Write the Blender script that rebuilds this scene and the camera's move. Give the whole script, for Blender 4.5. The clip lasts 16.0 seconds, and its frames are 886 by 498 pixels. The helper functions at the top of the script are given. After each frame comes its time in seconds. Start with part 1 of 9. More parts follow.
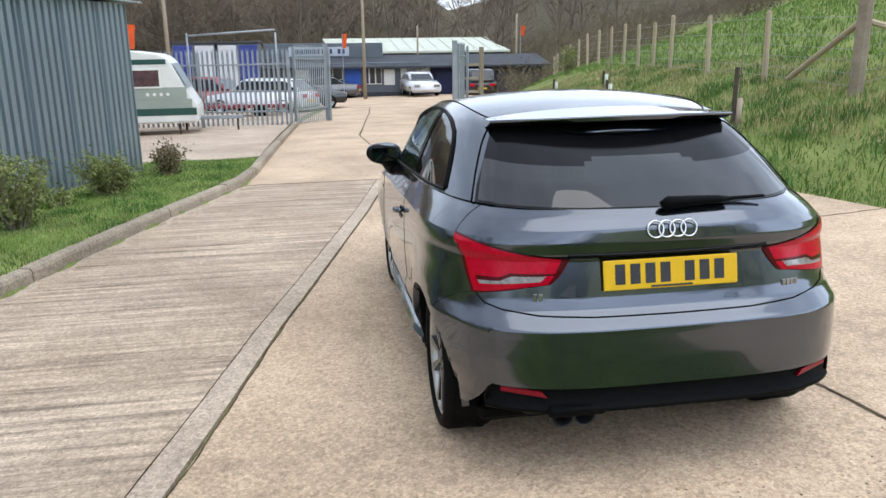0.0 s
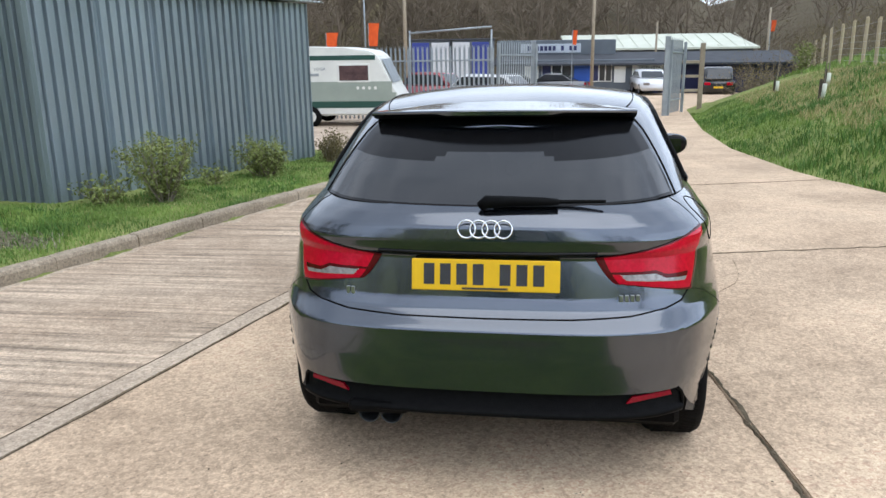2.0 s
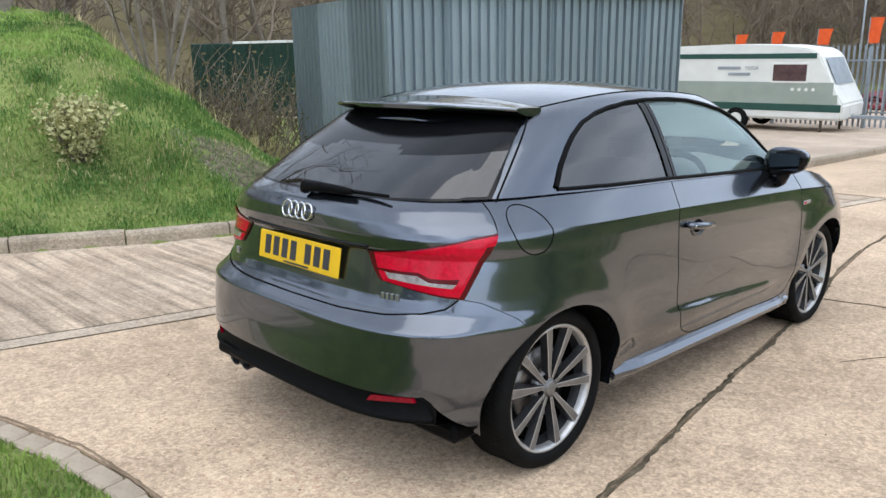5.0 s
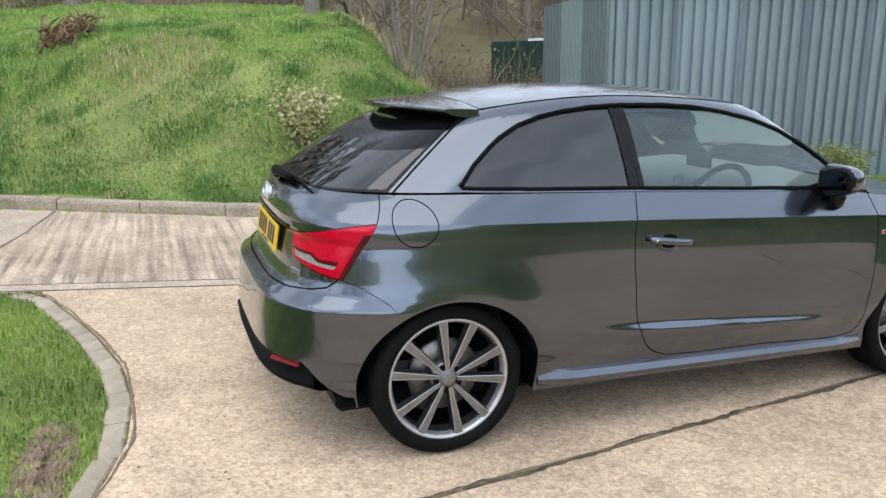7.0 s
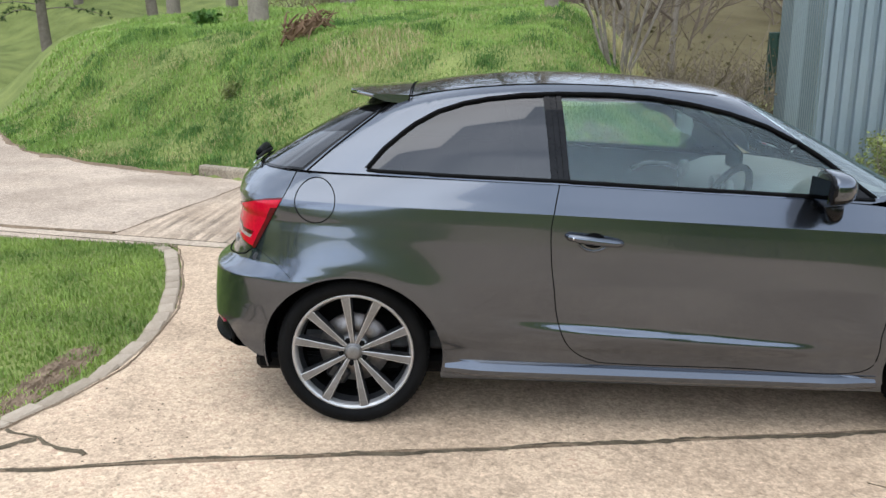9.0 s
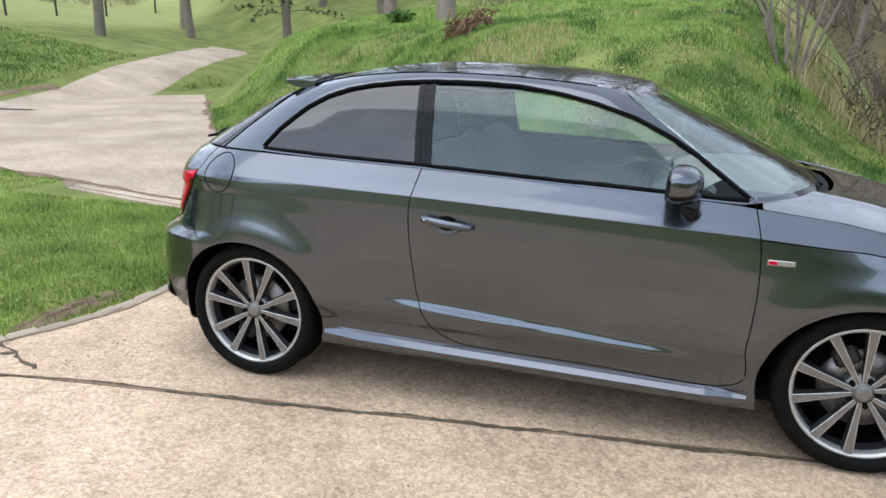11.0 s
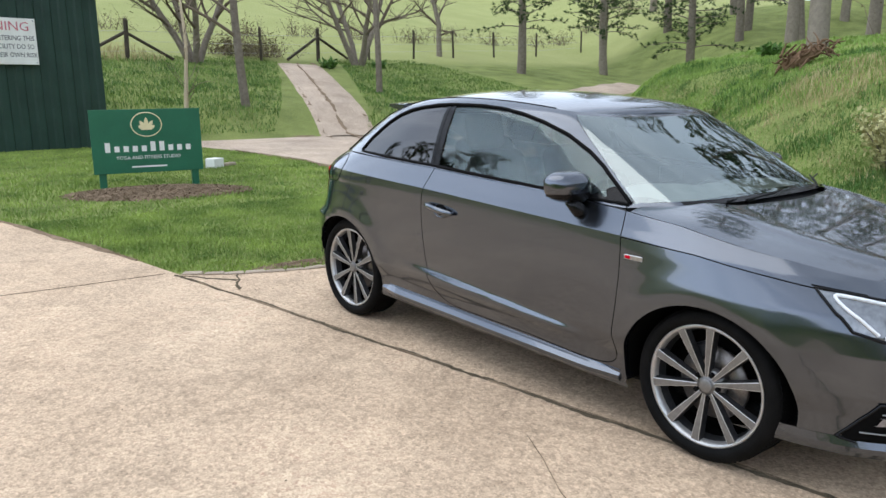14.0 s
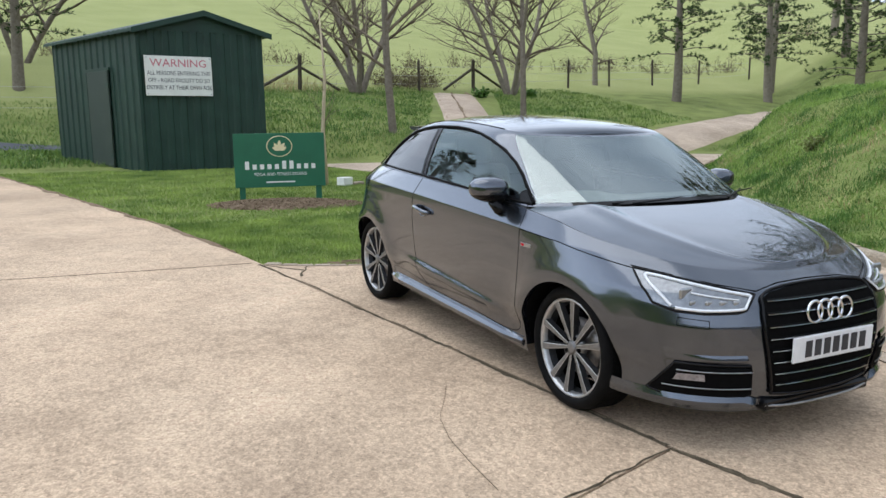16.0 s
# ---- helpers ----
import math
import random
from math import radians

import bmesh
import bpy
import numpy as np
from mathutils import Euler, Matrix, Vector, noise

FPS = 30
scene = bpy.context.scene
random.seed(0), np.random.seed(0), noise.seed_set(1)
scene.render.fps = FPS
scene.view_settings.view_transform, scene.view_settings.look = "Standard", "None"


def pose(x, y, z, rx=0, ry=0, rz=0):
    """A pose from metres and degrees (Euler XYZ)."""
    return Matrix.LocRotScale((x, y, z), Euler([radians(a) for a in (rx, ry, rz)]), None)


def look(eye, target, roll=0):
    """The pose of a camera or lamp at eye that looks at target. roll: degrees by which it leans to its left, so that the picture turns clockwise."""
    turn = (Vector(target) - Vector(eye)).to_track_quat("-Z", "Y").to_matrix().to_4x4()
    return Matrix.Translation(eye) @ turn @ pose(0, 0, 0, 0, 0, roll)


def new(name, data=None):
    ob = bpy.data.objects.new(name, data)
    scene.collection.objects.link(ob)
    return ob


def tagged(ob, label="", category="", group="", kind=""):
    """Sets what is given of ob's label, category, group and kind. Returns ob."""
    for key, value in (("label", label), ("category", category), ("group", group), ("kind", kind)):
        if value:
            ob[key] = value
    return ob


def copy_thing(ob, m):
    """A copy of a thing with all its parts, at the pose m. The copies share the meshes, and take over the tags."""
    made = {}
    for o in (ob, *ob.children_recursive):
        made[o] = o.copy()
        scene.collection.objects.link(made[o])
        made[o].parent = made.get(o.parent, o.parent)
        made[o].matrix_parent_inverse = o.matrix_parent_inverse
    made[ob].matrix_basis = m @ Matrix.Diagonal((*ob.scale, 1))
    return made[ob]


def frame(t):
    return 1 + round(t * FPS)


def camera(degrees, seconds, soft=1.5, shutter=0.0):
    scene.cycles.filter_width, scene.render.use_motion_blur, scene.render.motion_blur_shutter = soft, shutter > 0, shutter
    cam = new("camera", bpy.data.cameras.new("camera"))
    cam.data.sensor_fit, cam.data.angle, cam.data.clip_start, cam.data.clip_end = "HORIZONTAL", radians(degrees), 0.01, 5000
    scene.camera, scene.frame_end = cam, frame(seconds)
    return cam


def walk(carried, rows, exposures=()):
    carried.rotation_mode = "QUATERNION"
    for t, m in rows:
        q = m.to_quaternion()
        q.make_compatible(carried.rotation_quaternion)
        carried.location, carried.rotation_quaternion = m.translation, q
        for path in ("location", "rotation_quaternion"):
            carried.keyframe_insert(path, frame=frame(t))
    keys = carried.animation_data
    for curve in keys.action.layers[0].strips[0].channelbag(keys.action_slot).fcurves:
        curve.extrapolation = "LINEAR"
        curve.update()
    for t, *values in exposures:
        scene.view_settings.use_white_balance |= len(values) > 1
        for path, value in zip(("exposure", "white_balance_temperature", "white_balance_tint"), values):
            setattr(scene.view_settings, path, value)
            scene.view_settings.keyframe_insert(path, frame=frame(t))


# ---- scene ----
cam = camera(59.7, 16.0)
# the path: METRES long, started at START, turned so that the parked car points along +y
METRES, TURN = 12.087, -8.6
START = (-1.244, -3.094, 1.617)
ROWS = [
    (0.0, 0.0, 0.0, 0.0, -0.17, -14.97, 0.63),
    (0.5, 0.0322, -0.001, 0.0001, 4.7, -14.94, 0.68),
    (1.0, 0.0606, 0.0107, 0.0006, 8.65, -14.96, 0.69),
    (1.5, 0.096, 0.0124, -0.0009, 12.72, -14.98, 0.7),
    (2.0, 0.1247, 0.0188, -0.0032, 18.01, -14.95, 0.8),
    (2.5, 0.1551, 0.0286, -0.0019, 24.85, -14.89, 0.97),
    (3.0, 0.1886, 0.0344, -0.0045, 31.32, -14.85, 1.07),
    (3.5, 0.2156, 0.0569, -0.0065, 36.63, -14.77, 1.09),
    (6.0, 0.3286, 0.1709, -0.0077, 66.14, -14.39, 0.88),
    (6.5, 0.345, 0.1997, -0.0078, 72.02, -14.37, 0.87),
    (7.0, 0.3504, 0.231, -0.0073, 77.89, -14.39, 0.9),
    (7.5, 0.362, 0.2611, -0.0086, 83.18, -14.4, 0.91),
    (8.0, 0.3589, 0.2893, -0.0097, 88.69, -14.42, 0.88),
    (8.5, 0.3625, 0.3199, -0.0094, 94.27, -14.48, 0.89),
    (9.0, 0.3595, 0.3492, -0.0115, 99.34, -14.49, 0.97),
    (9.5, 0.3516, 0.3791, -0.0116, 103.81, -14.54, 0.91),
    (10.0, 0.3478, 0.4091, -0.013, 107.83, -14.54, 0.86),
    (12.5, 0.3187, 0.551, -0.0197, 133.32, -13.01, 0.92),
    (13.0, 0.3099, 0.5801, -0.0191, 139.03, -12.43, 0.92),
    (13.5, 0.3054, 0.6129, -0.0197, 143.87, -11.84, 1.01),
    (14.0, 0.2915, 0.6386, -0.0224, 148.44, -11.17, 1.01),
    (14.5, 0.2821, 0.6717, -0.0237, 152.23, -10.5, 1.02),
    (15.0, 0.269, 0.6972, -0.0257, 155.52, -9.92, 0.97),
    (15.5, 0.254, 0.7216, -0.026, 158.49, -9.4, 0.94),
    (16.0, 0.2423, 0.7518, -0.0268, 161.28, -8.91, 0.9),
]
EXPOSURES = [(0.0, 0.38), (2.0, 0.35), (3.5, 0.38), (6.0, 0.50), (8.5, 0.54), (10.0, 0.55), (12.5, 0.43), (14.0, 0.34), (16.0, 0.20)]
walk(cam, [(t, pose(*START, 0, 0, TURN) @ pose(METRES * x, METRES * y, METRES * z, 90 + pitch, roll, yaw)) for t, x, y, z, yaw, pitch, roll in ROWS], EXPOSURES)

# world: a bright sky with broken cloud, and one soft sun
world = bpy.data.worlds.new("sky")
scene.world = world
world.use_nodes = True
wt = world.node_tree
wt.nodes.clear()
SUN_UP, SUN_ROUND = 74.0, 140.0
w_out = wt.nodes.new("ShaderNodeOutputWorld")
w_bg = wt.nodes.new("ShaderNodeBackground")
w_sky = wt.nodes.new("ShaderNodeTexSky")
w_sky.sky_type = "NISHITA"
w_sky.sun_disc = False
w_sky.sun_elevation, w_sky.sun_rotation = radians(SUN_UP), radians(SUN_ROUND)
w_tc = wt.nodes.new("ShaderNodeTexCoord")
w_map = wt.nodes.new("ShaderNodeMapping")
w_map.inputs["Scale"].default_value = (1.0, 1.0, 2.2)
w_noise = wt.nodes.new("ShaderNodeTexNoise")
w_noise.inputs["Scale"].default_value = 2.3
w_noise.inputs["Detail"].default_value = 7.0
w_noise.inputs["Roughness"].default_value = 0.58
w_ramp = wt.nodes.new("ShaderNodeValToRGB")
w_ramp.color_ramp.elements[0].position, w_ramp.color_ramp.elements[0].color = 0.22, (0.62, 0.62, 0.62, 1)
w_ramp.color_ramp.elements[1].position, w_ramp.color_ramp.elements[1].color = 0.74, (0.97, 0.97, 0.97, 1)
w_shade = wt.nodes.new("ShaderNodeTexNoise")
w_shade.inputs["Scale"].default_value = 3.4
w_shade.inputs["Detail"].default_value = 6.0
w_cloud = wt.nodes.new("ShaderNodeValToRGB")
w_cloud.color_ramp.elements[0].position, w_cloud.color_ramp.elements[0].color = 0.24, (6.4, 7.5, 9.3, 1)
w_cloud.color_ramp.elements[1].position, w_cloud.color_ramp.elements[1].color = 0.78, (12.0, 13.2, 15.2, 1)
w_mix = wt.nodes.new("ShaderNodeMix")
w_mix.data_type = "RGBA"
wl = wt.links.new
wl(w_tc.outputs["Generated"], w_map.inputs["Vector"])
wl(w_map.outputs["Vector"], w_noise.inputs["Vector"])
wl(w_map.outputs["Vector"], w_shade.inputs["Vector"])
wl(w_noise.outputs["Fac"], w_ramp.inputs["Fac"])
wl(w_shade.outputs["Fac"], w_cloud.inputs["Fac"])
wl(w_ramp.outputs["Color"], w_mix.inputs["Factor"])
wl(w_sky.outputs["Color"], w_mix.inputs["A"])
wl(w_cloud.outputs["Color"], w_mix.inputs["B"])
# the cloud is thick and bright low down and thins towards the zenith
w_sep = wt.nodes.new("ShaderNodeSeparateXYZ")
wl(w_tc.outputs["Generated"], w_sep.inputs["Vector"])
w_high = wt.nodes.new("ShaderNodeMapRange")
w_high.inputs["From Min"].default_value, w_high.inputs["From Max"].default_value = 0.25, 0.95
w_high.inputs["To Min"].default_value, w_high.inputs["To Max"].default_value = 1.02, 0.70
wl(w_sep.outputs["Z"], w_high.inputs["Value"])
w_fade = wt.nodes.new("ShaderNodeMix")
w_fade.data_type, w_fade.blend_type = "RGBA", "MULTIPLY"
w_fade.inputs["Factor"].default_value = 1.0
wl(w_mix.outputs["Result"], w_fade.inputs["A"])
wl(w_high.outputs["Result"], w_fade.inputs["B"])
w_side = wt.nodes.new("ShaderNodeMapRange")
w_side.inputs["From Min"].default_value, w_side.inputs["From Max"].default_value = -0.5, 0.5
w_side.inputs["To Min"].default_value, w_side.inputs["To Max"].default_value = 0.58, 1.54
w_way = wt.nodes.new("ShaderNodeVectorMath")
w_way.operation = "DOT_PRODUCT"
w_way.inputs[1].default_value = (0.39, -0.22, 0.0)
wl(w_tc.outputs["Generated"], w_way.inputs[0])
wl(w_way.outputs["Value"], w_side.inputs["Value"])
w_fade2 = wt.nodes.new("ShaderNodeMix")
w_fade2.data_type, w_fade2.blend_type = "RGBA", "MULTIPLY"
w_fade2.inputs["Factor"].default_value = 1.0
wl(w_fade.outputs["Result"], w_fade2.inputs["A"])
wl(w_side.outputs["Result"], w_fade2.inputs["B"])
wl(w_fade2.outputs["Result"], w_bg.inputs["Color"])
w_bg.inputs["Strength"].default_value = 0.139
wl(w_bg.outputs["Background"], w_out.inputs["Surface"])

sun = new("sun", bpy.data.lights.new("sun", "SUN"))
sun.data.energy, sun.data.angle, sun.data.color = 1.0, radians(60), (1.0, 0.98, 0.955)
up, rnd = radians(SUN_UP), radians(SUN_ROUND)
sun.matrix_world = look((0, 0, 0), (-math.sin(rnd) * math.cos(up), -math.cos(rnd) * math.cos(up), -math.sin(up)))


# ---- materials ----
def rgba(c):
    return (*c, 1.0)


def surface(name, dark, light, scale=6.0, rough=0.6, bump=0.0, bump_scale=60.0, metallic=0.0, fine=0.35, spec=0.5, per_object=0.0, coat=0.0):
    """A material with colour varied at two scales and a fine relief."""
    m = bpy.data.materials.new(name)
    m.use_nodes = True
    nt = m.node_tree
    b = nt.nodes["Principled BSDF"]
    tc = nt.nodes.new("ShaderNodeTexCoord")
    n1, n2 = nt.nodes.new("ShaderNodeTexNoise"), nt.nodes.new("ShaderNodeTexNoise")
    n1.inputs["Scale"].default_value, n1.inputs["Detail"].default_value = scale, 5.0
    n2.inputs["Scale"].default_value, n2.inputs["Detail"].default_value = bump_scale, 3.0
    mixf = nt.nodes.new("ShaderNodeMix")
    mixf.inputs["Factor"].default_value = fine
    mr = nt.nodes.new("ShaderNodeMapRange")
    mr.inputs["From Min"].default_value, mr.inputs["From Max"].default_value = 0.32, 0.68
    col = nt.nodes.new("ShaderNodeMix")
    col.data_type = "RGBA"
    col.inputs["A"].default_value, col.inputs["B"].default_value = rgba(dark), rgba(light)
    ln = nt.links.new
    for n in (n1, n2):
        ln(tc.outputs["Object"], n.inputs["Vector"])
    ln(n1.outputs["Fac"], mixf.inputs["A"])
    ln(n2.outputs["Fac"], mixf.inputs["B"])
    ln(mixf.outputs["Result"], mr.inputs["Value"])
    last = mr.outputs["Result"]
    if per_object:
        info = nt.nodes.new("ShaderNodeObjectInfo")
        ad = nt.nodes.new("ShaderNodeMix")
        ad.inputs["Factor"].default_value = per_object
        ln(last, ad.inputs["A"])
        ln(info.outputs["Random"], ad.inputs["B"])
        last = ad.outputs["Result"]
    ln(last, col.inputs["Factor"])
    ln(col.outputs["Result"], b.inputs["Base Color"])
    b.inputs["Roughness"].default_value = rough
    b.inputs["Metallic"].default_value = metallic
    b.inputs["Specular IOR Level"].default_value = spec
    b.inputs["Coat Weight"].default_value = coat
    if bump:
        bp = nt.nodes.new("ShaderNodeBump")
        bp.inputs["Strength"].default_value, bp.inputs["Distance"].default_value = 1.0, bump
        ln(n2.outputs["Fac"], bp.inputs["Height"])
        ln(bp.outputs["Normal"], b.inputs["Normal"])
    return m


def concrete(name, dark, light, ribs=0.0, stone=0.0):
    """Old road concrete: stains, exposed aggregate, and, where it was tamped, cross ribs."""
    m = surface(name, dark, light, 0.9, 0.88, 0.0, 38.0, fine=0.4, spec=0.25)
    nt = m.node_tree
    ln = nt.links.new
    b = nt.nodes["Principled BSDF"]
    tc = [n for n in nt.nodes if n.type == "TEX_COORD"][0]
    base = b.inputs["Base Color"].links[0].from_socket
    vor = nt.nodes.new("ShaderNodeTexVoronoi")
    vor.inputs["Scale"].default_value = 130.0
    ln(tc.outputs["Object"], vor.inputs["Vector"])
    big = nt.nodes.new("ShaderNodeTexNoise")
    big.inputs["Scale"].default_value, big.inputs["Detail"].default_value = 0.55, 7.0
    big.inputs["Roughness"].default_value = 0.68
    ln(tc.outputs["Object"], big.inputs["Vector"])
    ramp = nt.nodes.new("ShaderNodeMapRange")
    ramp.inputs["From Min"].default_value, ramp.inputs["From Max"].default_value = 0.36, 0.62
    ramp.inputs["To Min"].default_value, ramp.inputs["To Max"].default_value = 0.82, 1.05
    ln(big.outputs["Fac"], ramp.inputs["Value"])
    st = nt.nodes.new("ShaderNodeMix")
    st.data_type, st.blend_type = "RGBA", "MULTIPLY"
    st.inputs["Factor"].default_value = 1.0
    ln(base, st.inputs["A"])
    ln(ramp.outputs["Result"], st.inputs["B"])
    spk = nt.nodes.new("ShaderNodeMix")
    spk.data_type = "RGBA"
    spk.blend_type = "OVERLAY"
    spk.inputs["Factor"].default_value = stone
    blot = nt.nodes.new("ShaderNodeTexNoise")
    blot.inputs["Scale"].default_value, blot.inputs["Detail"].default_value = 7.0, 9.0
    blot.inputs["Roughness"].default_value = 0.72
    ln(tc.outputs["Object"], blot.inputs["Vector"])
    br = nt.nodes.new("ShaderNodeMapRange")
    br.inputs["From Min"].default_value, br.inputs["From Max"].default_value = 0.34, 0.56
    br.inputs["To Min"].default_value, br.inputs["To Max"].default_value = 0.86, 1.03
    ln(blot.outputs["Fac"], br.inputs["Value"])
    bl = nt.nodes.new("ShaderNodeMix")
    bl.data_type, bl.blend_type = "RGBA", "MULTIPLY"
    bl.inputs["Factor"].default_value = 1.0
    ln(st.outputs["Result"], bl.inputs["A"])
    ln(br.outputs["Result"], bl.inputs["B"])
    ln(bl.outputs["Result"], spk.inputs["A"])
    grey = nt.nodes.new("ShaderNodeRGBToBW")
    ln(vor.outputs["Color"], grey.inputs["Color"])
    vor2 = nt.nodes.new("ShaderNodeTexVoronoi")
    vor2.inputs["Scale"].default_value = 58.0
    ln(tc.outputs["Object"], vor2.inputs["Vector"])
    grey2 = nt.nodes.new("ShaderNodeRGBToBW")
    ln(vor2.outputs["Color"], grey2.inputs["Color"])
    both = nt.nodes.new("ShaderNodeMix")
    both.inputs["Factor"].default_value = 0.45
    ln(grey.outputs["Val"], both.inputs["A"])
    ln(grey2.outputs["Val"], both.inputs["B"])
    ln(both.outputs["Result"], spk.inputs["B"])
    ln(spk.outputs["Result"], b.inputs["Base Color"])
    n2 = nt.nodes.new("ShaderNodeTexNoise")
    n2.inputs["Scale"].default_value, n2.inputs["Detail"].default_value = 70.0, 4.0
    ln(tc.outputs["Object"], n2.inputs["Vector"])
    bp = nt.nodes.new("ShaderNodeBump")
    bp.inputs["Distance"].default_value = 0.006
    bp.inputs["Strength"].default_value = 0.8
    ln(n2.outputs["Fac"], bp.inputs["Height"])
    last = bp
    if ribs:
        mp = nt.nodes.new("ShaderNodeMapping")
        mp.inputs["Rotation"].default_value = (0, 0, radians(-9))
        wv = nt.nodes.new("ShaderNodeTexNoise")
        wv.inputs["Scale"].default_value = 1.0
        wv.inputs["Detail"].default_value = 6.0
        wv.inputs["Roughness"].default_value = 0.62
        mp.inputs["Scale"].default_value = (0.55, 15.0, 1.0)
        ln(tc.outputs["Object"], mp.inputs["Vector"])
        ln(mp.outputs["Vector"], wv.inputs["Vector"])
        rb = nt.nodes.new("ShaderNodeBump")
        rb.inputs["Distance"].default_value = ribs
        rb.inputs["Strength"].default_value = 1.0
        ln(wv.outputs["Fac"], rb.inputs["Height"])
        ln(bp.outputs["Normal"], rb.inputs["Normal"])
        last = rb
        # the colour follows the rib relief: grooves darker, ridges paler
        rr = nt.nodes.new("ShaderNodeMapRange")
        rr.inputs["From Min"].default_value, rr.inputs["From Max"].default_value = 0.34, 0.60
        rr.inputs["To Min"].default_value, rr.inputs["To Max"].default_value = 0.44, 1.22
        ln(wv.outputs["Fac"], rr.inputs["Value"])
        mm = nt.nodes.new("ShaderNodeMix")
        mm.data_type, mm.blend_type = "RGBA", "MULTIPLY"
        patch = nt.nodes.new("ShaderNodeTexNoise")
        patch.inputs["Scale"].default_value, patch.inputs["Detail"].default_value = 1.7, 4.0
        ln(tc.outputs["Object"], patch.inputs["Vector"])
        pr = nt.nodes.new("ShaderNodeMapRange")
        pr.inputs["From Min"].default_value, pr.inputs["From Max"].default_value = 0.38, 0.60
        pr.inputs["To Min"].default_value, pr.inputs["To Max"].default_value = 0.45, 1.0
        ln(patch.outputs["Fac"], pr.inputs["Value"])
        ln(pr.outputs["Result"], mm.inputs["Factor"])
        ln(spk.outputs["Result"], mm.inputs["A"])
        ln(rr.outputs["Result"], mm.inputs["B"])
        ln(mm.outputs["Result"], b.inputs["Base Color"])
    ln(last.outputs["Normal"], b.inputs["Normal"])
    return m


def glass(name, tint, gloss=1.45, rough=0.0, sheen=(1, 1, 1)):
    """A thin pane: tinted see-through with a Fresnel gloss."""
    m = bpy.data.materials.new(name)
    m.use_nodes = True
    nt = m.node_tree
    nt.nodes.clear()
    out, mix = nt.nodes.new("ShaderNodeOutputMaterial"), nt.nodes.new("ShaderNodeMixShader")
    tr, gl, fr = nt.nodes.new("ShaderNodeBsdfTransparent"), nt.nodes.new("ShaderNodeBsdfGlossy"), nt.nodes.new("ShaderNodeFresnel")
    tr.inputs["Color"].default_value = rgba(tint)
    gl.inputs["Roughness"].default_value = rough
    gl.inputs["Color"].default_value = rgba(sheen)
    fr.inputs["IOR"].default_value = gloss
    nt.links.new(fr.outputs["Fac"], mix.inputs["Fac"])
    nt.links.new(tr.outputs["BSDF"], mix.inputs[1])
    nt.links.new(gl.outputs["BSDF"], mix.inputs[2])
    nt.links.new(mix.outputs["Shader"], out.inputs["Surface"])
    return m


def car_paint(name, colour, metallic=0.6, rough=0.32, flake=0.0):
    m = surface(name, colour, tuple(c * 1.1 for c in colour), 900.0, rough, 0.0, 300.0, metallic, coat=0.9)
    m.node_tree.nodes["Principled BSDF"].inputs["Coat Roughness"].default_value = 0.03
    m.node_tree.nodes["Principled BSDF"].inputs["Coat IOR"].default_value = 1.55
    return m


def glowing(name, colour, strength):
    m = surface(name, colour, colour)
    b = m.node_tree.nodes["Principled BSDF"]
    b.inputs["Emission Color"].default_value, b.inputs["Emission Strength"].default_value = rgba(colour), strength
    return m


M_GRASS = surface("grass_soil", (0.105, 0.135, 0.042), (0.27, 0.31, 0.098), 1.1, 0.95, 0.03, 34.0, fine=0.45, spec=0.1)


def zoned(m):
    """Different swards on one sheet: a pale grazed field beyond the fence, brown leaf litter under the woods."""
    nt = m.node_tree
    ln = nt.links.new
    b = nt.nodes["Principled BSDF"]
    tc = [n for n in nt.nodes if n.type == "TEX_COORD"][0]
    sep = nt.nodes.new("ShaderNodeSeparateXYZ")
    ln(tc.outputs["Object"], sep.inputs["Vector"])
    wob = nt.nodes.new("ShaderNodeTexNoise")
    wob.inputs["Scale"].default_value, wob.inputs["Detail"].default_value = 0.35, 6.0
    ln(tc.outputs["Object"], wob.inputs["Vector"])
    last = b.inputs["Base Color"].links[0].from_socket
    for axis, a0, a1, dark, light in (("Y", -24.6, -26.4, (0.24, 0.275, 0.095), (0.38, 0.39, 0.165)), ("Y", 62.0, 68.0, (0.05, 0.042, 0.027), (0.13, 0.105, 0.065)), ("X", -19.0, -25.0, (0.10, 0.08, 0.04), (0.20, 0.17, 0.09))):
        rng = nt.nodes.new("ShaderNodeMapRange")
        rng.inputs["From Min"].default_value, rng.inputs["From Max"].default_value = a0, a1
        ln(sep.outputs[axis], rng.inputs["Value"])
        tint = nt.nodes.new("ShaderNodeMix")
        tint.data_type = "RGBA"
        tint.inputs["A"].default_value, tint.inputs["B"].default_value = rgba(dark), rgba(light)
        ln(wob.outputs["Fac"], tint.inputs["Factor"])
        fac = rng.outputs["Result"]
        if axis == "X":
            # the wood stands only ahead of the mound's shoulder
            lim = nt.nodes.new("ShaderNodeMapRange")
            lim.inputs["From Min"].default_value, lim.inputs["From Max"].default_value = -7.0, -2.0
            ln(sep.outputs["Y"], lim.inputs["Value"])
            both = nt.nodes.new("ShaderNodeMath")
            both.operation = "MULTIPLY"
            ln(fac, both.inputs[0])
            ln(lim.outputs["Result"], both.inputs[1])
            fac = both.outputs["Value"]
        mixz = nt.nodes.new("ShaderNodeMix")
        mixz.data_type = "RGBA"
        ln(fac, mixz.inputs["Factor"])
        ln(last, mixz.inputs["A"])
        ln(tint.outputs["Result"], mixz.inputs["B"])
        last = mixz.outputs["Result"]
    ln(last, b.inputs["Base Color"])


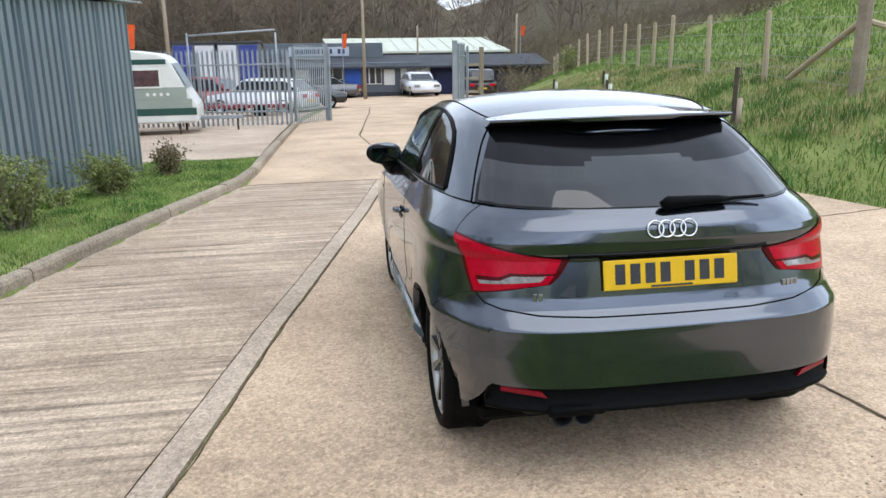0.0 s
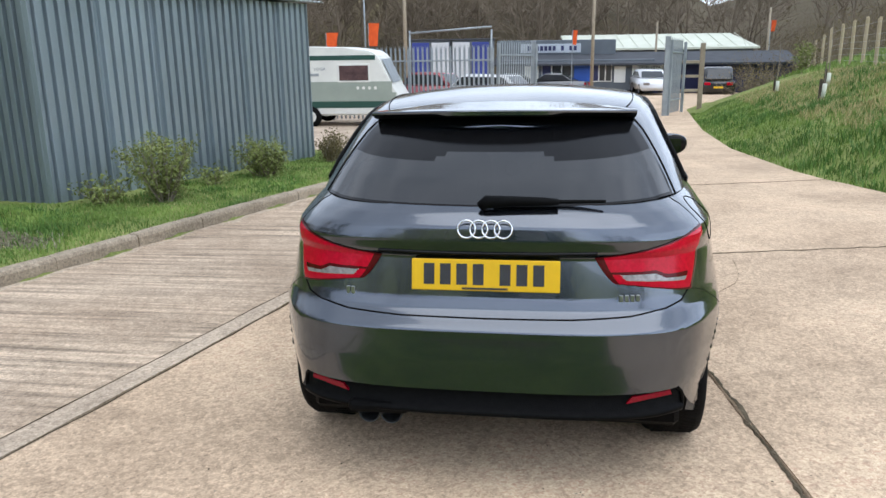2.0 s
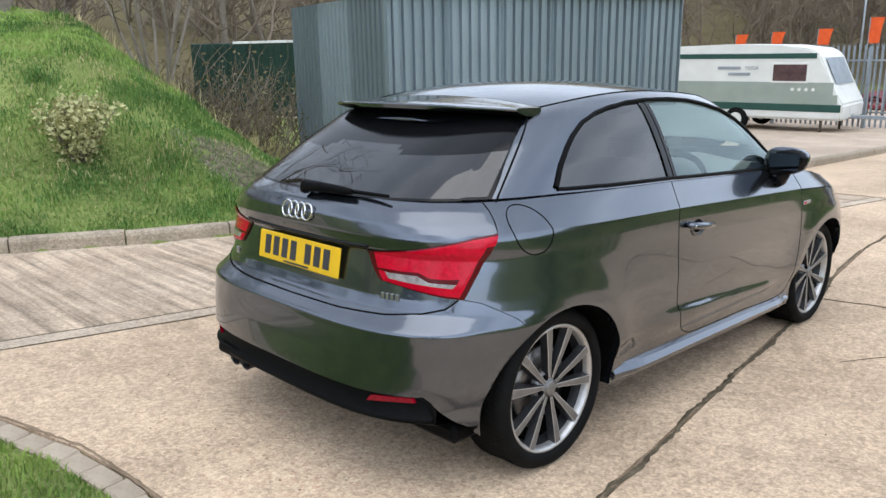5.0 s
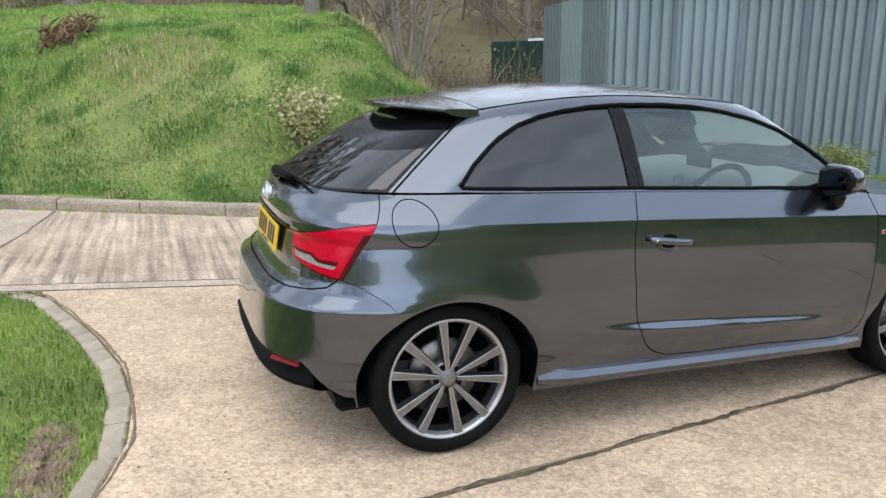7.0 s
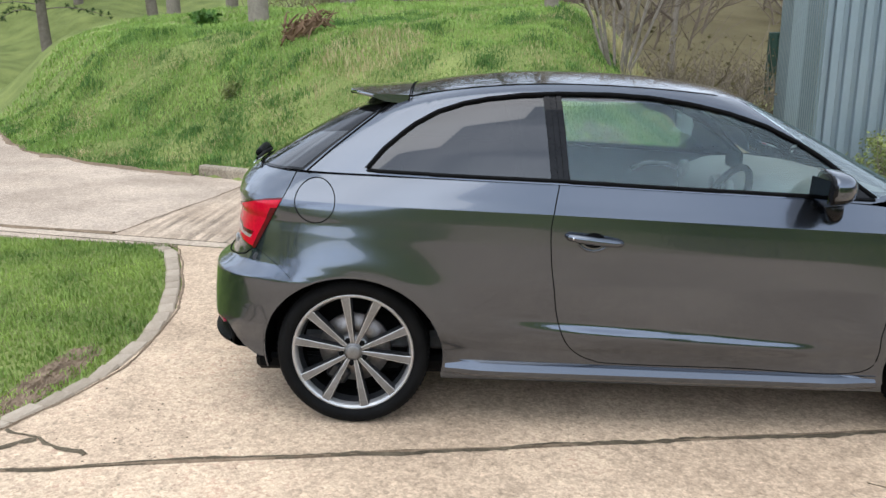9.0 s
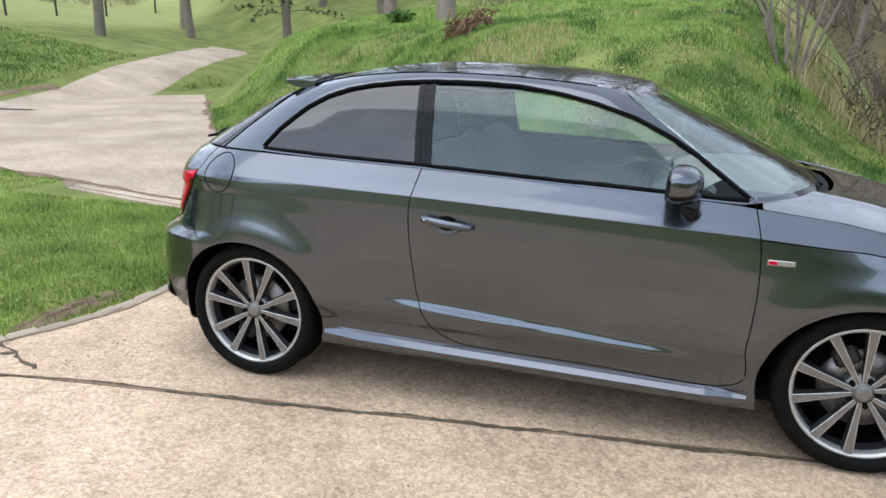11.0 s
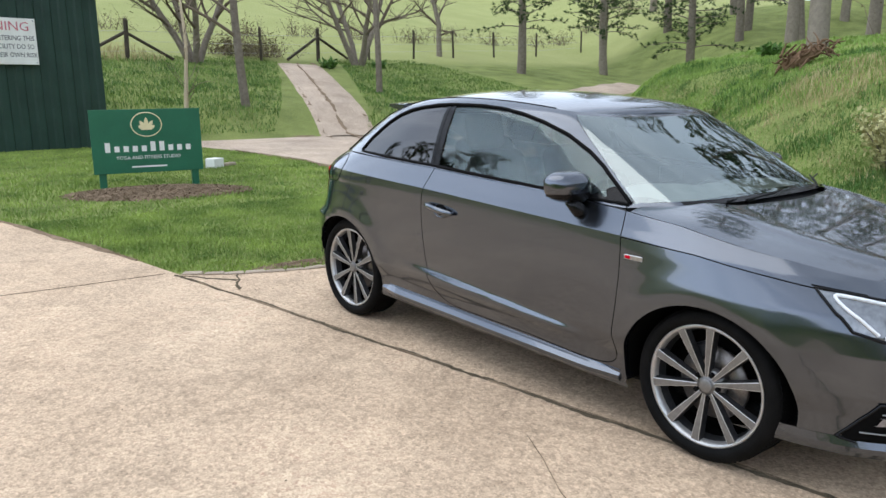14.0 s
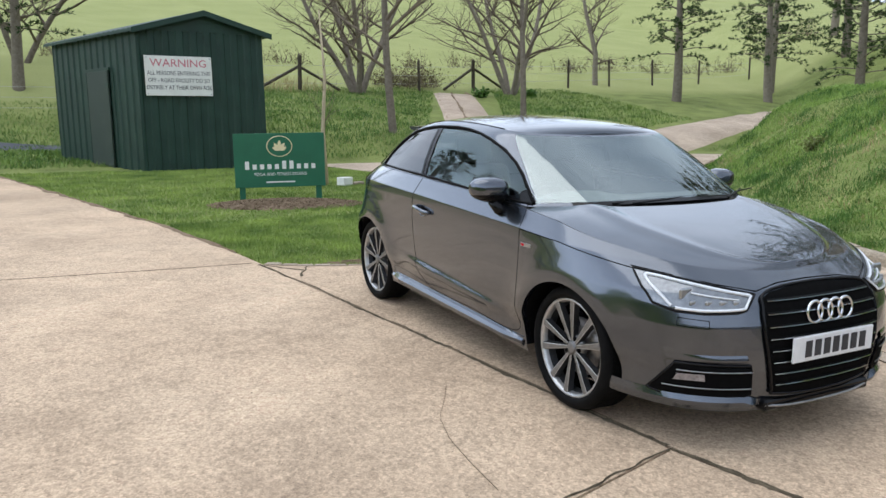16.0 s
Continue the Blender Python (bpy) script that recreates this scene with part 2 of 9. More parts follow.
zoned(M_GRASS)
M_BLADE = surface("grass_blade", (0.050, 0.108, 0.022), (0.265, 0.378, 0.090), 1.7, 0.55, 0.0, 30.0, fine=0.3, spec=0.25)
# grass_blade again in lighter colours, brightening the island lawn
M_LAWN = surface("lawn_blade", (0.068, 0.138, 0.026), (0.375, 0.485, 0.112), 1.7, 0.55, 0.0, 30.0, fine=0.3, spec=0.25)
# lighter blades: the brightness of the mound's top is put into their colour
M_PALEBLADE = surface("pale_turf_blade", (0.125, 0.235, 0.042), (0.35, 0.475, 0.115), 0.9, 0.55, 0.0, 30.0, fine=0.45, spec=0.25)
M_LUSH = surface("lush_grass_blade", (0.030, 0.085, 0.016), (0.13, 0.25, 0.05), 2.5, 0.55, 0.0, 30.0, fine=0.5, spec=0.25)
M_DRYBLADE = surface("dry_grass", (0.32, 0.265, 0.125), (0.56, 0.48, 0.26), 3.0, 0.8, 0.0, 30.0, spec=0.1)
M_SOIL = surface("bare_soil", (0.14, 0.10, 0.065), (0.30, 0.22, 0.15), 7.0, 0.95, 0.02, 40.0, spec=0.1)
M_LITTER = surface("weathered_litter", (0.045, 0.046, 0.027), (0.20, 0.175, 0.115), 16.0, 0.95, 0.02, 50.0, spec=0.1)
M_DEADSTEM = surface("dead_stems", (0.15, 0.14, 0.105), (0.44, 0.40, 0.30), 4.0, 0.85, 0.0, 30.0, spec=0.1)
M_CRACKDIRT = surface("joint_dirt", (0.05, 0.04, 0.027), (0.15, 0.12, 0.08), 9.0, 0.95, 0.01, 60.0, spec=0.1)
M_SLAB = concrete("aggregate_concrete", (0.425, 0.308, 0.208), (0.655, 0.492, 0.342), 0.0, 0.50)
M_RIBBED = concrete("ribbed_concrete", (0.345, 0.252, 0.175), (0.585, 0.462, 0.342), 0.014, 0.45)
M_BAND = concrete("smooth_concrete", (0.37, 0.288, 0.212), (0.57, 0.465, 0.355), 0.0, 0.5)
M_KERB = concrete("kerb_concrete", (0.22, 0.178, 0.128), (0.45, 0.375, 0.28), 0.0, 0.45)
M_TRACK = concrete("track_concrete", (0.35, 0.27, 0.20), (0.57, 0.455, 0.35), 0.0, 0.5)
M_BRICK = surface("edging_brick", (0.25, 0.20, 0.145), (0.46, 0.38, 0.29), 9.0, 0.9, 0.006, 60.0, per_object=0.45, spec=0.2)
M_TIN = surface("grey_blue_corrugated_steel", (0.13, 0.165, 0.185), (0.38, 0.45, 0.49), 0.8, 0.34, 0.002, 45.0, 0.45, fine=0.25, per_object=0.8, spec=0.5)
M_TINDARK = surface("dull_dark_steel", (0.10, 0.115, 0.125), (0.16, 0.18, 0.195), 3.0, 0.6, 0.0, 60.0, 0.3)
M_HUT = surface("dark_green_paint", (0.008, 0.030, 0.021), (0.018, 0.052, 0.036), 2.0, 0.5, 0.002, 50.0, spec=0.4)
M_HUTDOOR = surface("faded_green_paint", (0.02, 0.035, 0.027), (0.032, 0.05, 0.038), 2.0, 0.55, 0.001, 50.0)
M_SIGN = surface("sign_green", (0.006, 0.105, 0.05), (0.010, 0.13, 0.062), 3.0, 0.45, 0.0, 40.0)
M_SIGNWHITE = surface("sign_white", (0.70, 0.70, 0.66), (0.82, 0.82, 0.78), 4.0, 0.5)
M_CREAM = surface("cream_ink", (0.72, 0.62, 0.36), (0.80, 0.70, 0.44), 9.0, 0.6)
M_REDINK = surface("faded_red_ink", (0.50, 0.12, 0.16), (0.62, 0.20, 0.24), 9.0, 0.6)
M_BLACKINK = surface("black_ink", (0.02, 0.02, 0.025), (0.04, 0.04, 0.045), 9.0, 0.6)
M_WOOD = surface("weathered_timber", (0.20, 0.16, 0.11), (0.38, 0.32, 0.24), 5.0, 0.85, 0.004, 30.0, per_object=0.4)
M_NEWWOOD = surface("new_fence_timber", (0.36, 0.29, 0.19), (0.52, 0.43, 0.30), 5.0, 0.85, 0.004, 30.0, per_object=0.5)
M_DARKWOOD = surface("dark_creosoted_timber", (0.035, 0.028, 0.02), (0.09, 0.07, 0.05), 5.0, 0.85, 0.004, 30.0)
M_WIRE = surface("galvanised_wire", (0.30, 0.30, 0.29), (0.42, 0.42, 0.40), 20.0, 0.5, 0.0, 60.0, 0.7)
M_GALV = surface("galvanised_steel", (0.22, 0.25, 0.27), (0.36, 0.39, 0.41), 3.0, 0.5, 0.001, 40.0, 0.35)
M_BARK = surface("bark", (0.12, 0.10, 0.078), (0.32, 0.275, 0.22), 8.0, 0.95, 0.02, 24.0, per_object=0.5, spec=0.1)
M_TWIG = surface("bare_twigs", (0.095, 0.074, 0.055), (0.23, 0.185, 0.14), 1.2, 0.95, 0.0, 20.0, per_object=0.5, spec=0.1)
M_ROOT = surface("dry_root", (0.085, 0.052, 0.032), (0.26, 0.165, 0.10), 9.0, 0.9, 0.004, 40.0, per_object=0.5, spec=0.1)
M_PINE = surface("pine_needles", (0.022, 0.045, 0.016), (0.075, 0.115, 0.04), 2.5, 0.8, 0.0, 30.0, spec=0.15)
M_LEAF = surface("shrub_leaf", (0.09, 0.12, 0.03), (0.27, 0.30, 0.10), 5.0, 0.7, 0.0, 30.0, spec=0.25)
M_VARIEG = surface("variegated_leaf", (0.19, 0.21, 0.065), (0.58, 0.53, 0.26), 20.0, 0.6, 0.0, 60.0, fine=0.5)
M_BRAMBLE = surface("bramble_leaf", (0.075, 0.065, 0.03), (0.24, 0.195, 0.105), 1.5, 0.85, 0.0, 30.0, spec=0.1)
M_FIELD = M_GRASS
# car
M_PAINT = car_paint("metallic_grey_paint", (0.080, 0.092, 0.112), 0.94, 0.19)
M_GLOSSBLACK = surface("gloss_black_plastic", (0.004, 0.004, 0.0045), (0.007, 0.007, 0.0075), 30.0, 0.12, 0.0, 60.0, spec=0.18)
M_PLASTIC = surface("black_plastic", (0.003, 0.003, 0.0032), (0.006, 0.006, 0.0062), 40.0, 0.45, 0.001, 200.0, spec=0.04)
M_SEAM = surface("panel_gap", (0.004, 0.004, 0.004), (0.006, 0.006, 0.006), 30.0, 0.8, spec=0.02)
M_RUBBER = surface("tyre_rubber", (0.004, 0.004, 0.004), (0.009, 0.0088, 0.0088), 14.0, 0.65, 0.001, 120.0, spec=0.06)
M_RIM = surface("machined_grey_alloy", (0.40, 0.395, 0.39), (0.50, 0.495, 0.49), 30.0, 0.36, 0.0, 120.0, 0.7)
M_RIMGREY = surface("satin_grey_alloy", (0.17, 0.167, 0.165), (0.24, 0.236, 0.233), 30.0, 0.45, 0.0, 120.0, 0.75)
M_RIMDARK = surface("dark_alloy", (0.030, 0.031, 0.034), (0.055, 0.056, 0.06), 30.0, 0.4, 0.0, 120.0, 0.6)
M_DISC = surface("brake_disc_steel", (0.16, 0.14, 0.13), (0.28, 0.26, 0.25), 20.0, 0.4, 0.0, 80.0, 0.8)
M_CHROME = surface("chrome", (0.72, 0.72, 0.74), (0.80, 0.80, 0.82), 30.0, 0.12, 0.0, 60.0, 1.0)
M_MIRROR = surface("mirror_silvering", (0.05, 0.057, 0.068), (0.055, 0.062, 0.073), 30.0, 0.02, 0.0, 60.0, 1.0)
M_SATIN = surface("satin_silver", (0.32, 0.33, 0.34), (0.42, 0.43, 0.44), 30.0, 0.28, 0.0, 60.0, 0.9)
M_REDLENS = surface("red_lens", (0.36, 0.0, 0.012), (0.52, 0.0, 0.020), 60.0, 0.2, 0.0, 120.0, spec=0.2, coat=0.12)
M_REFLECTOR = surface("red_reflector", (0.17, 0.0, 0.008), (0.24, 0.0, 0.012), 60.0, 0.2, 0.0, 120.0, spec=0.3)
M_DARKRED = surface("dark_red_lens", (0.055, 0.0, 0.002), (0.085, 0.0, 0.003), 60.0, 0.2, 0.0, 120.0, spec=0.3)
M_CLEARLENS = surface("clear_lens", (0.14, 0.125, 0.125), (0.33, 0.30, 0.30), 50.0, 0.15, 0.0, 120.0, coat=1.0)
M_YELLOW = surface("yellow_plate", (0.72, 0.43, 0.008), (0.76, 0.46, 0.010), 30.0, 0.35)
M_WHITEPLATE = surface("white_plate", (0.66, 0.67, 0.68), (0.72, 0.73, 0.74), 30.0, 0.35)
M_SEAT = surface("black_seat_cloth", (0.045, 0.046, 0.048), (0.075, 0.076, 0.078), 30.0, 0.9, 0.0002, 200.0)
M_DASH = surface("grey_dash_plastic", (0.30, 0.32, 0.32), (0.40, 0.42, 0.42), 20.0, 0.6, 0.001, 200.0)
M_GLASS = glass("clear_green_glass", (0.80, 0.93, 0.90), 1.75, 0.0, (0.86, 1.0, 0.99))
M_TINT = glass("dark_privacy_glass", (0.030, 0.030, 0.034), 1.72)
M_SCREENGLASS = glass("windscreen_glass", (0.60, 0.72, 0.70), 3.0, 0.0, (0.90, 1.0, 0.99))
M_GUIDE = surface("white_light_guide", (0.62, 0.64, 0.67), (0.78, 0.80, 0.83), 50.0, 0.2, 0.0, 120.0, coat=1.0)
M_LAMP = surface("headlamp_bowl", (0.13, 0.14, 0.155), (0.26, 0.275, 0.29), 40.0, 0.12, 0.0, 90.0, 0.6, coat=1.0)


# ---- tools ----
def mesh_object(name, V, F, mats, parent=None, label="", smooth=False, idx=None, normals=None):
    me = bpy.data.meshes.new(name)
    me.from_pydata([tuple(map(float, v)) for v in V], [], [tuple(map(int, f)) for f in F])
    for m in (mats if isinstance(mats, (list, tuple)) else [mats]):
        me.materials.append(m)
    if smooth:
        me.polygons.foreach_set("use_smooth", [True] * len(me.polygons))
    if idx is not None:
        me.polygons.foreach_set("material_index", [int(i) for i in idx])
    me.update()
    if normals is not None:
        me.normals_split_custom_set_from_vertices([tuple(map(float, n)) for n in normals])
    ob = new(name, me)
    if parent:
        ob.parent = parent
    if label:
        tagged(ob, label)
    return ob


def part(name, bm, material, parent, label="", smooth=False):
    """Links a bmesh as one mesh object under a thing or a part."""
    me = bpy.data.meshes.new(name)
    bmesh.ops.recalc_face_normals(bm, faces=bm.faces)
    bm.to_mesh(me)
    bm.free()
    for m in (material if isinstance(material, (list, tuple)) else [material]):
        me.materials.append(m)
    if smooth:
        me.polygons.foreach_set("use_smooth", [True] * len(me.polygons))
    ob = new(name, me)
    if parent:
        ob.parent = parent
    if label:
        tagged(ob, label)
    return ob


def thing(name, m, label, category, group="", kind=""):
    ob = new(name)
    ob.empty_display_size = 0.2
    ob.matrix_basis = m
    return tagged(ob, label, category, group, kind)


def add_box(bm, lo, hi, bevel=0.0, m=None, seg=1):
    c = [(a + b) / 2 for a, b in zip(lo, hi)]
    s = [abs(b - a) for a, b in zip(lo, hi)]
    r = bmesh.ops.create_cube(bm, size=1.0, matrix=Matrix.Translation(c) @ Matrix.Diagonal((*s, 1)))
    vs = r["verts"]
    if bevel:
        es = list({e for v in vs for e in v.link_edges})
        out = bmesh.ops.bevel(bm, geom=es, offset=bevel, segments=seg, affect="EDGES", profile=0.5)
        vs = list({v for v in out["verts"]} | {v for v in vs if v.is_valid})
        vs = list({w for v in vs for e in v.link_edges for w in e.verts})
    if m is not None:
        bmesh.ops.transform(bm, matrix=m, verts=[v for v in vs if v.is_valid])
    return bm


def box(lo, hi, bevel=0.0, m=None, seg=1):
    return add_box(bmesh.new(), lo, hi, bevel, m, seg)


def add_tube(bm, pts, rad, sides=6, caps=True):
    """A tapered tube along points; rad is one radius or one for each point."""
    pts = [Vector(p) for p in pts]
    rads = rad if isinstance(rad, (list, tuple)) else [rad] * len(pts)
    rings = []
    ref = Vector((0.13, 0.27, 0.95)).normalized()
    for i, p in enumerate(pts):
        d = (pts[min(i + 1, len(pts) - 1)] - pts[max(i - 1, 0)]).normalized()
        u = d.cross(ref)
        if u.length < 0.05:
            u = d.cross(Vector((1, 0, 0)))
        u.normalize()
        w = d.cross(u)
        rings.append([bm.verts.new(p + rads[i] * (math.cos(a) * u + math.sin(a) * w)) for a in (2 * math.pi * k / sides for k in range(sides))])
    for a, b in zip(rings, rings[1:]):
        for k in range(sides):
            bm.faces.new((a[k], a[(k + 1) % sides], b[(k + 1) % sides], b[k]))
    if caps and sides > 2:
        bm.faces.new(rings[0][::-1])
        bm.faces.new(rings[-1])
    return bm


def tube(pts, rad, sides=6, caps=True):
    return add_tube(bmesh.new(), pts, rad, sides, caps)


def add_lathe(bm, prof, n=32, axis="x"):
    """A ring of revolution about an axis: prof is (along, radius) pairs, an open strip."""
    rings = []
    for a, r in prof:
        ring = []
        for k in range(n):
            t = 2 * math.pi * k / n
            c, s = r * math.cos(t), r * math.sin(t)
            ring.append(bm.verts.new((a, c, s) if axis == "x" else (c, a, s) if axis == "y" else (c, s, a)))
        rings.append(ring)
    for a, b in zip(rings, rings[1:]):
        for k in range(n):
            bm.faces.new((a[k], a[(k + 1) % n], b[(k + 1) % n], b[k]))
    return bm


def extruded(poly, depth, bevel=0.0, m=None):
    """A polygon in the xz plane pushed along +y by depth."""
    bm = bmesh.new()
    a = [bm.verts.new((x, 0, z)) for x, z in poly]
    b = [bm.verts.new((x, depth, z)) for x, z in poly]
    bm.faces.new(a)
    bm.faces.new(b[::-1])
    n = len(poly)
    for i in range(n):
        bm.faces.new((a[i], b[i], b[(i + 1) % n], a[(i + 1) % n]))
    if bevel:
        bmesh.ops.bevel(bm, geom=bm.edges[:], offset=bevel, segments=2, affect="EDGES")
    if m is not None:
        bm.transform(m)
    return bm


def lerp(t, xs, ys):
    return float(np.interp(t, xs, ys))


def smooth(a, b, t):
    k = min(1.0, max(0.0, (t - a) / (b - a)))
    return k * k * (3 - 2 * k)


def lettering(text, size, mat, m, parent, name="lettering", align="CENTER", shear=0.0, width=1.0, depth=0.0015):
    """Raised letters in the built-in font, as a mesh. They stand in the xy plane of m."""
    cu = bpy.data.curves.new(name, "FONT")
    cu.body, cu.size, cu.align_x, cu.align_y = text, size, align, "CENTER"
    cu.extrude, cu.shear, cu.resolution_u = depth, shear, 2
    tmp = bpy.data.objects.new(name, cu)
    me = bpy.data.meshes.new_from_object(tmp)
    bpy.data.objects.remove(tmp)
    me.materials.clear()
    me.materials.append(mat)
    ob = new(name, me)
    ob.matrix_basis = m @ Matrix.Diagonal((width, 1, 1, 1))
    ob.parent = parent
    return ob


def polyline(pts, step):
    """Points every step metres along a polyline, with the way there."""
    P = [Vector((*p, 0)) for p in pts]
    out, rest = [], 0.0
    for a, b in zip(P, P[1:]):
        d = b - a
        L = d.length
        s = rest
        while s < L:
            out.append((a + d * (s / L), d.normalized()))
            s += step
        rest = s - L
    return out


# ---- the lie of the land ----
KERB_LINE = [(-5.78, -2.75), (-5.1, -1.45), (-4.5, -0.25), (-4.1, 0.7), (-3.85, 1.7), (-3.62, 2.7), (-3.42, 3.7), (-3.2, 4.8), (-2.95, 5.9), (-2.68, 7.0), (-2.42, 8.1), (-2.32, 9.5), (-2.3, 11.0), (-2.15, 17.0), (-1.95, 23.4)]
LEFT_Y = [-60, -30, -20, -12, -8.7, -5.9, -4.2, -2.75]
LEFT_X = [-50, -30, -24, -16, -11.4, -7.6, -6.45, -5.78]
RIGHT_Y = [-60, -12, 0, 2.0, 3.95, 5.3, 8.6, 12, 16.6, 27, 40, 60]
RIGHT_X = [20, 13.0, 9.0, 6.0, 4.5, 4.25, 3.45, 3.2, 3.4, 4.4, 9, 14]


def plane(x, y):
    """The gently falling plane of the concrete."""
    return 0.012 * np.clip(x, -6, 6) - 0.036 * np.clip(y, -14, 62) - 0.0095


def sstep(a, b, t):
    k = np.clip((t - a) / (b - a), 0, 1)
    return k * k * (3 - 2 * k)


def left_edge(y):
    ks = sorted((p[1], p[0]) for p in KERB_LINE)
    return np.interp(y, LEFT_Y[:-1] + [k[0] for k in ks], LEFT_X[:-1] + [k[1] for k in ks])


def land(x, y):
    """Height of the grass sheet; it lies just under the concrete where that is laid."""
    x, y = np.asarray(x, float), np.asarray(y, float)
    z = plane(x, y) - 0.02
    d = left_edge(y) - x
    verge = sstep(0.02, 0.12, d) * 0.125 * sstep(-3.2, -2.6, y) * (1 - sstep(10.9, 11.6, y))
    rise = sstep(0.05, 4.5, d)
    mound = (1.74 * rise + 0.11 * np.clip(d - 4.0, 0, 7) + 0.04 * np.clip(d - 11, 0, 30) + 0.10 * rise * np.sin(x * 1.1 + 0.7) * np.sin(y * 0.9)) * (1 - sstep(1.45, 4.15, y - 0.22 * np.clip(d - 3, 0, 8)))
    mound = mound * (1 - sstep(-9.5, -14.0, y) * (1 - sstep(6, 14, d)))
    e = x - np.interp(y, RIGHT_Y, RIGHT_X)
    k = np.clip(e, 0, None)
    bank = 0.34 * np.clip(k, 0, 4) * sstep(0, 0.8, k) + 0.27 * np.clip(k - 4, 0, 90)
    bank = bank * sstep(-16, -2, y)
    b = np.clip(-13.5 - y, 0, None)
    back = 0.19 * np.clip(b, 0, 11) + 0.30 * sstep(0, 2.5, b) + 0.24 * np.clip(b - 11.5, 0, 200)
    back = back * (1 - 0.8 * sstep(-3.2, 0.0, x) * (1 - sstep(7, 16, b)))
    far = 0.24 * np.clip(y - 66, 0, 120) * (0.16 + 0.84 * (1 - sstep(-12, 16, x - 0.1 * y)))
    wood = 0.20 * np.clip(-x - 34, 0, 90) * sstep(-40, -5, y)
    rough = 0.02 * np.sin(2.3 * x + 1.1 * y) * np.sin(1.7 * y - 0.6 * x) * (np.clip(d, 0, 1) + np.clip(e, 0, 1))
    lumps = (0.045 * np.sin(3.1 * x + 1.3 * y + np.sin(1.9 * y)) * np.sin(2.7 * y - 1.9 * x) + 0.022 * np.sin(6.3 * x + 2.2 * y) * np.sin(5.3 * y - 1.4 * x)) * np.clip(d - 0.3, 0, 1) * sstep(-13, -9, y) * (1 - sstep(3.5, 5.0, y))
    return z + verge + mound + bank + back + far + wood + rough + lumps


def stretch(lo, hi, step, reach, grow=1.16):
    """Grid lines: even from lo to hi, then wider and wider out to reach."""
    mid = list(np.arange(lo, hi + 1e-6, step))
    s, a, b = step, [lo], [hi]
    while b[-1] < reach:
        s *= grow
        a.append(a[-1] - s)
        b.append(b[-1] + s)
    return np.array(a[:0:-1] + mid + b[1:])


def grid_sheet(name, xs, ys, zf, mat, label):
    X, Y = np.meshgrid(xs, ys)
    Z = zf(X, Y)
    V = np.stack([X.ravel(), Y.ravel(), Z.ravel()], 1)
    nx, ny = len(xs), len(ys)
    i = (np.arange(ny - 1)[:, None] * nx + np.arange(nx - 1)[None]).ravel()
    F = np.stack([i, i + 1, i + 1 + nx, i + nx], 1)
    me = bpy.data.meshes.new(name)
    me.vertices.add(len(V))
    me.vertices.foreach_set("co", V.ravel())
    me.loops.add(F.size)
    me.loops.foreach_set("vertex_index", F.ravel())
    me.polygons.add(len(F))
    me.polygons.foreach_set("loop_start", np.arange(len(F)) * 4)
    me.polygons.foreach_set("use_smooth", np.ones(len(F), bool))
    me.update(calc_edges=True)
    me.materials.append(mat)
    return tagged(new(name, me), label, kind="structure")


ground = grid_sheet("ground", stretch(-19, 9, 0.17, 1400), stretch(-19, 14, 0.17, 1400), land, M_GRASS, "short rough grass rising in banks beside the concrete road")


PAVED = []


def slab(name, poly, mat, label, lift=0.0, thick=0.12, parent=None):
    """A cast slab: an outline on the plane, with rounded arrises and a little unevenness."""
    PAVED.append(poly)
    bm = bmesh.new()
    vs = [bm.verts.new((x, y, 0)) for x, y in poly]
    f = bm.faces.new(vs)
    if f.normal.z < 0:
        f.normal_flip()
    bmesh.ops.triangulate(bm, faces=bm.faces[:])
    for co, no in (((-6, 0, 0), (1, 0, 0)), ((6, 0, 0), (1, 0, 0)), ((0, -14, 0), (0, 1, 0))):
        bmesh.ops.bisect_plane(bm, geom=bm.verts[:] + bm.edges[:] + bm.faces[:], plane_co=co, plane_no=no)
    r = bmesh.ops.extrude_face_region(bm, geom=bm.faces[:])
    low = [g for g in r["geom"] if isinstance(g, bmesh.types.BMVert)]
    lows = set(low)
    for v in bm.verts:
        v.co.z = float(plane(v.co.x, v.co.y)) + lift - (thick if v in lows else 0.0)
    ob = part(name, bm, mat, parent)
    return tagged(ob, label, kind="structure") if not parent else ob


def jitter(a, b, n, amp, seed):
    """A wandering line from a to b."""
    rnd_ = random.Random(seed)
    d = Vector((b[0] - a[0], b[1] - a[1]))
    nrm = Vector((-d.y, d.x)).normalized()
    out = []
    for i in range(n + 1):
        t = i / n
        o = 0 if i in (0, n) else rnd_.uniform(-amp, amp)
        out.append((a[0] + d.x * t + nrm.x * o, a[1] + d.y * t + nrm.y * o))
    return out


# lines that part the slabs
JOINT = [(-2.75, -4.4), (-2.4, -2.9), (-2.12, -1.55), (-1.9, -0.46), (-1.74, 0.42), (-1.55, 1.55), (-1.42, 2.2), (-0.78, 5.55), (-0.35, 8.1)]
CRACK = [(1.30, -1.62), (1.17, -0.8), (1.05, 0.1), (0.96, 0.75), (0.87, 1.4), (0.77, 2.15), (0.665, 3.05)]
CRACK_ON = [(0.665, 3.05), (0.53, 3.65), (0.35, 5.0), (0.28, 6.65), (0.0, 9.0), (-0.2, 12.3)]
KERB_FOOT = [(x + 0.0, y) for x, y in KERB_LINE]
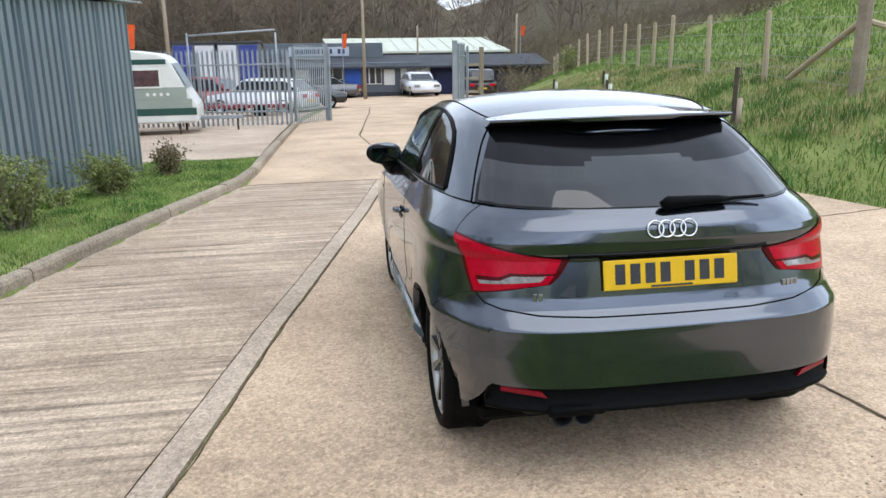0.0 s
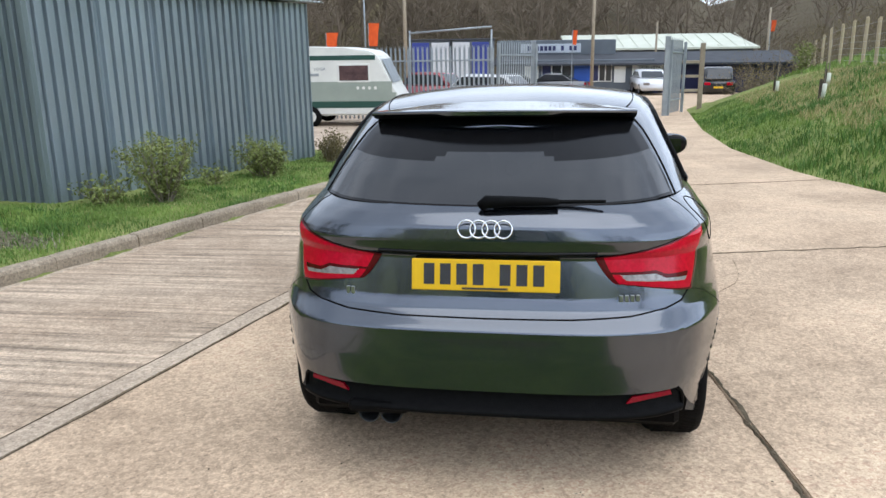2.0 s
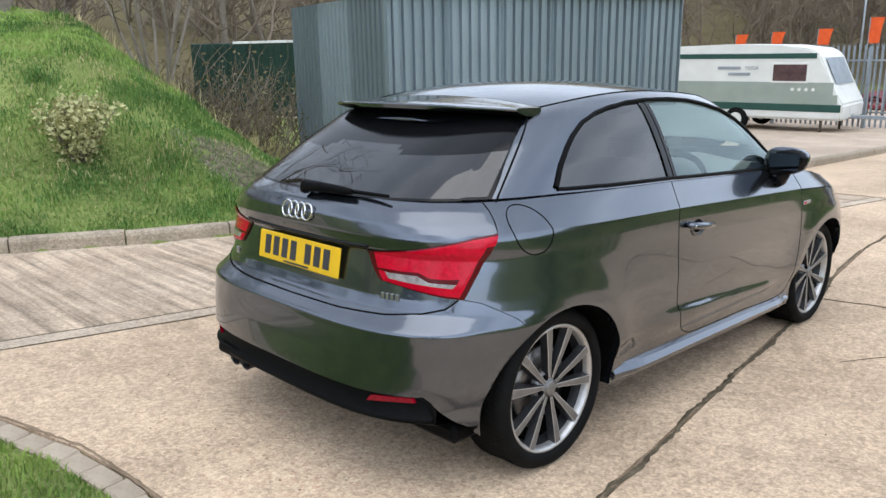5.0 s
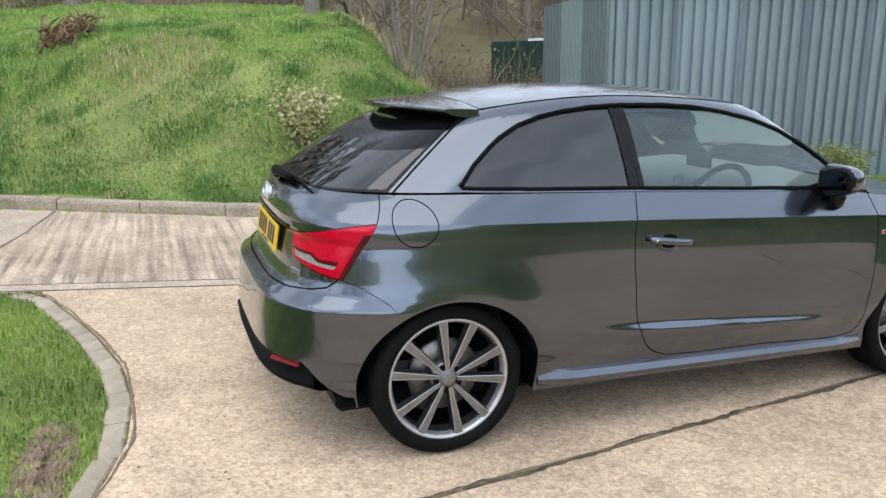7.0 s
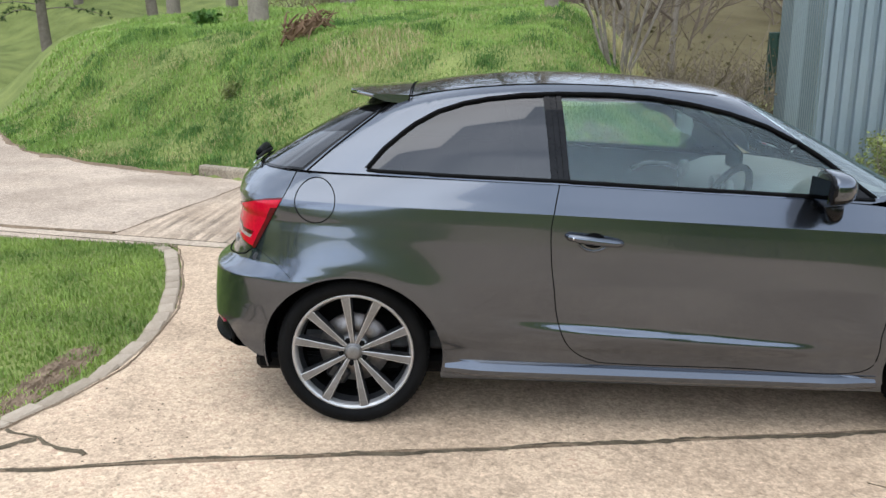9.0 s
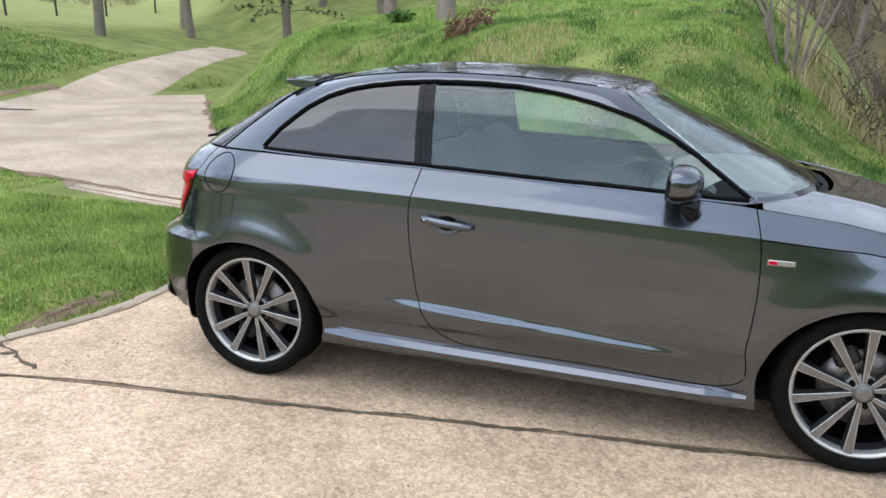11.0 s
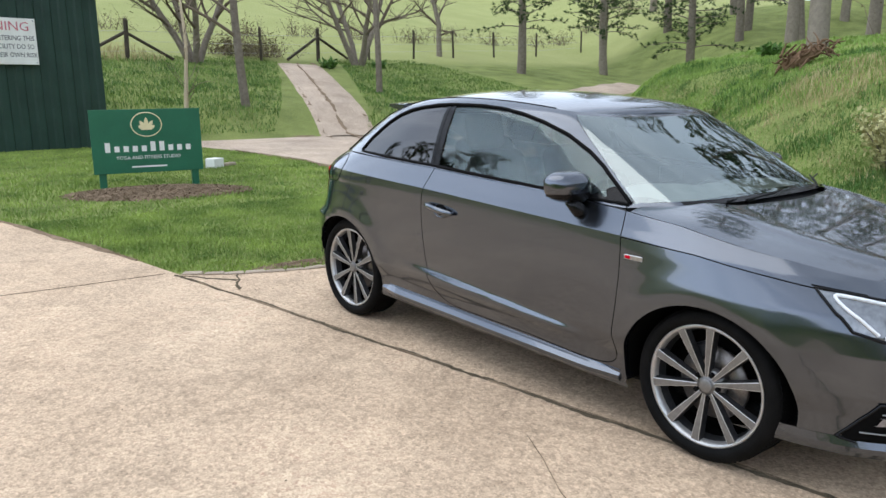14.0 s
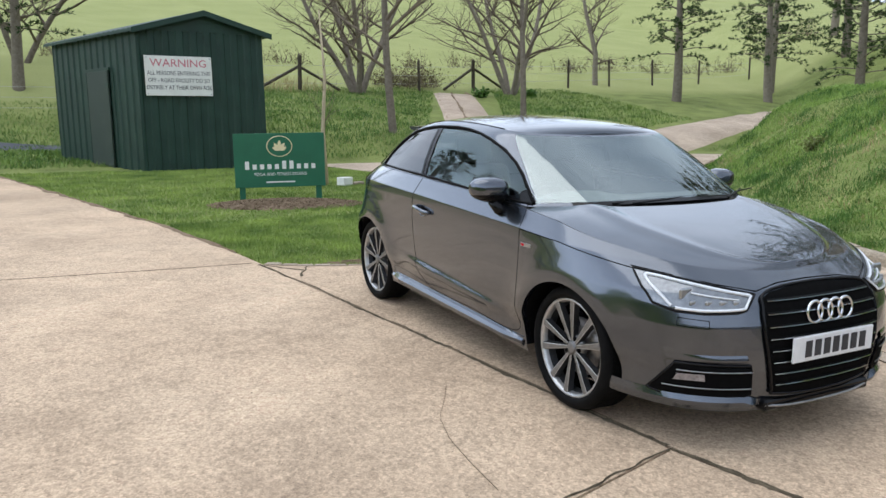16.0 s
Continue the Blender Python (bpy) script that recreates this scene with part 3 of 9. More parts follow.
ISLAND_FRONT = [(-2.2, -1.86), (-2.02, -1.70), (-1.57, -1.52), (-1.08, -1.35), (-0.6, -1.22), (-0.16, -1.16), (0.3, -1.18), (0.6, -1.25), (0.92, -1.38), (1.27, -1.62)]
ISLAND_SIDE = [(1.27, -1.62), (1.36, -2.25), (1.73, -4.19), (2.5, -7.22), (3.79, -12.25), (4.6, -15.5)]
ISLAND_BACK = [(-2.2, -1.86), (-2.5, -2.41), (-2.72, -3.47), (-3.12, -4.88), (-3.6, -7.0), (-3.8, -8.43), (-3.6, -11.0), (-2.9, -13.6)]
GAP = 0.008


def shift(line, dx):
    return [(x + dx, y) for x, y in line]


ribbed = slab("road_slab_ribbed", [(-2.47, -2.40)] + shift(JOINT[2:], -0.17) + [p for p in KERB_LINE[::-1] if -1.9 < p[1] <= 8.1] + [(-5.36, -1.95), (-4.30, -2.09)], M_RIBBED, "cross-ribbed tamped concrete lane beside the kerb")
apron = slab("lane_apron", [(-2.475, -2.415), (-4.30, -2.105), (-5.37, -1.965), (-5.78, -2.79), (-5.6, -3.61), (-4.6, -4.41), (-2.92, -4.41), (-2.57, -2.9)], M_TRACK, "plain pale concrete where the side lane meets the road", lift=-0.003)
band = slab("road_band", shift(JOINT, -0.162) + shift(JOINT, -0.02)[::-1], M_BAND, "smooth trowelled concrete margin of the ribbed lane", lift=0.002)
mid = slab("road_slab_middle", [p for p in JOINT if p[1] > -1.6] + [(0.06, 8.1), (0.28, 6.65), (0.34, 5.0), (0.52, 3.65)] + shift(CRACK, -0.012)[::-1] + ISLAND_FRONT[::-1][1:-1] + [(-2.15, -1.75)], M_SLAB, "pale pinkish exposed-aggregate concrete slab under the car")
RIGHT_SIDE = [(float(np.interp(y, RIGHT_Y, RIGHT_X)), y) for y in (3.98, 3.0, 2.0, 1.0, 0, -4, -8, -12, -16, -22, -30)]
right = slab("road_slab_near", shift(CRACK, 0.012) + [(2.0, 3.40), (3.4, 3.72), (4.5, 3.98)] + RIGHT_SIDE[1:] + [(7.5, -30.1), (6.8, -22), (4.75, -16)] + ISLAND_SIDE[::-1][1:], M_SLAB, "wide worn exposed-aggregate concrete road slab")
ahead = slab("road_slab_ahead", [(0.68, 3.065), (2.0, 3.415), (3.4, 3.735), (4.48, 4.0), (4.25, 5.3), (3.75, 7.3), (3.62, 7.7), (1.8, 7.19), (0.3, 6.66), (0.36, 5.0), (0.545, 3.65)], M_SLAB, "exposed-aggregate concrete slab beyond a cross joint")
far_l = slab("road_slab_far_verge_side", [(-2.42, 8.115), (-0.35, 8.115), (0.045, 8.115), (-0.02, 9.0), (-0.22, 12.3), (-0.38, 16.4), (0.55, 27.8), (0.9, 33.0), (-1.0, 33.0), (-1.95, 23.4), (-2.15, 17.0), (-2.3, 11.0), (-2.32, 9.5)], M_SLAB, "pale concrete road running down to the yard gate")
far_r = slab("road_slab_far_bank_side", [(0.065, 8.115), (0.3, 6.68), (1.8, 7.205), (3.62, 7.715), (3.45, 8.6), (3.2, 12.0), (3.4, 16.6), (4.4, 27.0), (6, 33.0), (0.92, 33.0), (0.57, 27.8), (-0.36, 16.4), (-0.2, 12.3), (0.0, 9.0)], M_SLAB, "pale concrete road lane along the grass bank")
yard = slab("yard_apron", [(-1.0, 33.01), (6, 33.01), (14, 40), (18, 62), (-30, 62), (-30, 29), (-3, 29)], M_SLAB, "worn concrete sales yard in front of the office", thick=0.2)
side_yard = slab("side_yard", [(-2.5, 11.6), (-2.42, 17.0), (-2.25, 23.4), (-1.7, 28.9), (-22, 28.9), (-22, 6.4), (-8.4, 5.2), (-8.0, 11.6)], M_TRACK, "pale concrete yard beside the tin shed", lift=0.03)
lane = slab("lane", [(-2.42, -2.42), (-2.17, -1.72), (-2.3, -2.9), (-2.7, -4.4), (-4.6, -4.42), (-5.6, -3.62), (-5.78, -2.8), (-6.45, -4.2), (-7.6, -5.9), (-11.4, -8.7), (-16, -12), (-13, -14.4), (-10.5, -14.2), (-7.0, -13.4), (-5.0, -14.1), (-2.9, -13.7)] + ISLAND_BACK[::-1][1:-2], M_TRACK, "worn stained concrete side lane curving behind the grass island", lift=-0.004)


def joint_strip(pts, wide, seed, name="joint", mat=None):
    """Soil and debris lying in a joint, of uneven width, a hair above the slabs."""
    rnd_ = random.Random(seed)
    line = polyline(pts, 0.035)
    V, F = [], []
    for i, (p, d) in enumerate(line):
        n = Vector((-d.y, d.x, 0))
        o = noise.noise(Vector((p.x * 3.1, p.y * 3.1, seed))) * wide * 1.5
        k_ = 0.55 + 0.9 * abs(noise.noise(Vector((p.x * 1.3, p.y * 1.3, seed + 5.0))))
        wa, wb = (wide * k_ * rnd_.uniform(0.25, 1.0) for _ in range(2))
        for q, zz in ((p + n * (o + wa), 0.002), (p + n * o, 0.006), (p + n * (o - wb), 0.002)):
            V.append((q.x, q.y, float(plane(q.x, q.y)) + zz))
        if i:
            k = 3 * i
            F += [(k - 3, k, k + 1, k - 2), (k - 2, k + 1, k + 2, k - 1)]
    ob = mesh_object(name, V, F, mat or M_CRACKDIRT)
    return tagged(ob, "dark soil and debris packed in a concrete joint", kind="structure")


joint_strip(CRACK, 0.028, 3)
joint_strip(CRACK_ON, 0.024, 4)
joint_strip(jitter((0.665, 3.05), (4.5, 4.0), 40, 0.02, 7), 0.012, 5)
joint_strip(jitter((0.3, 6.66), (3.6, 7.7), 30, 0.02, 8), 0.010, 6)
joint_strip(JOINT, 0.007, 9)
joint_strip(shift(JOINT, -0.165), 0.004, 19)
joint_strip(jitter((-2.4, 8.11), (0.05, 8.11), 20, 0.02, 8), 0.012, 10)
joint_strip([(-0.2, 12.3), (-0.38, 16.4), (0.56, 27.8), (0.9, 33)], 0.03, 11)
joint_strip([(x, y + 0.012) for x, y in ISLAND_FRONT], 0.016, 12, "joint", M_SOIL)
joint_strip(jitter((0.93, -1.36), (1.12, -0.95), 10, 0.02, 13), 0.02, 13)
joint_strip(jitter((1.0, -1.2), (1.3, -1.6), 8, 0.02, 14), 0.03, 14)
tagged(joint_strip(shift([p for p in KERB_LINE if -1.9 < p[1] <= 8.1], 0.055), 0.085, 21, "mortar_fillet", M_BAND), "pale uneven mortar smeared along the kerb foot", kind="structure")
joint_strip([(-2.47, -2.41), (-3.39, -2.27), (-4.30, -2.10), (-5.36, -1.96)], 0.014, 18, "joint", M_SOIL)
# hairline cracks
joint_strip([(1.18, 1.9), (1.28, 2.08), (1.43, 2.31), (1.50, 2.55), (1.53, 2.79), (1.55, 3.05)], 0.0008, 15, "hairline_crack")
joint_strip([(1.35, -1.70), (1.95, -1.72), (2.73, -1.78), (3.4, -1.84), (4.6, -1.9), (6.0, -1.85)], 0.0018, 16, "hairline_crack")


# ---- the parked hatchback: x right, y ahead of the rear axle, z up from the road ----
YC, WHEELBASE, HUB_Z, ARCH_R = 1.235, 2.469, 0.3075, 0.337
ARCH_OVAL = 1.09
Z_W = [0.16, 0.22, 0.27, 0.34, 0.42, 0.50, 0.62, 0.78, 0.86, 0.905, 0.94, 1.00, 1.04]
W_W = [0.790, 0.812, 0.815, 0.818, 0.836, 0.844, 0.852, 0.852, 0.849, 0.8455, 0.824, 0.790, 0.768]
Z_R = [0.16, 0.24, 0.30, 0.40, 0.50, 0.585, 0.61, 0.635, 0.66, 0.70, 0.78, 0.84, 0.862, 0.90, 0.95, 0.99, 1.02, 1.05]
R_Y = [-0.60, -0.652, -0.668, -0.668, -0.660, -0.650, -0.648, -0.610, -0.575, -0.558, -0.542, -0.530, -0.545, -0.552, -0.545, -0.515, -0.470, -0.44]
Z_F = [0.15, 0.20, 0.26, 0.36, 0.46, 0.56, 0.64, 0.69, 0.73, 0.80, 0.95]
F_Y = [3.215, 3.248, 3.262, 3.276, 3.276, 3.262, 3.23, 3.19, 3.12, 3.0, 2.7]


def flare(y, z):
    """The haunches that swell out to a flat lip round the wheel arches, and the ledge pressed low into the door."""
    out = 0.0
    for c in (0.0, WHEELBASE):
        r = math.hypot((y - c) / ARCH_OVAL, z - HUB_Z)
        up = smooth(0.26, 0.44, z)
        out += 0.026 * up * math.exp(-0.018 * math.log1p(math.exp(min(40.0, (r - 0.385) / 0.018))) / 0.082)
    zc = 0.497 - 0.067 * (y - 0.48)
    k = smooth(0.42, 1.0, y) * (1 - smooth(1.72, 1.97, y))
    out += k * 0.021 * smooth(zc, zc - 0.046, z) * smooth(0.285, 0.40, z)
    return out


def tornado(y):
    """Height of the shoulder crease along the side."""
    return lerp(y, [-0.5, -0.05, 0.76, 2.04, 2.6, 2.9], [0.923, 0.920, 0.897, 0.849, 0.815, 0.79])


def width(y, z):
    return lerp(z - (tornado(y) - 0.905), Z_W, W_W) if z > 0.62 else lerp(z, Z_W, W_W)


def tail_x(z):
    """How square the tail is in plan across its breadth."""
    return lerp(z, [0.58, 0.66, 0.90, 1.02], [3.75, 3.6, 3.3, 3.0])


def tail_y(z):
    return lerp(z, [0.58, 0.66, 0.90, 1.02], [8.8, 8.6, 7.5, 5.0])


def low_rear(x, z):
    """Rear face: y at a half breadth x."""
    w, yr = width(0.0, z), lerp(z, Z_R, R_Y)
    t = max(0.0, 1 - min(1.0, abs(x) / w) ** tail_x(z))
    return YC - (YC - yr) * t ** (1 / tail_y(z))


def low_side(y, z):
    """Side: half breadth at y."""
    w = width(y, z)
    if y < YC:
        t = max(0.0, 1 - min(1.0, (YC - y) / (YC - lerp(z, Z_R, R_Y))) ** tail_y(z))
        return w * t ** (1 / tail_x(z)) + flare(y, z) * smooth(-0.45, -0.2, y)
    t = max(0.0, 1 - min(1.0, (y - YC) / (lerp(z, Z_F, F_Y) - YC)) ** 8.5)
    return w * t ** (1 / 2.55) + flare(y, z) * (1 - smooth(2.7, 3.0, y))


def low_front(x, z):
    w, yf = width(2.6, z), lerp(z, Z_F, F_Y)
    t = max(0.0, 1 - min(1.0, abs(x) / w) ** 2.55)
    return YC + (yf - YC) * t ** (1 / 8.5)


def belt(y):
    """Foot of the glasshouse along the side."""
    return lerp(y, [-0.5, -0.3, 0.06, 0.8, 1.76, 2.0, 2.2], [1.015, 1.022, 1.024, 1.002, 0.962, 0.945, 0.93])


CREASE_V = 0.88


def low_point(s, v):
    """A point of the lower shell: s 0 rear centre, 1 middle of the side, 2 front centre; v 0 foot, 1 top edge."""
    for _ in range(4):
        if _ == 0:
            y, x = (-0.6 if s < 0.42 else 0.4), 0.5
        back = s <= 1
        foot = lerp(abs(x), [0, 0.675, 0.705, 0.75], [0.398, 0.398, 0.34, 0.272]) if y < -0.3 else lerp(y, [-0.3, 0.3, 2.1, 2.75, 3.0, 3.3], [0.275, 0.215, 0.19, 0.20, 0.185, 0.16])
        if y < 2.0:
            top = belt(y) if y > -0.25 else lerp(abs(x), [0, 0.6, 0.75], [1.012, 1.018, 1.022])
        else:
            top = lerp(y, [2.0, 2.3, 2.7, 2.95, 3.1, 3.2], [0.945, 0.915, 0.842, 0.776, 0.734, 0.705])
        # one row of points follows the shoulder crease
        cr = min(0.97, max(0.4, (tornado(min(y, 2.9)) - foot) / (top - foot)))
        z = foot + (cr * v / CREASE_V if v <= CREASE_V else cr + (1 - cr) * (v - CREASE_V) / (1 - CREASE_V)) * (top - foot)
        w = width(0.0 if back else 2.6, z)
        if back:
            a = s * math.pi / 2
            yr = lerp(z, Z_R, R_Y)
            x = w * math.sin(a) ** (2 / tail_x(z))
            y = YC - (YC - yr) * math.cos(a) ** (2 / tail_y(z)) if s < 1 else YC
        else:
            a = (2 - s) * math.pi / 2
            yf = lerp(z, Z_F, F_Y)
            x = w * math.sin(a) ** (2 / 2.55)
            y = YC + (yf - YC) * math.cos(a) ** (2 / 8.5)
    if -0.5 < y < 3.0:
        x = low_side(y, z) if x > 0.55 else x
    return Vector((x, y, z))


def columns():
    """Even stations round the half outline."""
    dense = [i / 3000 for i in range(6001)]
    pts = []
    for s in dense:
        back = s <= 1
        a = (s if back else 2 - s) * math.pi / 2
        if back:
            pts.append((0.85 * math.sin(a) ** (2 / 3.4), YC - 1.85 * math.cos(a) ** 0.25))
        else:
            pts.append((0.85 * math.sin(a) ** (2 / 2.55), YC + 2.05 * max(0.0, math.cos(a)) ** (2 / 8.5)))
    L = [0.0]
    for p, q in zip(pts, pts[1:]):
        L.append(L[-1] + math.hypot(q[0] - p[0], q[1] - p[1]))
    return [float(np.interp(L[-1] * i / 290, L, dense)) for i in range(291)]


def shell_normals(G):
    """Vertex normals of a grid of points, pointing away from the middle of the car."""
    du = np.gradient(G, axis=0)
    dv = np.gradient(G, axis=1)
    N = np.cross(du, dv)
    N /= np.maximum(np.linalg.norm(N, axis=2, keepdims=True), 1e-9)
    return N


def in_poly(p, poly):
    x, y = p
    c = False
    for (x1, y1), (x2, y2) in zip(poly, poly[1:] + poly[:1]):
        if (y1 > y) != (y2 > y) and x < (x2 - x1) * (y - y1) / (y2 - y1) + x1:
            c = not c
    return c


DOOR = [(0.80, 1.03), (0.775, 0.92), (0.762, 0.84), (0.768, 0.72), (0.785, 0.60), (0.80, 0.50), (0.83, 0.41), (0.88, 0.345), (0.95, 0.308), (1.05, 0.293), (1.5, 0.285), (2.02, 0.280), (2.06, 0.45), (2.075, 0.62), (2.075, 0.75), (2.065, 0.85), (2.04, 0.96)]
GRILLE = [(0.0, 0.712), (0.20, 0.706), (0.325, 0.686), (0.358, 0.63), (0.366, 0.53), (0.345, 0.41), (0.312, 0.285), (0.285, 0.258), (0.0, 0.240)]
FOG = [(0.405, 0.262), (0.425, 0.394), (0.69, 0.400), (0.735, 0.262), (0.69, 0.242), (0.47, 0.240)]
HEADLAMP = [(0.395, 0.640), (0.40, 0.605), (0.44, 0.592), (0.66, 0.632), (0.725, 0.665), (0.765, 0.748), (0.755, 0.765), (0.70, 0.752)]

car = thing("hatchback", Matrix.LocRotScale((0, 0, -0.0095), Euler((-math.atan(0.0345), -math.atan(0.010), 0)), None), "metallic dark grey three-door hatchback parked on the concrete", "car")


def mirror_x(ob, name=None):
    """The same part on the other side."""
    me = ob.data.copy()
    me.transform(Matrix.Diagonal((-1, 1, 1, 1)))
    me.flip_normals()
    o2 = new(name or ob.name, me)
    o2.parent = ob.parent
    if "label" in ob:
        tagged(o2, ob["label"])
    return o2


def build_shell():
    """The painted panels below the glass, split where the real ones part."""
    S = columns()
    VS = list(np.linspace(0.0, CREASE_V - 0.0005, 76)) + list(np.linspace(CREASE_V + 0.0005, 1.0, 14))
    NV = len(VS)
    G = np.array([[low_point(s, v) for v in VS] for s in S])
    N = shell_normals(G)
    N[0, :, 0] = 0
    N[-1, :, 0] = 0
    mid_n = N[len(S) // 2, NV // 3]
    if mid_n[0] < 0:
        N = -N
    hubs = ((0.0, HUB_Z), (WHEELBASE, HUB_Z))
    P = G.copy()
    R = np.stack([np.hypot((G[..., 1] - c) / ARCH_OVAL, G[..., 2] - h) for c, h in hubs], 0)
    for k, (c, h) in enumerate(hubs):
        inside = (R[k] < ARCH_R) & (G[..., 0] > 0.5)
        f = ARCH_R / np.maximum(R[k], 1e-6)
        P[..., 1] = np.where(inside, c + (G[..., 1] - c) * f, P[..., 1])
        P[..., 2] = np.where(inside, h + (G[..., 2] - h) * f, P[..., 2])
    bins = {k: [] for k in ("body", "door", "tailgate", "rear_bumper", "front_bumper", "front_wing")}
    idx = lambda i, j: i * NV + j
    for i in range(len(S) - 1):
        for j in range(NV - 1):
            q = [(i, j), (i + 1, j), (i + 1, j + 1), (i, j + 1)]
            c = np.mean([G[a] for a in q], 0)
            if c[0] > 0.5 and any(all(R[k][a] < ARCH_R for a in q) for k in (0, 1)):
                continue
            if c[1] < -0.1 and c[2] < lerp(c[1], [-0.6, -0.42, -0.3], [0.638, 0.68, 0.64]) and c[1] < lerp(c[2], [0.2, 0.6, 0.7], [-0.2, -0.28, -0.42]):
                kind = "rear_bumper"
            elif c[1] < -0.30 and c[0] < lerp(c[2], [0.63, 0.7, 0.9, 1.02], [0.69, 0.695, 0.66, 0.61]):
                kind = "tailgate"
            elif in_poly((c[1], c[2]), DOOR) and c[0] > 0.5:
                kind = "door"
            elif c[1] > 2.1 and (c[2] < lerp(c[1], [2.4, 2.75, 3.0], [0.66, 0.655, 0.66]) and c[1] > 2.72 or c[1] > 3.0):
                kind = "front_bumper"
            elif c[1] > 2.05:
                kind = "front_wing"
            else:
                kind = "body"
            bins[kind].append([idx(*a) for a in q])
    V, NN = P.reshape(-1, 3), N.reshape(-1, 3)
    flipped = V * (-1, 1, 1), NN * (-1, 1, 1)
    n = len(V)
    labels = {"body": "", "door": "long painted door", "tailgate": "", "rear_bumper": "", "front_bumper": "", "front_wing": ""}

    def emit(name, faces_r, faces_l):
        used = sorted({k for f in faces_r + faces_l for k in f})
        remap = {k: i for i, k in enumerate(used)}
        VV = np.concatenate([V, flipped[0]])[used]
        NM = np.concatenate([NN, flipped[1]])[used]
        return mesh_object(name, VV, [[remap[k] for k in f] for f in faces_r + faces_l], M_PAINT, car, labels[name], True, normals=NM)

    for name, fs in bins.items():
        rf = fs
        lf = [[k + n for k in f[::-1]] for f in fs]
        if name in ("door", "front_wing"):
            emit(name, rf, [])
            emit(name, [], lf)
        else:
            emit(name, rf, lf)


build_shell()

# glasshouse: foot width and top width, rear and front ends by height share v
V_B = [0.0, 0.30, 0.60, 0.80, 0.90, 0.96, 1.0]
B_W = [0.788, 0.748, 0.700, 0.660, 0.630, 0.602, 0.575]
B_R = [-0.475, -0.355, -0.225, -0.135, -0.085, -0.05, -0.015]
B_F = [2.32, 2.12, 1.92, 1.78, 1.71, 1.675, 1.645]


def roof_edge(y):
    return 1.368 - (0.102 if y < 0.82 else 0.058) * ((y - 0.82) / 0.80) ** 2


def up_raw(s, v):
    w, yr, yf = lerp(v, V_B, B_W), lerp(v, V_B, B_R), lerp(v, V_B, B_F)
    back = s <= 1
    a = (s if back else 2 - s) * math.pi / 2
    ey, ex = ((2 / 4.4, 2 / 3.2) if back else (2 / 7.0, 2 / 2.7))
    x = w * math.sin(a) ** ex
    k = max(0.0, math.cos(a)) ** ey
    y = YC - 0.2 - (YC - 0.2 - yr) * k if back else YC - 0.2 + (yf - YC + 0.2) * k
    return x, y


def up_z(s, v, x, y0, y1):
    foot = belt(y0) if -0.3 < y0 < 2.0 else (lerp(abs(x), [0, 0.6, 0.8], [1.008, 1.018, 1.022]) if y0 < 0.5 else lerp(y0, [2.0, 2.32], [0.945, 0.975]))
    return foot + v * (roof_edge(y1) - foot)


DLO_Y = [0.04, 0.10, 0.17, 0.24, 0.32, 0.42, 0.52, 0.65, 0.80, 1.00, 1.15, 1.30, 1.45, 1.60, 1.75, 1.88, 1.99]
DLO_Z = [1.035, 1.098, 1.160, 1.212, 1.256, 1.290, 1.309, 1.325, 1.333, 1.332, 1.323, 1.302, 1.270, 1.222, 1.150, 1.068, 0.965]
SCREEN_S = 1.30


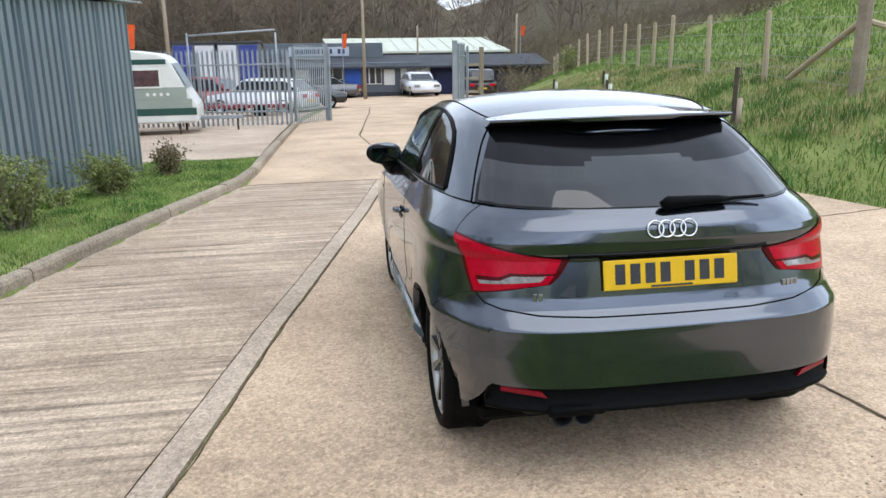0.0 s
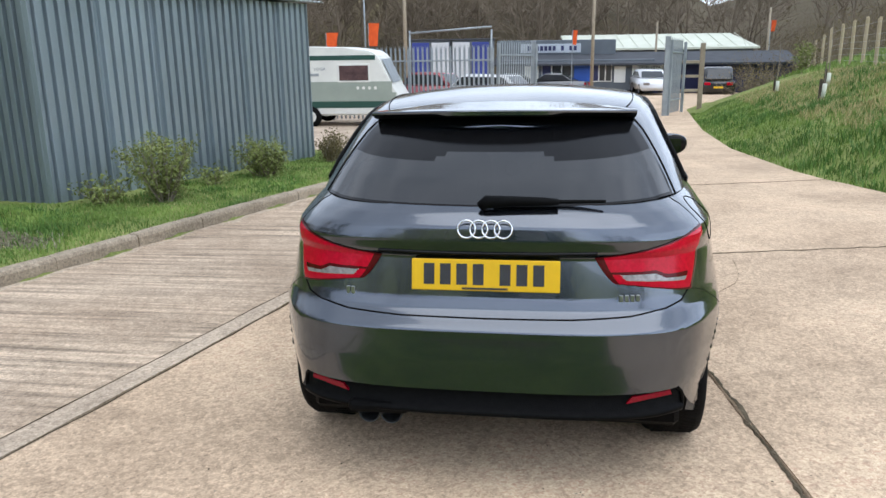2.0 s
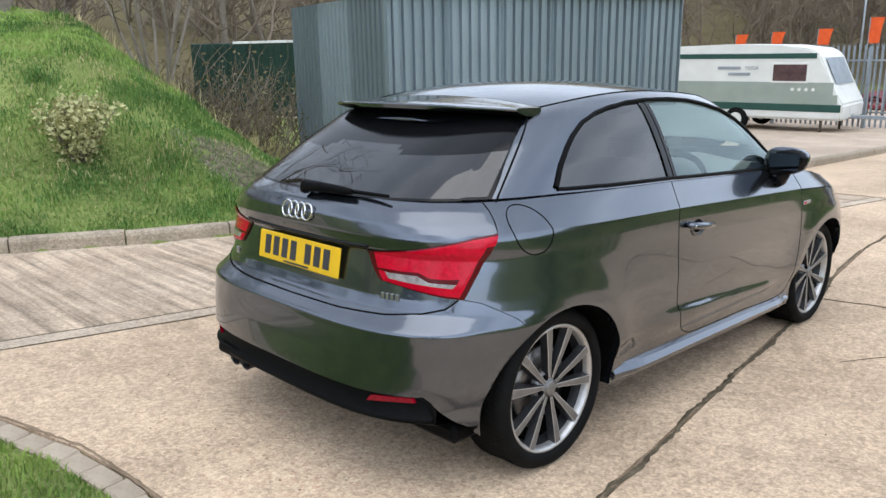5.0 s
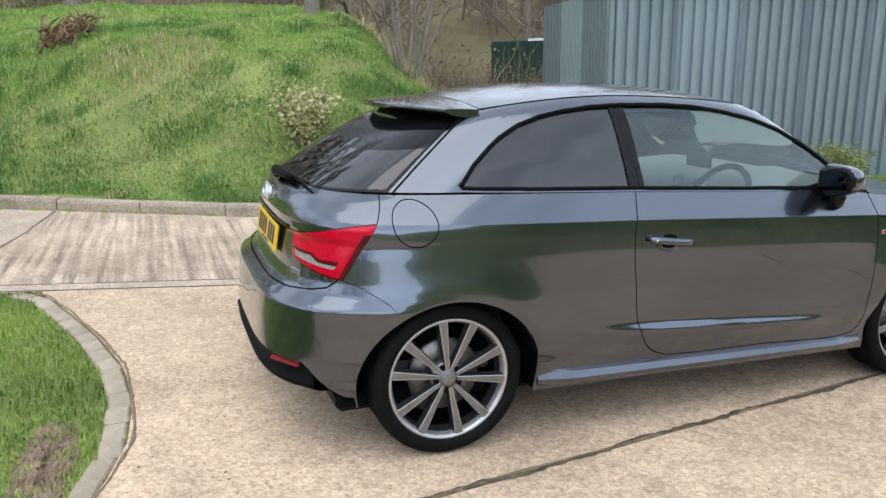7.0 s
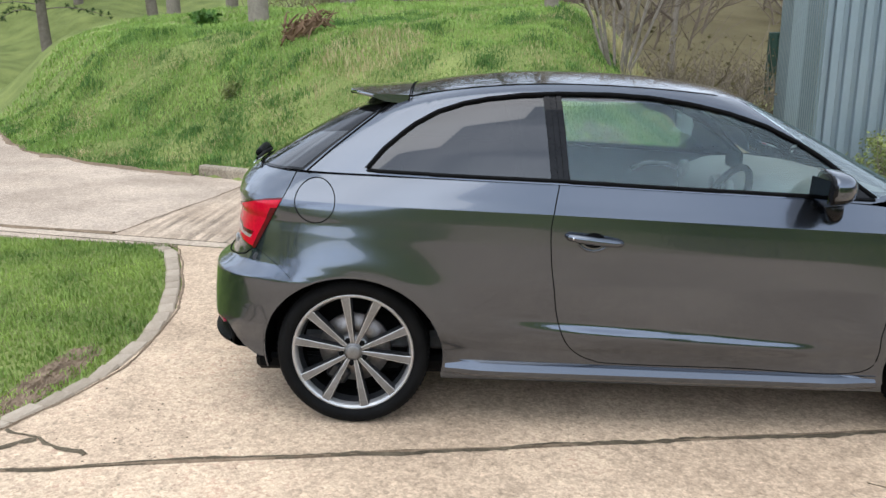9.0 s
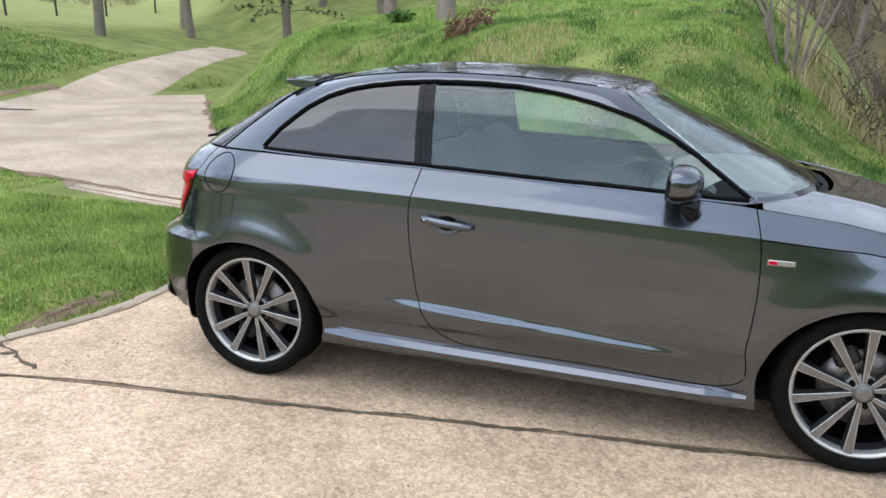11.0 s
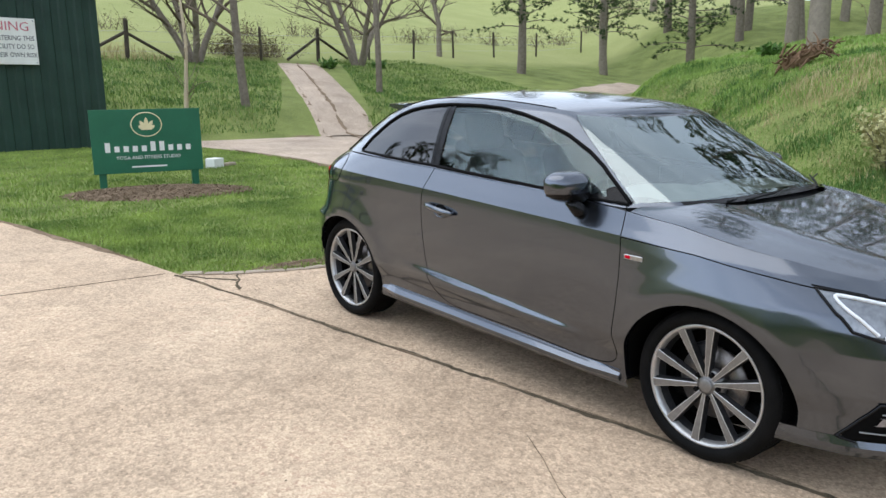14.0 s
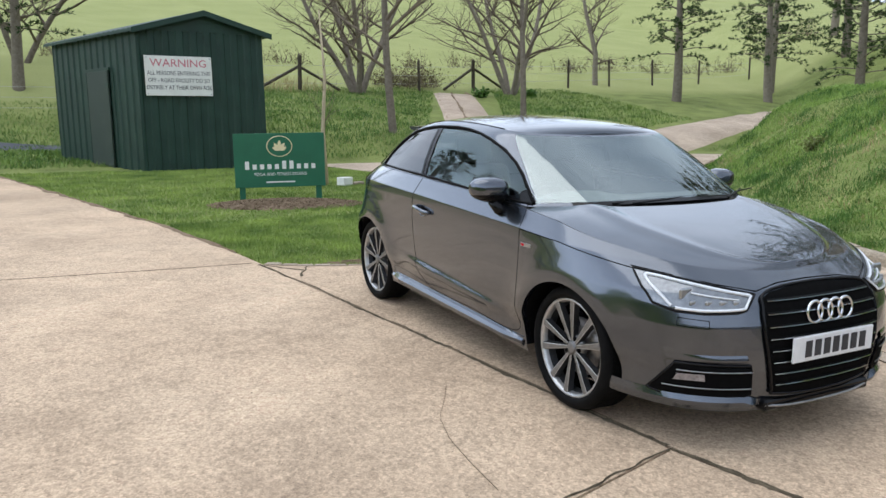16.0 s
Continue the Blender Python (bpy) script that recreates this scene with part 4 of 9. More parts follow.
def build_upper():
    """Pillars, panes and roof."""
    dense = [i / 2000 for i in range(4001)]
    pts = [up_raw(s, 0.3) for s in dense]
    L = [0.0]
    for p, q in zip(pts, pts[1:]):
        L.append(L[-1] + math.hypot(q[0] - p[0], q[1] - p[1]))
    S = [float(np.interp(L[-1] * i / 190, L, dense)) for i in range(191)]
    NR = [10, 14, 8]
    rows, tags = [], []
    for s in S:
        x0, y0 = up_raw(s, 0.0)
        x1, y1 = up_raw(s, 1.0)

        def point(v):
            x, y = up_raw(s, v)
            return np.array((x, y, up_z(s, v, x, y0, y1)))

        vs = [i / 240 for i in range(241)]
        line = [point(v) for v in vs]
        side = 0.55 < s < SCREEN_S
        if side:
            # v at which the column crosses the lower and the upper edge of the side glass
            lo = next((v for v, p in zip(vs, line) if p[2] > belt(p[1]) + 0.020), 0.05)
            hi = lo
            for v, p in zip(vs, line):
                if DLO_Y[0] < p[1] < DLO_Y[-1] and p[2] < lerp(p[1], DLO_Y, DLO_Z) and p[2] > belt(p[1]) + 0.02:
                    hi = max(hi, v)
        elif s <= 0.55:
            lo, hi = 0.03, 0.93
        else:
            lo, hi = 0.045, 0.965
        stops = [0.0, lo, hi, 1.0]
        col = []
        for k in range(3):
            col += [point(stops[k] + (stops[k + 1] - stops[k]) * j / NR[k]) for j in range(NR[k])]
        col.append(point(1.0))
        rows.append(col)
    G = np.array(rows)
    # even grid for true normals
    E = np.array([[(lambda x, y: (x, y, up_z(s, v, x, up_raw(s, 0)[1], up_raw(s, 1)[1])))(*up_raw(s, v)) for v in [i / 40 for i in range(41)]] for s in S])
    EN = shell_normals(E)
    if EN[len(S) // 2, 8, 0] < 0:
        EN = -EN
    nv = G.shape[1]
    NM = np.zeros_like(G)
    for i in range(len(S)):
        for j in range(nv):
            NM[i, j] = [np.interp(G[i, j, 2], E[i, :, 2], EN[i, :, c]) for c in range(3)]
    NM[0, :, 0] = NM[-1, :, 0] = 0
    bins = {k: [] for k in ("frame", "rear_window", "windscreen", "quarter_window", "door_window", "trim")}
    for i in range(len(S) - 1):
        s = (S[i] + S[i + 1]) / 2
        for j in range(nv - 1):
            q = [(i, j), (i + 1, j), (i + 1, j + 1), (i, j + 1)]
            c = np.mean([G[a] for a in q], 0)
            ht = [np.linalg.norm(G[i, j + 1] - G[i, j]), np.linalg.norm(G[i + 1, j + 1] - G[i + 1, j])]
            if max(ht) < 1e-5:
                continue
            pane = NR[0] <= j < NR[0] + NR[1]
            kind = "frame"
            x_f = up_raw(s, 0.0)[0]
            if s < 0.55:
                if pane and x_f < 0.655:
                    kind = "rear_window" if j < NR[0] + 10 - round(2.0 * smooth(0.16, 0.26, abs(c[0]))) else "trim"
                elif x_f < 0.67:
                    kind = "trim" if j < NR[0] or j < NR[0] + NR[1] + 1 else "frame"
            elif s > SCREEN_S:
                if pane and x_f < 0.735:
                    kind = "windscreen"
                elif x_f < 0.60 and j < NR[0]:
                    kind = "trim"
            elif pane:
                kind = "quarter_window" if c[1] < 0.77 - 0.10 * (c[2] - 1.0) else ("trim" if c[1] < 0.83 - 0.10 * (c[2] - 1.0) else "door_window")
            elif j >= NR[0] - 5 and j < NR[0] and DLO_Y[0] + 0.01 < c[1] < DLO_Y[-1] + 0.03:
                kind = "trim"
            bins[kind].append([a[0] * nv + a[1] for a in q])
    V, NN = G.reshape(-1, 3), NM.reshape(-1, 3)
    n = len(V)
    AV, AN = np.concatenate([V, V * (-1, 1, 1)]), np.concatenate([NN, NN * (-1, 1, 1)])

    def emit(name, fs, mat, label=""):
        used = sorted({k for f in fs for k in f})
        remap = {k: i for i, k in enumerate(used)}
        return mesh_object(name, AV[used], [[remap[k] for k in f] for f in fs], mat, car, label, True, normals=AN[used])

    flip = lambda fs: [[k + n for k in f[::-1]] for f in fs]
    for name, mat, label in (("frame", M_PAINT, ""), ("rear_window", M_TINT, "dark tinted glass"), ("windscreen", M_SCREENGLASS, ""), ("trim", M_GLOSSBLACK, "black window trim")):
        emit({"frame": "roof_frame", "trim": "window_trim"}.get(name, name), bins[name] + flip(bins[name]), mat, label)
    for name, mat, label in (("quarter_window", M_TINT, "dark tinted glass"), ("door_window", M_GLASS, "")):
        # the panes run nearly straight up to the pillars
        flat = {k for f in bins[name] for k in f}
        for k in flat:
            for kk in (k, k + n):
                AN[kk, 1] = min(max(AN[kk, 1], -0.06), 0.10)
                AN[kk] /= np.linalg.norm(AN[kk])
        emit(name, bins[name], mat, label)
        emit(name, flip(bins[name]), mat, label)
    # roof skin between the two edges
    top = G[:, -1]
    T, TF = [], []
    K = 24
    for i, p in enumerate(top):
        for k in range(-K, K + 1):
            t = k / K
            crown = 0.046 * (1 - abs(t) ** 2.2) * min(1.0, p[0] / 0.575 + 0.0)
            T.append((p[0] * t, p[1], p[2] + crown))
    wdt = 2 * K + 1
    for i in range(len(top) - 1):
        for k in range(2 * K):
            a = i * wdt + k
            TF.append((a, a + 1, a + 1 + wdt, a + wdt))
    roof_bm = bmesh.new()
    vs = [roof_bm.verts.new(v) for v in T]
    for f in TF:
        roof_bm.faces.new([vs[k] for k in f])
    bmesh.ops.remove_doubles(roof_bm, verts=roof_bm.verts[:], dist=0.0008)
    part("roof", roof_bm, M_PAINT, car, "", True)
    return S, G


UPS, UPG = build_upper()
# daylight enters through the panes
for pane in car.children:
    if pane.name.split(".")[0] in ("windscreen", "rear_window", "quarter_window", "door_window"):
        pane.visible_shadow = False


def build_bonnet():
    """The bonnet between the wing edges, the cowl and the nose."""
    S = [s for s in columns() if low_point(s, 1.0).y > 2.03]
    edge = [low_point(s, 1.0) for s in S]
    foot = sorted(up_raw(s, 0.0) for s in np.linspace(1.3, 2.0, 60))

    def cowl(x):
        # along the windscreen in the middle, tucked under the pillar foot at the sides
        yb = max(1.985, lerp(min(abs(x), 0.76), [p[0] for p in foot], [p[1] for p in foot]) - 0.025)
        k = smooth(0.40, 0.55, abs(x))
        return (2.35 - 0.22 * (abs(x) / 0.8) ** 2.2) * (1 - k) + yb * k

    ty = np.linspace(1.7, 3.5, 361)
    tz = np.interp(ty, [1.7, 2.0, 2.3, 2.6, 2.8, 3.0, 3.1, 3.17, 3.215, 3.3], [1.045, 1.005, 0.966, 0.908, 0.862, 0.806, 0.774, 0.748, 0.722, 0.66])
    gk = np.exp(-(np.arange(-24, 25) / 13.0) ** 2)
    tz = np.convolve(np.pad(tz, 24, "edge"), gk / gk.sum(), "valid")
    tg = np.gradient(tz, ty)
    V, F, NB = [], [], []
    K = 40
    for p in edge:
        for k in range(-K, K + 1):
            t = k / K
            x = p.x * t
            k2 = 1 - abs(t) ** 3.0
            ridge = 0.008 * math.exp(-((abs(t) - 0.66) / 0.07) ** 2) * smooth(3.2, 2.9, p.y)
            y = p.y + (cowl(0.8 * t) - 2.01) * (1 - smooth(2.0, 2.75, p.y))
            zc = float(np.interp(y, ty, tz))
            dz = zc - p.z
            lean_x = max(0.0, dz) * 3 * t * abs(t) / max(0.3, p.x) - (0.008 * -2 * (abs(t) - 0.66) / 0.07 ** 2 * math.exp(-((abs(t) - 0.66) / 0.07) ** 2) * smooth(3.2, 2.9, p.y)) * math.copysign(1, t) / max(0.3, p.x)
            nb = Vector((lean_x, -float(np.interp(y, ty, tg)), 1)).normalized()
            NB.append(tuple(nb))
            V.append((x, y, p.z + 0.5 * (dz + math.sqrt(dz * dz + 0.0012)) * k2 + ridge))
    wdt = 2 * K + 1
    for i in range(len(edge) - 1):
        for k in range(2 * K):
            a = i * wdt + k
            F.append((a, a + 1, a + 1 + wdt, a + wdt))
    F = [f for f in F if len({tuple(round(c, 4) for c in V[k]) for k in f}) > 3]
    mesh_object("bonnet", V, F, M_PAINT, car, "", True, None, NB)


build_bonnet()


def wheel(x, y, side):
    """A tyre and a ten-spoke alloy, the spokes in five pairs."""
    w = new("wheel")
    PH = {(True, True): 1.414, (True, False): 1.83}.get((side > 0, y < 1), 0.9)
    w.parent = car
    w.matrix_basis = pose(x, y, HUB_Z, 0, 0, 0 if side > 0 else 180)
    bm = bmesh.new()
    add_lathe(bm, [(-0.20, 0.238), (-0.212, 0.262), (-0.206, 0.290), (-0.190, 0.302), (-0.165, 0.3065), (-0.035, 0.3065), (-0.012, 0.3025), (0.004, 0.292), (0.011, 0.272), (0.006, 0.254), (-0.006, 0.246), (-0.022, 0.236)], 72)
    tyre = part("tyre", bm, M_RUBBER, w, "", True)
    bm = bmesh.new()
    for k in range(84):
        a = 2 * math.pi * k / 84
        for x0, x1, tw in ((-0.178, -0.135, 0.05), (-0.078, -0.022, -0.05)):
            add_box(bm, (x0, -0.0055, 0.3045), (x1, 0.0055, 0.3074), 0, Matrix.Rotation(a, 4, "X") @ Matrix.Rotation(tw * 5, 4, "Z"))
    for x0 in (-0.115, -0.095):
        add_lathe(bm, [(x0 - 0.006, 0.300), (x0 - 0.006, 0.3078), (x0 + 0.006, 0.3078), (x0 + 0.006, 0.300)], 72)
    part("tread", bm, M_RUBBER, tyre)
    bm = bmesh.new()
    add_lathe(bm, [(-0.014, 0.246), (-0.006, 0.2455), (-0.004, 0.240), (-0.010, 0.232), (-0.022, 0.227), (-0.034, 0.224)], 72)
    part("rim", bm, M_RIM, w, "machined silver-grey rim", True)
    bm = bmesh.new()
    add_lathe(bm, [(-0.021, 0.0), (-0.021, 0.034), (-0.030, 0.038), (-0.034, 0.060), (-0.044, 0.068), (-0.060, 0.070)], 40)
    part("hub", bm, M_RIMGREY, w, "", True)
    bm = bmesh.new()
    add_lathe(bm, [(-0.012, 0.0), (-0.012, 0.024), (-0.015, 0.029), (-0.02, 0.030)], 32)
    part("hub_cap", bm, M_RIMGREY, w, "", True)
    for k in range(10):
        pair, hand = divmod(k, 2)
        mid = 2 * math.pi * pair / 5 + PH
        side_ = 1 if hand else -1
        pts = []
        # straight arms that leave the hub together and part towards the rim
        for t, wd, xx in ((0.0, 0.0060, -0.020), (0.25, 0.0080, -0.017), (0.55, 0.0105, -0.012), (0.8, 0.0125, -0.009), (1.0, 0.0145, -0.008)):
            ra, rb = 0.036 + 0.196 * t, side_ * (0.0085 + 0.058 * t)
            pts.append((math.hypot(ra, rb), wd, xx, mid + math.atan2(rb, ra)))
        bm = bmesh.new()
        prev = None
        for rad, wd, xx, aa in pts:
            c, s_ = math.cos(aa), math.sin(aa)
            ring = []
            for off, dx in ((-wd * 1.25, -0.001), (-wd * 1.25 + 0.003, 0.0), (wd * 1.25 - 0.003, 0.0), (wd * 1.25, -0.001), (wd * 1.75, -0.030), (-wd * 1.75, -0.030)):
                ring.append(bm.verts.new((xx + dx, rad * c - off * s_, rad * s_ + off * c)))
            if prev:
                for q in range(6):
                    f = bm.faces.new((prev[q], prev[(q + 1) % 6], ring[(q + 1) % 6], ring[q]))
                    f.material_index = (0, 1, 0, 2, 2, 2)[q]
            prev = ring
        part("spoke", bm, [M_RIM, M_RIMGREY, M_RIMDARK], w)
    for k in range(5):
        a = 2 * math.pi * k / 5 + PH + math.pi / 5
        bm = bmesh.new()
        add_lathe(bm, [(-0.018, 0.0), (-0.016, 0.007), (-0.018, 0.010), (-0.03, 0.011)], 10)
        bm.transform(Matrix.Translation((0, 0.050 * math.cos(a), 0.050 * math.sin(a))))
        part("wheel_bolt", bm, M_PLASTIC, w)
    bm = bmesh.new()
    add_lathe(bm, [(-0.10, 0.0), (-0.075, 0.06), (-0.075, 0.145), (-0.095, 0.145), (-0.095, 0.05)], 48)
    part("brake_disc", bm, M_DISC, w, "", True)
    # near-black backing disc, added for the shade behind the spokes
    bm = bmesh.new()
    add_lathe(bm, [(-0.14, 0.0), (-0.14, 0.22), (-0.19, 0.226)], 48)
    part("barrel", bm, M_SEAM, w, "", True)
    bm = bmesh.new()
    add_lathe(bm, [(-0.032, 0.225), (-0.050, 0.219), (-0.070, 0.214)], 64)
    part("inner_rim", bm, M_RIMDARK, w, "dark inner rim", True)
    # deep part of the rim, its shade put into a near-black colour
    bm = bmesh.new()
    add_lathe(bm, [(-0.070, 0.214), (-0.12, 0.212), (-0.17, 0.220)], 48)
    part("rim_well", bm, M_SEAM, w, "", True)
    ang = 2.6 if y < 1 else 0.5
    part("brake_caliper", box((-0.115, -0.045, 0.095), (-0.055, 0.045, 0.165), 0.012, Matrix.Rotation(ang, 4, "X")), M_RIMDARK, w)


for yy in (0.0, WHEELBASE):
    for sd in (1, -1):
        wheel(0.805 * sd, yy, sd)


def ribbon(name, pts, mat, rad=0.0028, label="", parent=None):
    """A thin dark line let into the skin: a flat tube through the points."""
    return part(name, tube(pts, rad, 5, False), mat, parent or car, label, True)


def side_pts(line, off=0.0, sd=1):
    return [(sd * (low_side(y, z) + off), y, z) for y, z in line]


def fine(line, n=8):
    out = []
    for (a, b), (c, d) in zip(line, line[1:]):
        out += [(a + (c - a) * i / n, b + (d - b) * i / n) for i in range(n)]
    return out + [line[-1]]


def soft(line, n=8):
    """A smooth curve through points."""
    P = [np.array(p, float) for p in line]
    out = []
    for i in range(len(P) - 1):
        p0, p1, p2, p3 = P[max(i - 1, 0)], P[i], P[i + 1], P[min(i + 2, len(P) - 1)]
        for k in range(n):
            t = k / n
            out.append(tuple(0.5 * (2 * p1 + (p2 - p0) * t + (2 * p0 - 5 * p1 + 4 * p2 - p3) * t * t + (3 * p1 - p0 - 3 * p2 + p3) * t ** 3)))
    return out + [tuple(P[-1])]


for sd in (1, -1):
    ribbon("door_gap", side_pts(soft(DOOR), -0.0012, sd), M_SEAM)
    # gap between the wing and the bonnet, running back along the shoulder
    ribbon("bonnet_gap", [(sd * (low_side(y, z) - 0.0005), y, z) for y, z in fine([(2.07, 0.842), (2.4, 0.826), (2.7, 0.787), (2.86, 0.762)], 10)], M_SEAM)
    # wheel arch lip and liner
    for c in (0.0, WHEELBASE):
        a0, a1 = math.radians(-14), math.radians(194)
        ring = [(c + ARCH_OVAL * ARCH_R * math.cos(a), HUB_Z + ARCH_R * math.sin(a)) for a in np.linspace(a0, a1, 60)]
        V, F = [], []
        for i, (y, z) in enumerate(ring):
            x = low_side(y, z)
            k = (ARCH_R - 0.006) / ARCH_R
            for dx, rr in ((0.0, 1.0), (0.0, k), (-0.03, k), (-0.32, k * 0.99)):
                V.append((sd * (x + dx), c + (y - c) * rr, HUB_Z + (z - HUB_Z) * rr))
            if i:
                F += [(4 * i + q, 4 * i + q + 1, 4 * i - 3 + q, 4 * i - 4 + q) for q in range(3)]
        me_idx = [0 if k % 3 < 2 else 1 for k in range(len(F))]
        mesh_object("wheel_arch", V, F, [M_PAINT, M_PLASTIC], car, "", False, me_idx)


# ---- fittings of the hatchback ----
def rear_angle(x, z):
    return math.asin(min(1.0, abs(x) / width(0.0, z)) ** (tail_x(z) / 2))


def rear_angle_y(y, z):
    return math.acos(min(1.0, (YC - y) / (YC - lerp(z, Z_R, R_Y))) ** (tail_y(z) / 2))


def rear_skin(a, z, out=0.0):
    """A point on the rounded tail at turn a, pushed out along the plan normal."""
    def at(aa):
        w, yr = width(0.0, z), lerp(z, Z_R, R_Y)
        return Vector((w * math.sin(aa) ** (2 / tail_x(z)), YC - (YC - yr) * math.cos(aa) ** (2 / tail_y(z)), z))
    p = at(a)
    t = (at(min(a + 0.01, 1.57)) - at(max(a - 0.01, 0.001))).normalized()
    return p + Vector((t.y, -t.x, 0)) * out


def tail_lamp(sd):
    """Red lens with a clear swept band, wrapping round the corner."""
    NT, NVV = 110, 60
    V, F, idx = [], [], []
    for i in range(NT + 1):
        t = i / NT
        zt = lerp(t, [0, 0.3, 0.6, 0.8, 1], [0.846, 0.872, 0.900, 0.916, 0.926])
        zb = lerp(t, [0, 0.3, 0.6, 0.8, 1], [0.754, 0.738, 0.724, 0.717, 0.713])
        for j in range(NVV + 1):
            v = j / NVV
            z = zb + (zt - zb) * v
            a0 = rear_angle(0.452 - 0.078 * v ** 0.7, z)
            a1 = rear_angle_y(-0.395 + 0.125 * v, z)
            edge = min(1.0, 8 * min(t, 1 - t, 0.6 * v, 0.6 * (1 - v)) + 0.1)
            p = rear_skin(a0 + (a1 - a0) * t ** 0.85, z, 0.0015 + 0.008 * edge ** 0.5)
            V.append((sd * p.x, p.y, p.z))
    for i in range(NT):
        for j in range(NVV):
            t, v = (i + 0.5) / NT, (j + 0.5) / NVV
            a = i * (NVV + 1) + j
            F.append((a, a + NVV + 1, a + NVV + 2, a + 1) if sd > 0 else (a, a + 1, a + NVV + 2, a + NVV + 1))
            step = smooth(0.34, 0.50, t)
            top_ = 0.36 - 0.02 * t - 0.11 * step
            low_ = 0.16
            if v > 0.972 or t < 0.03 or v < 0.03:
                k = 2
            elif low_ < v < top_ and 0.07 + 0.10 * (0.4 - v) < t < 0.80 + 0.25 * (v - 0.2):
                k = 1
            elif top_ <= v < top_ + 0.085 and t < 0.82 or t > 0.93 and v < 0.82:
                k = 2
            else:
                k = 0
            idx.append(k)
    return mesh_object("tail_light", V, F, [M_REDLENS, M_CLEARLENS, M_DARKRED, M_GLOSSBLACK], car, "red tail light with a clear swept band", True, idx)


for sd in (1, -1):
    tail_lamp(sd)
    ribbon("tailgate_gap", [(sd * p.x, p.y, p.z) for p in [rear_skin(rear_angle(x, z), z, -0.0006) for x, z in fine([(0.0, 0.640), (0.3, 0.642), (0.5, 0.650), (0.62, 0.664), (0.68, 0.682), (0.705, 0.712)], 8)]], M_SEAM, 0.0035)
    ribbon("tailgate_gap", [(sd * p.x, p.y, p.z) for p in [rear_skin(rear_angle_y(y, z), z, -0.0006) for y, z in fine([(-0.395, 0.713), (-0.333, 0.82), (-0.270, 0.926), (-0.25, 0.97), (-0.235, 1.015)], 8)]], M_SEAM, 0.003)
    ribbon("bumper_gap", [(sd * (low_side(y, z) - 0.0006), y, z) for y, z in fine([(-0.395, 0.713), (-0.35, 0.700), (-0.30, 0.672), (-0.25, 0.640), (-0.225, 0.615)], 6)], M_SEAM, 0.0014)
    ribbon("fuel_flap_gap" if sd > 0 else "body_crease", [(sd * (low_side(-0.14 + 0.08 * math.cos(a), 0.922 + 0.08 * math.sin(a)) + 0.0002), -0.14 + 0.08 * math.cos(a), 0.922 + 0.08 * math.sin(a)) for a in np.linspace(0, 2 * math.pi, 48)], M_SEAM if sd > 0 else M_PAINT, 0.0022 if sd > 0 else 0.0004)
    # rear glass edge up to the spoiler
    col = min(range(len(UPS)), key=lambda i: abs(up_raw(UPS[i], 0)[0] - 0.672) + (0 if UPS[i] < 0.8 else 9))
    ribbon("rear_glass_seal", [(sd * p[0], p[1] - 0.001, p[2]) for p in UPG[col]], M_SEAM, 0.004)
    # black rubber round the side glass

    def up_x(y, z):
        v = (z - belt(y)) / (roof_edge(min(max(y, 0.1), 1.4)) - belt(y))
        best = min(((abs(up_raw(s, v)[1] - y), up_raw(s, v)[0]) for s in np.linspace(0.5, 1.7, 160)))
        return best[1]

    pane_cols = [i for i in range(len(UPS)) if 0.55 < UPS[i] < SCREEN_S and UPG[i, 24, 2] - UPG[i, 10, 2] > 0.004]
    ribbon("window_seal", [(sd * (UPG[pane_cols[0], j, 0] + 0.003), UPG[pane_cols[0], j, 1] - 0.003, UPG[pane_cols[0], j, 2]) for j in range(10, 24)] + [(sd * (UPG[i, 24, 0] + 0.002), UPG[i, 24, 1], UPG[i, 24, 2] + 0.004) for i in pane_cols] + [(sd * (UPG[pane_cols[-1], j, 0] + 0.003), UPG[pane_cols[-1], j, 1] + 0.003, UPG[pane_cols[-1], j, 2]) for j in range(23, 9, -1)], M_PLASTIC, 0.0095)
    ribbon("window_seal", [(sd * (UPG[i, 10, 0] + 0.004), UPG[i, 10, 1], UPG[i, 10, 2] - 0.008) for i in pane_cols], M_PLASTIC, 0.0085)
    V, F = [], []
    for i, z in enumerate(np.linspace(1.015, 1.334, 12)):
        for dy in (-0.036, -0.012, -0.010, 0.010, 0.012, 0.034):
            y = 0.80 - 0.10 * (z - 1.0) + dy
            V.append((sd * (up_x(y, z) + (0.003 if abs(dy) < 0.011 else 0.006)), y, z))
        if i:
            F += [(6 * i + q, 6 * i + q + 1, 6 * i - 5 + q, 6 * i - 6 + q)[::sd] for q in range(5)]
    mesh_object("window_post", V, F, M_GLOSSBLACK, car)
    # sill skirt
    V, F = [], []
    ys = np.linspace(0.370, 2.085, 36)
    for i, y in enumerate(ys):
        top, bot = lerp(y, [0.355, 2.085], [0.300, 0.262]), lerp(y, [0.355, 2.085], [0.236, 0.208])
        e = 0.004 + 0.024 * (1 - smooth(0.355, 0.55, y)) + 0.024 * smooth(1.90, 2.085, y)
        for x, z in ((0.790, bot + 0.012), (0.838 - e, bot), (0.851 - e, bot + 0.012), (0.853 - e, bot + 0.030), (0.836 - e, top - 0.008), (0.818, top), (0.79, top)):
            V.append((sd * x, y, z))
        if i:
            b = 7 * i
            F += [(b + q, b + q + 1, b - 6 + q, b - 7 + q)[::sd] for q in range(6)]
    F += [tuple(range(7))[::sd], tuple(range(len(V) - 7, len(V)))[::-sd]]
    mesh_object("side_skirt", V, F, M_PAINT, car, "", False)
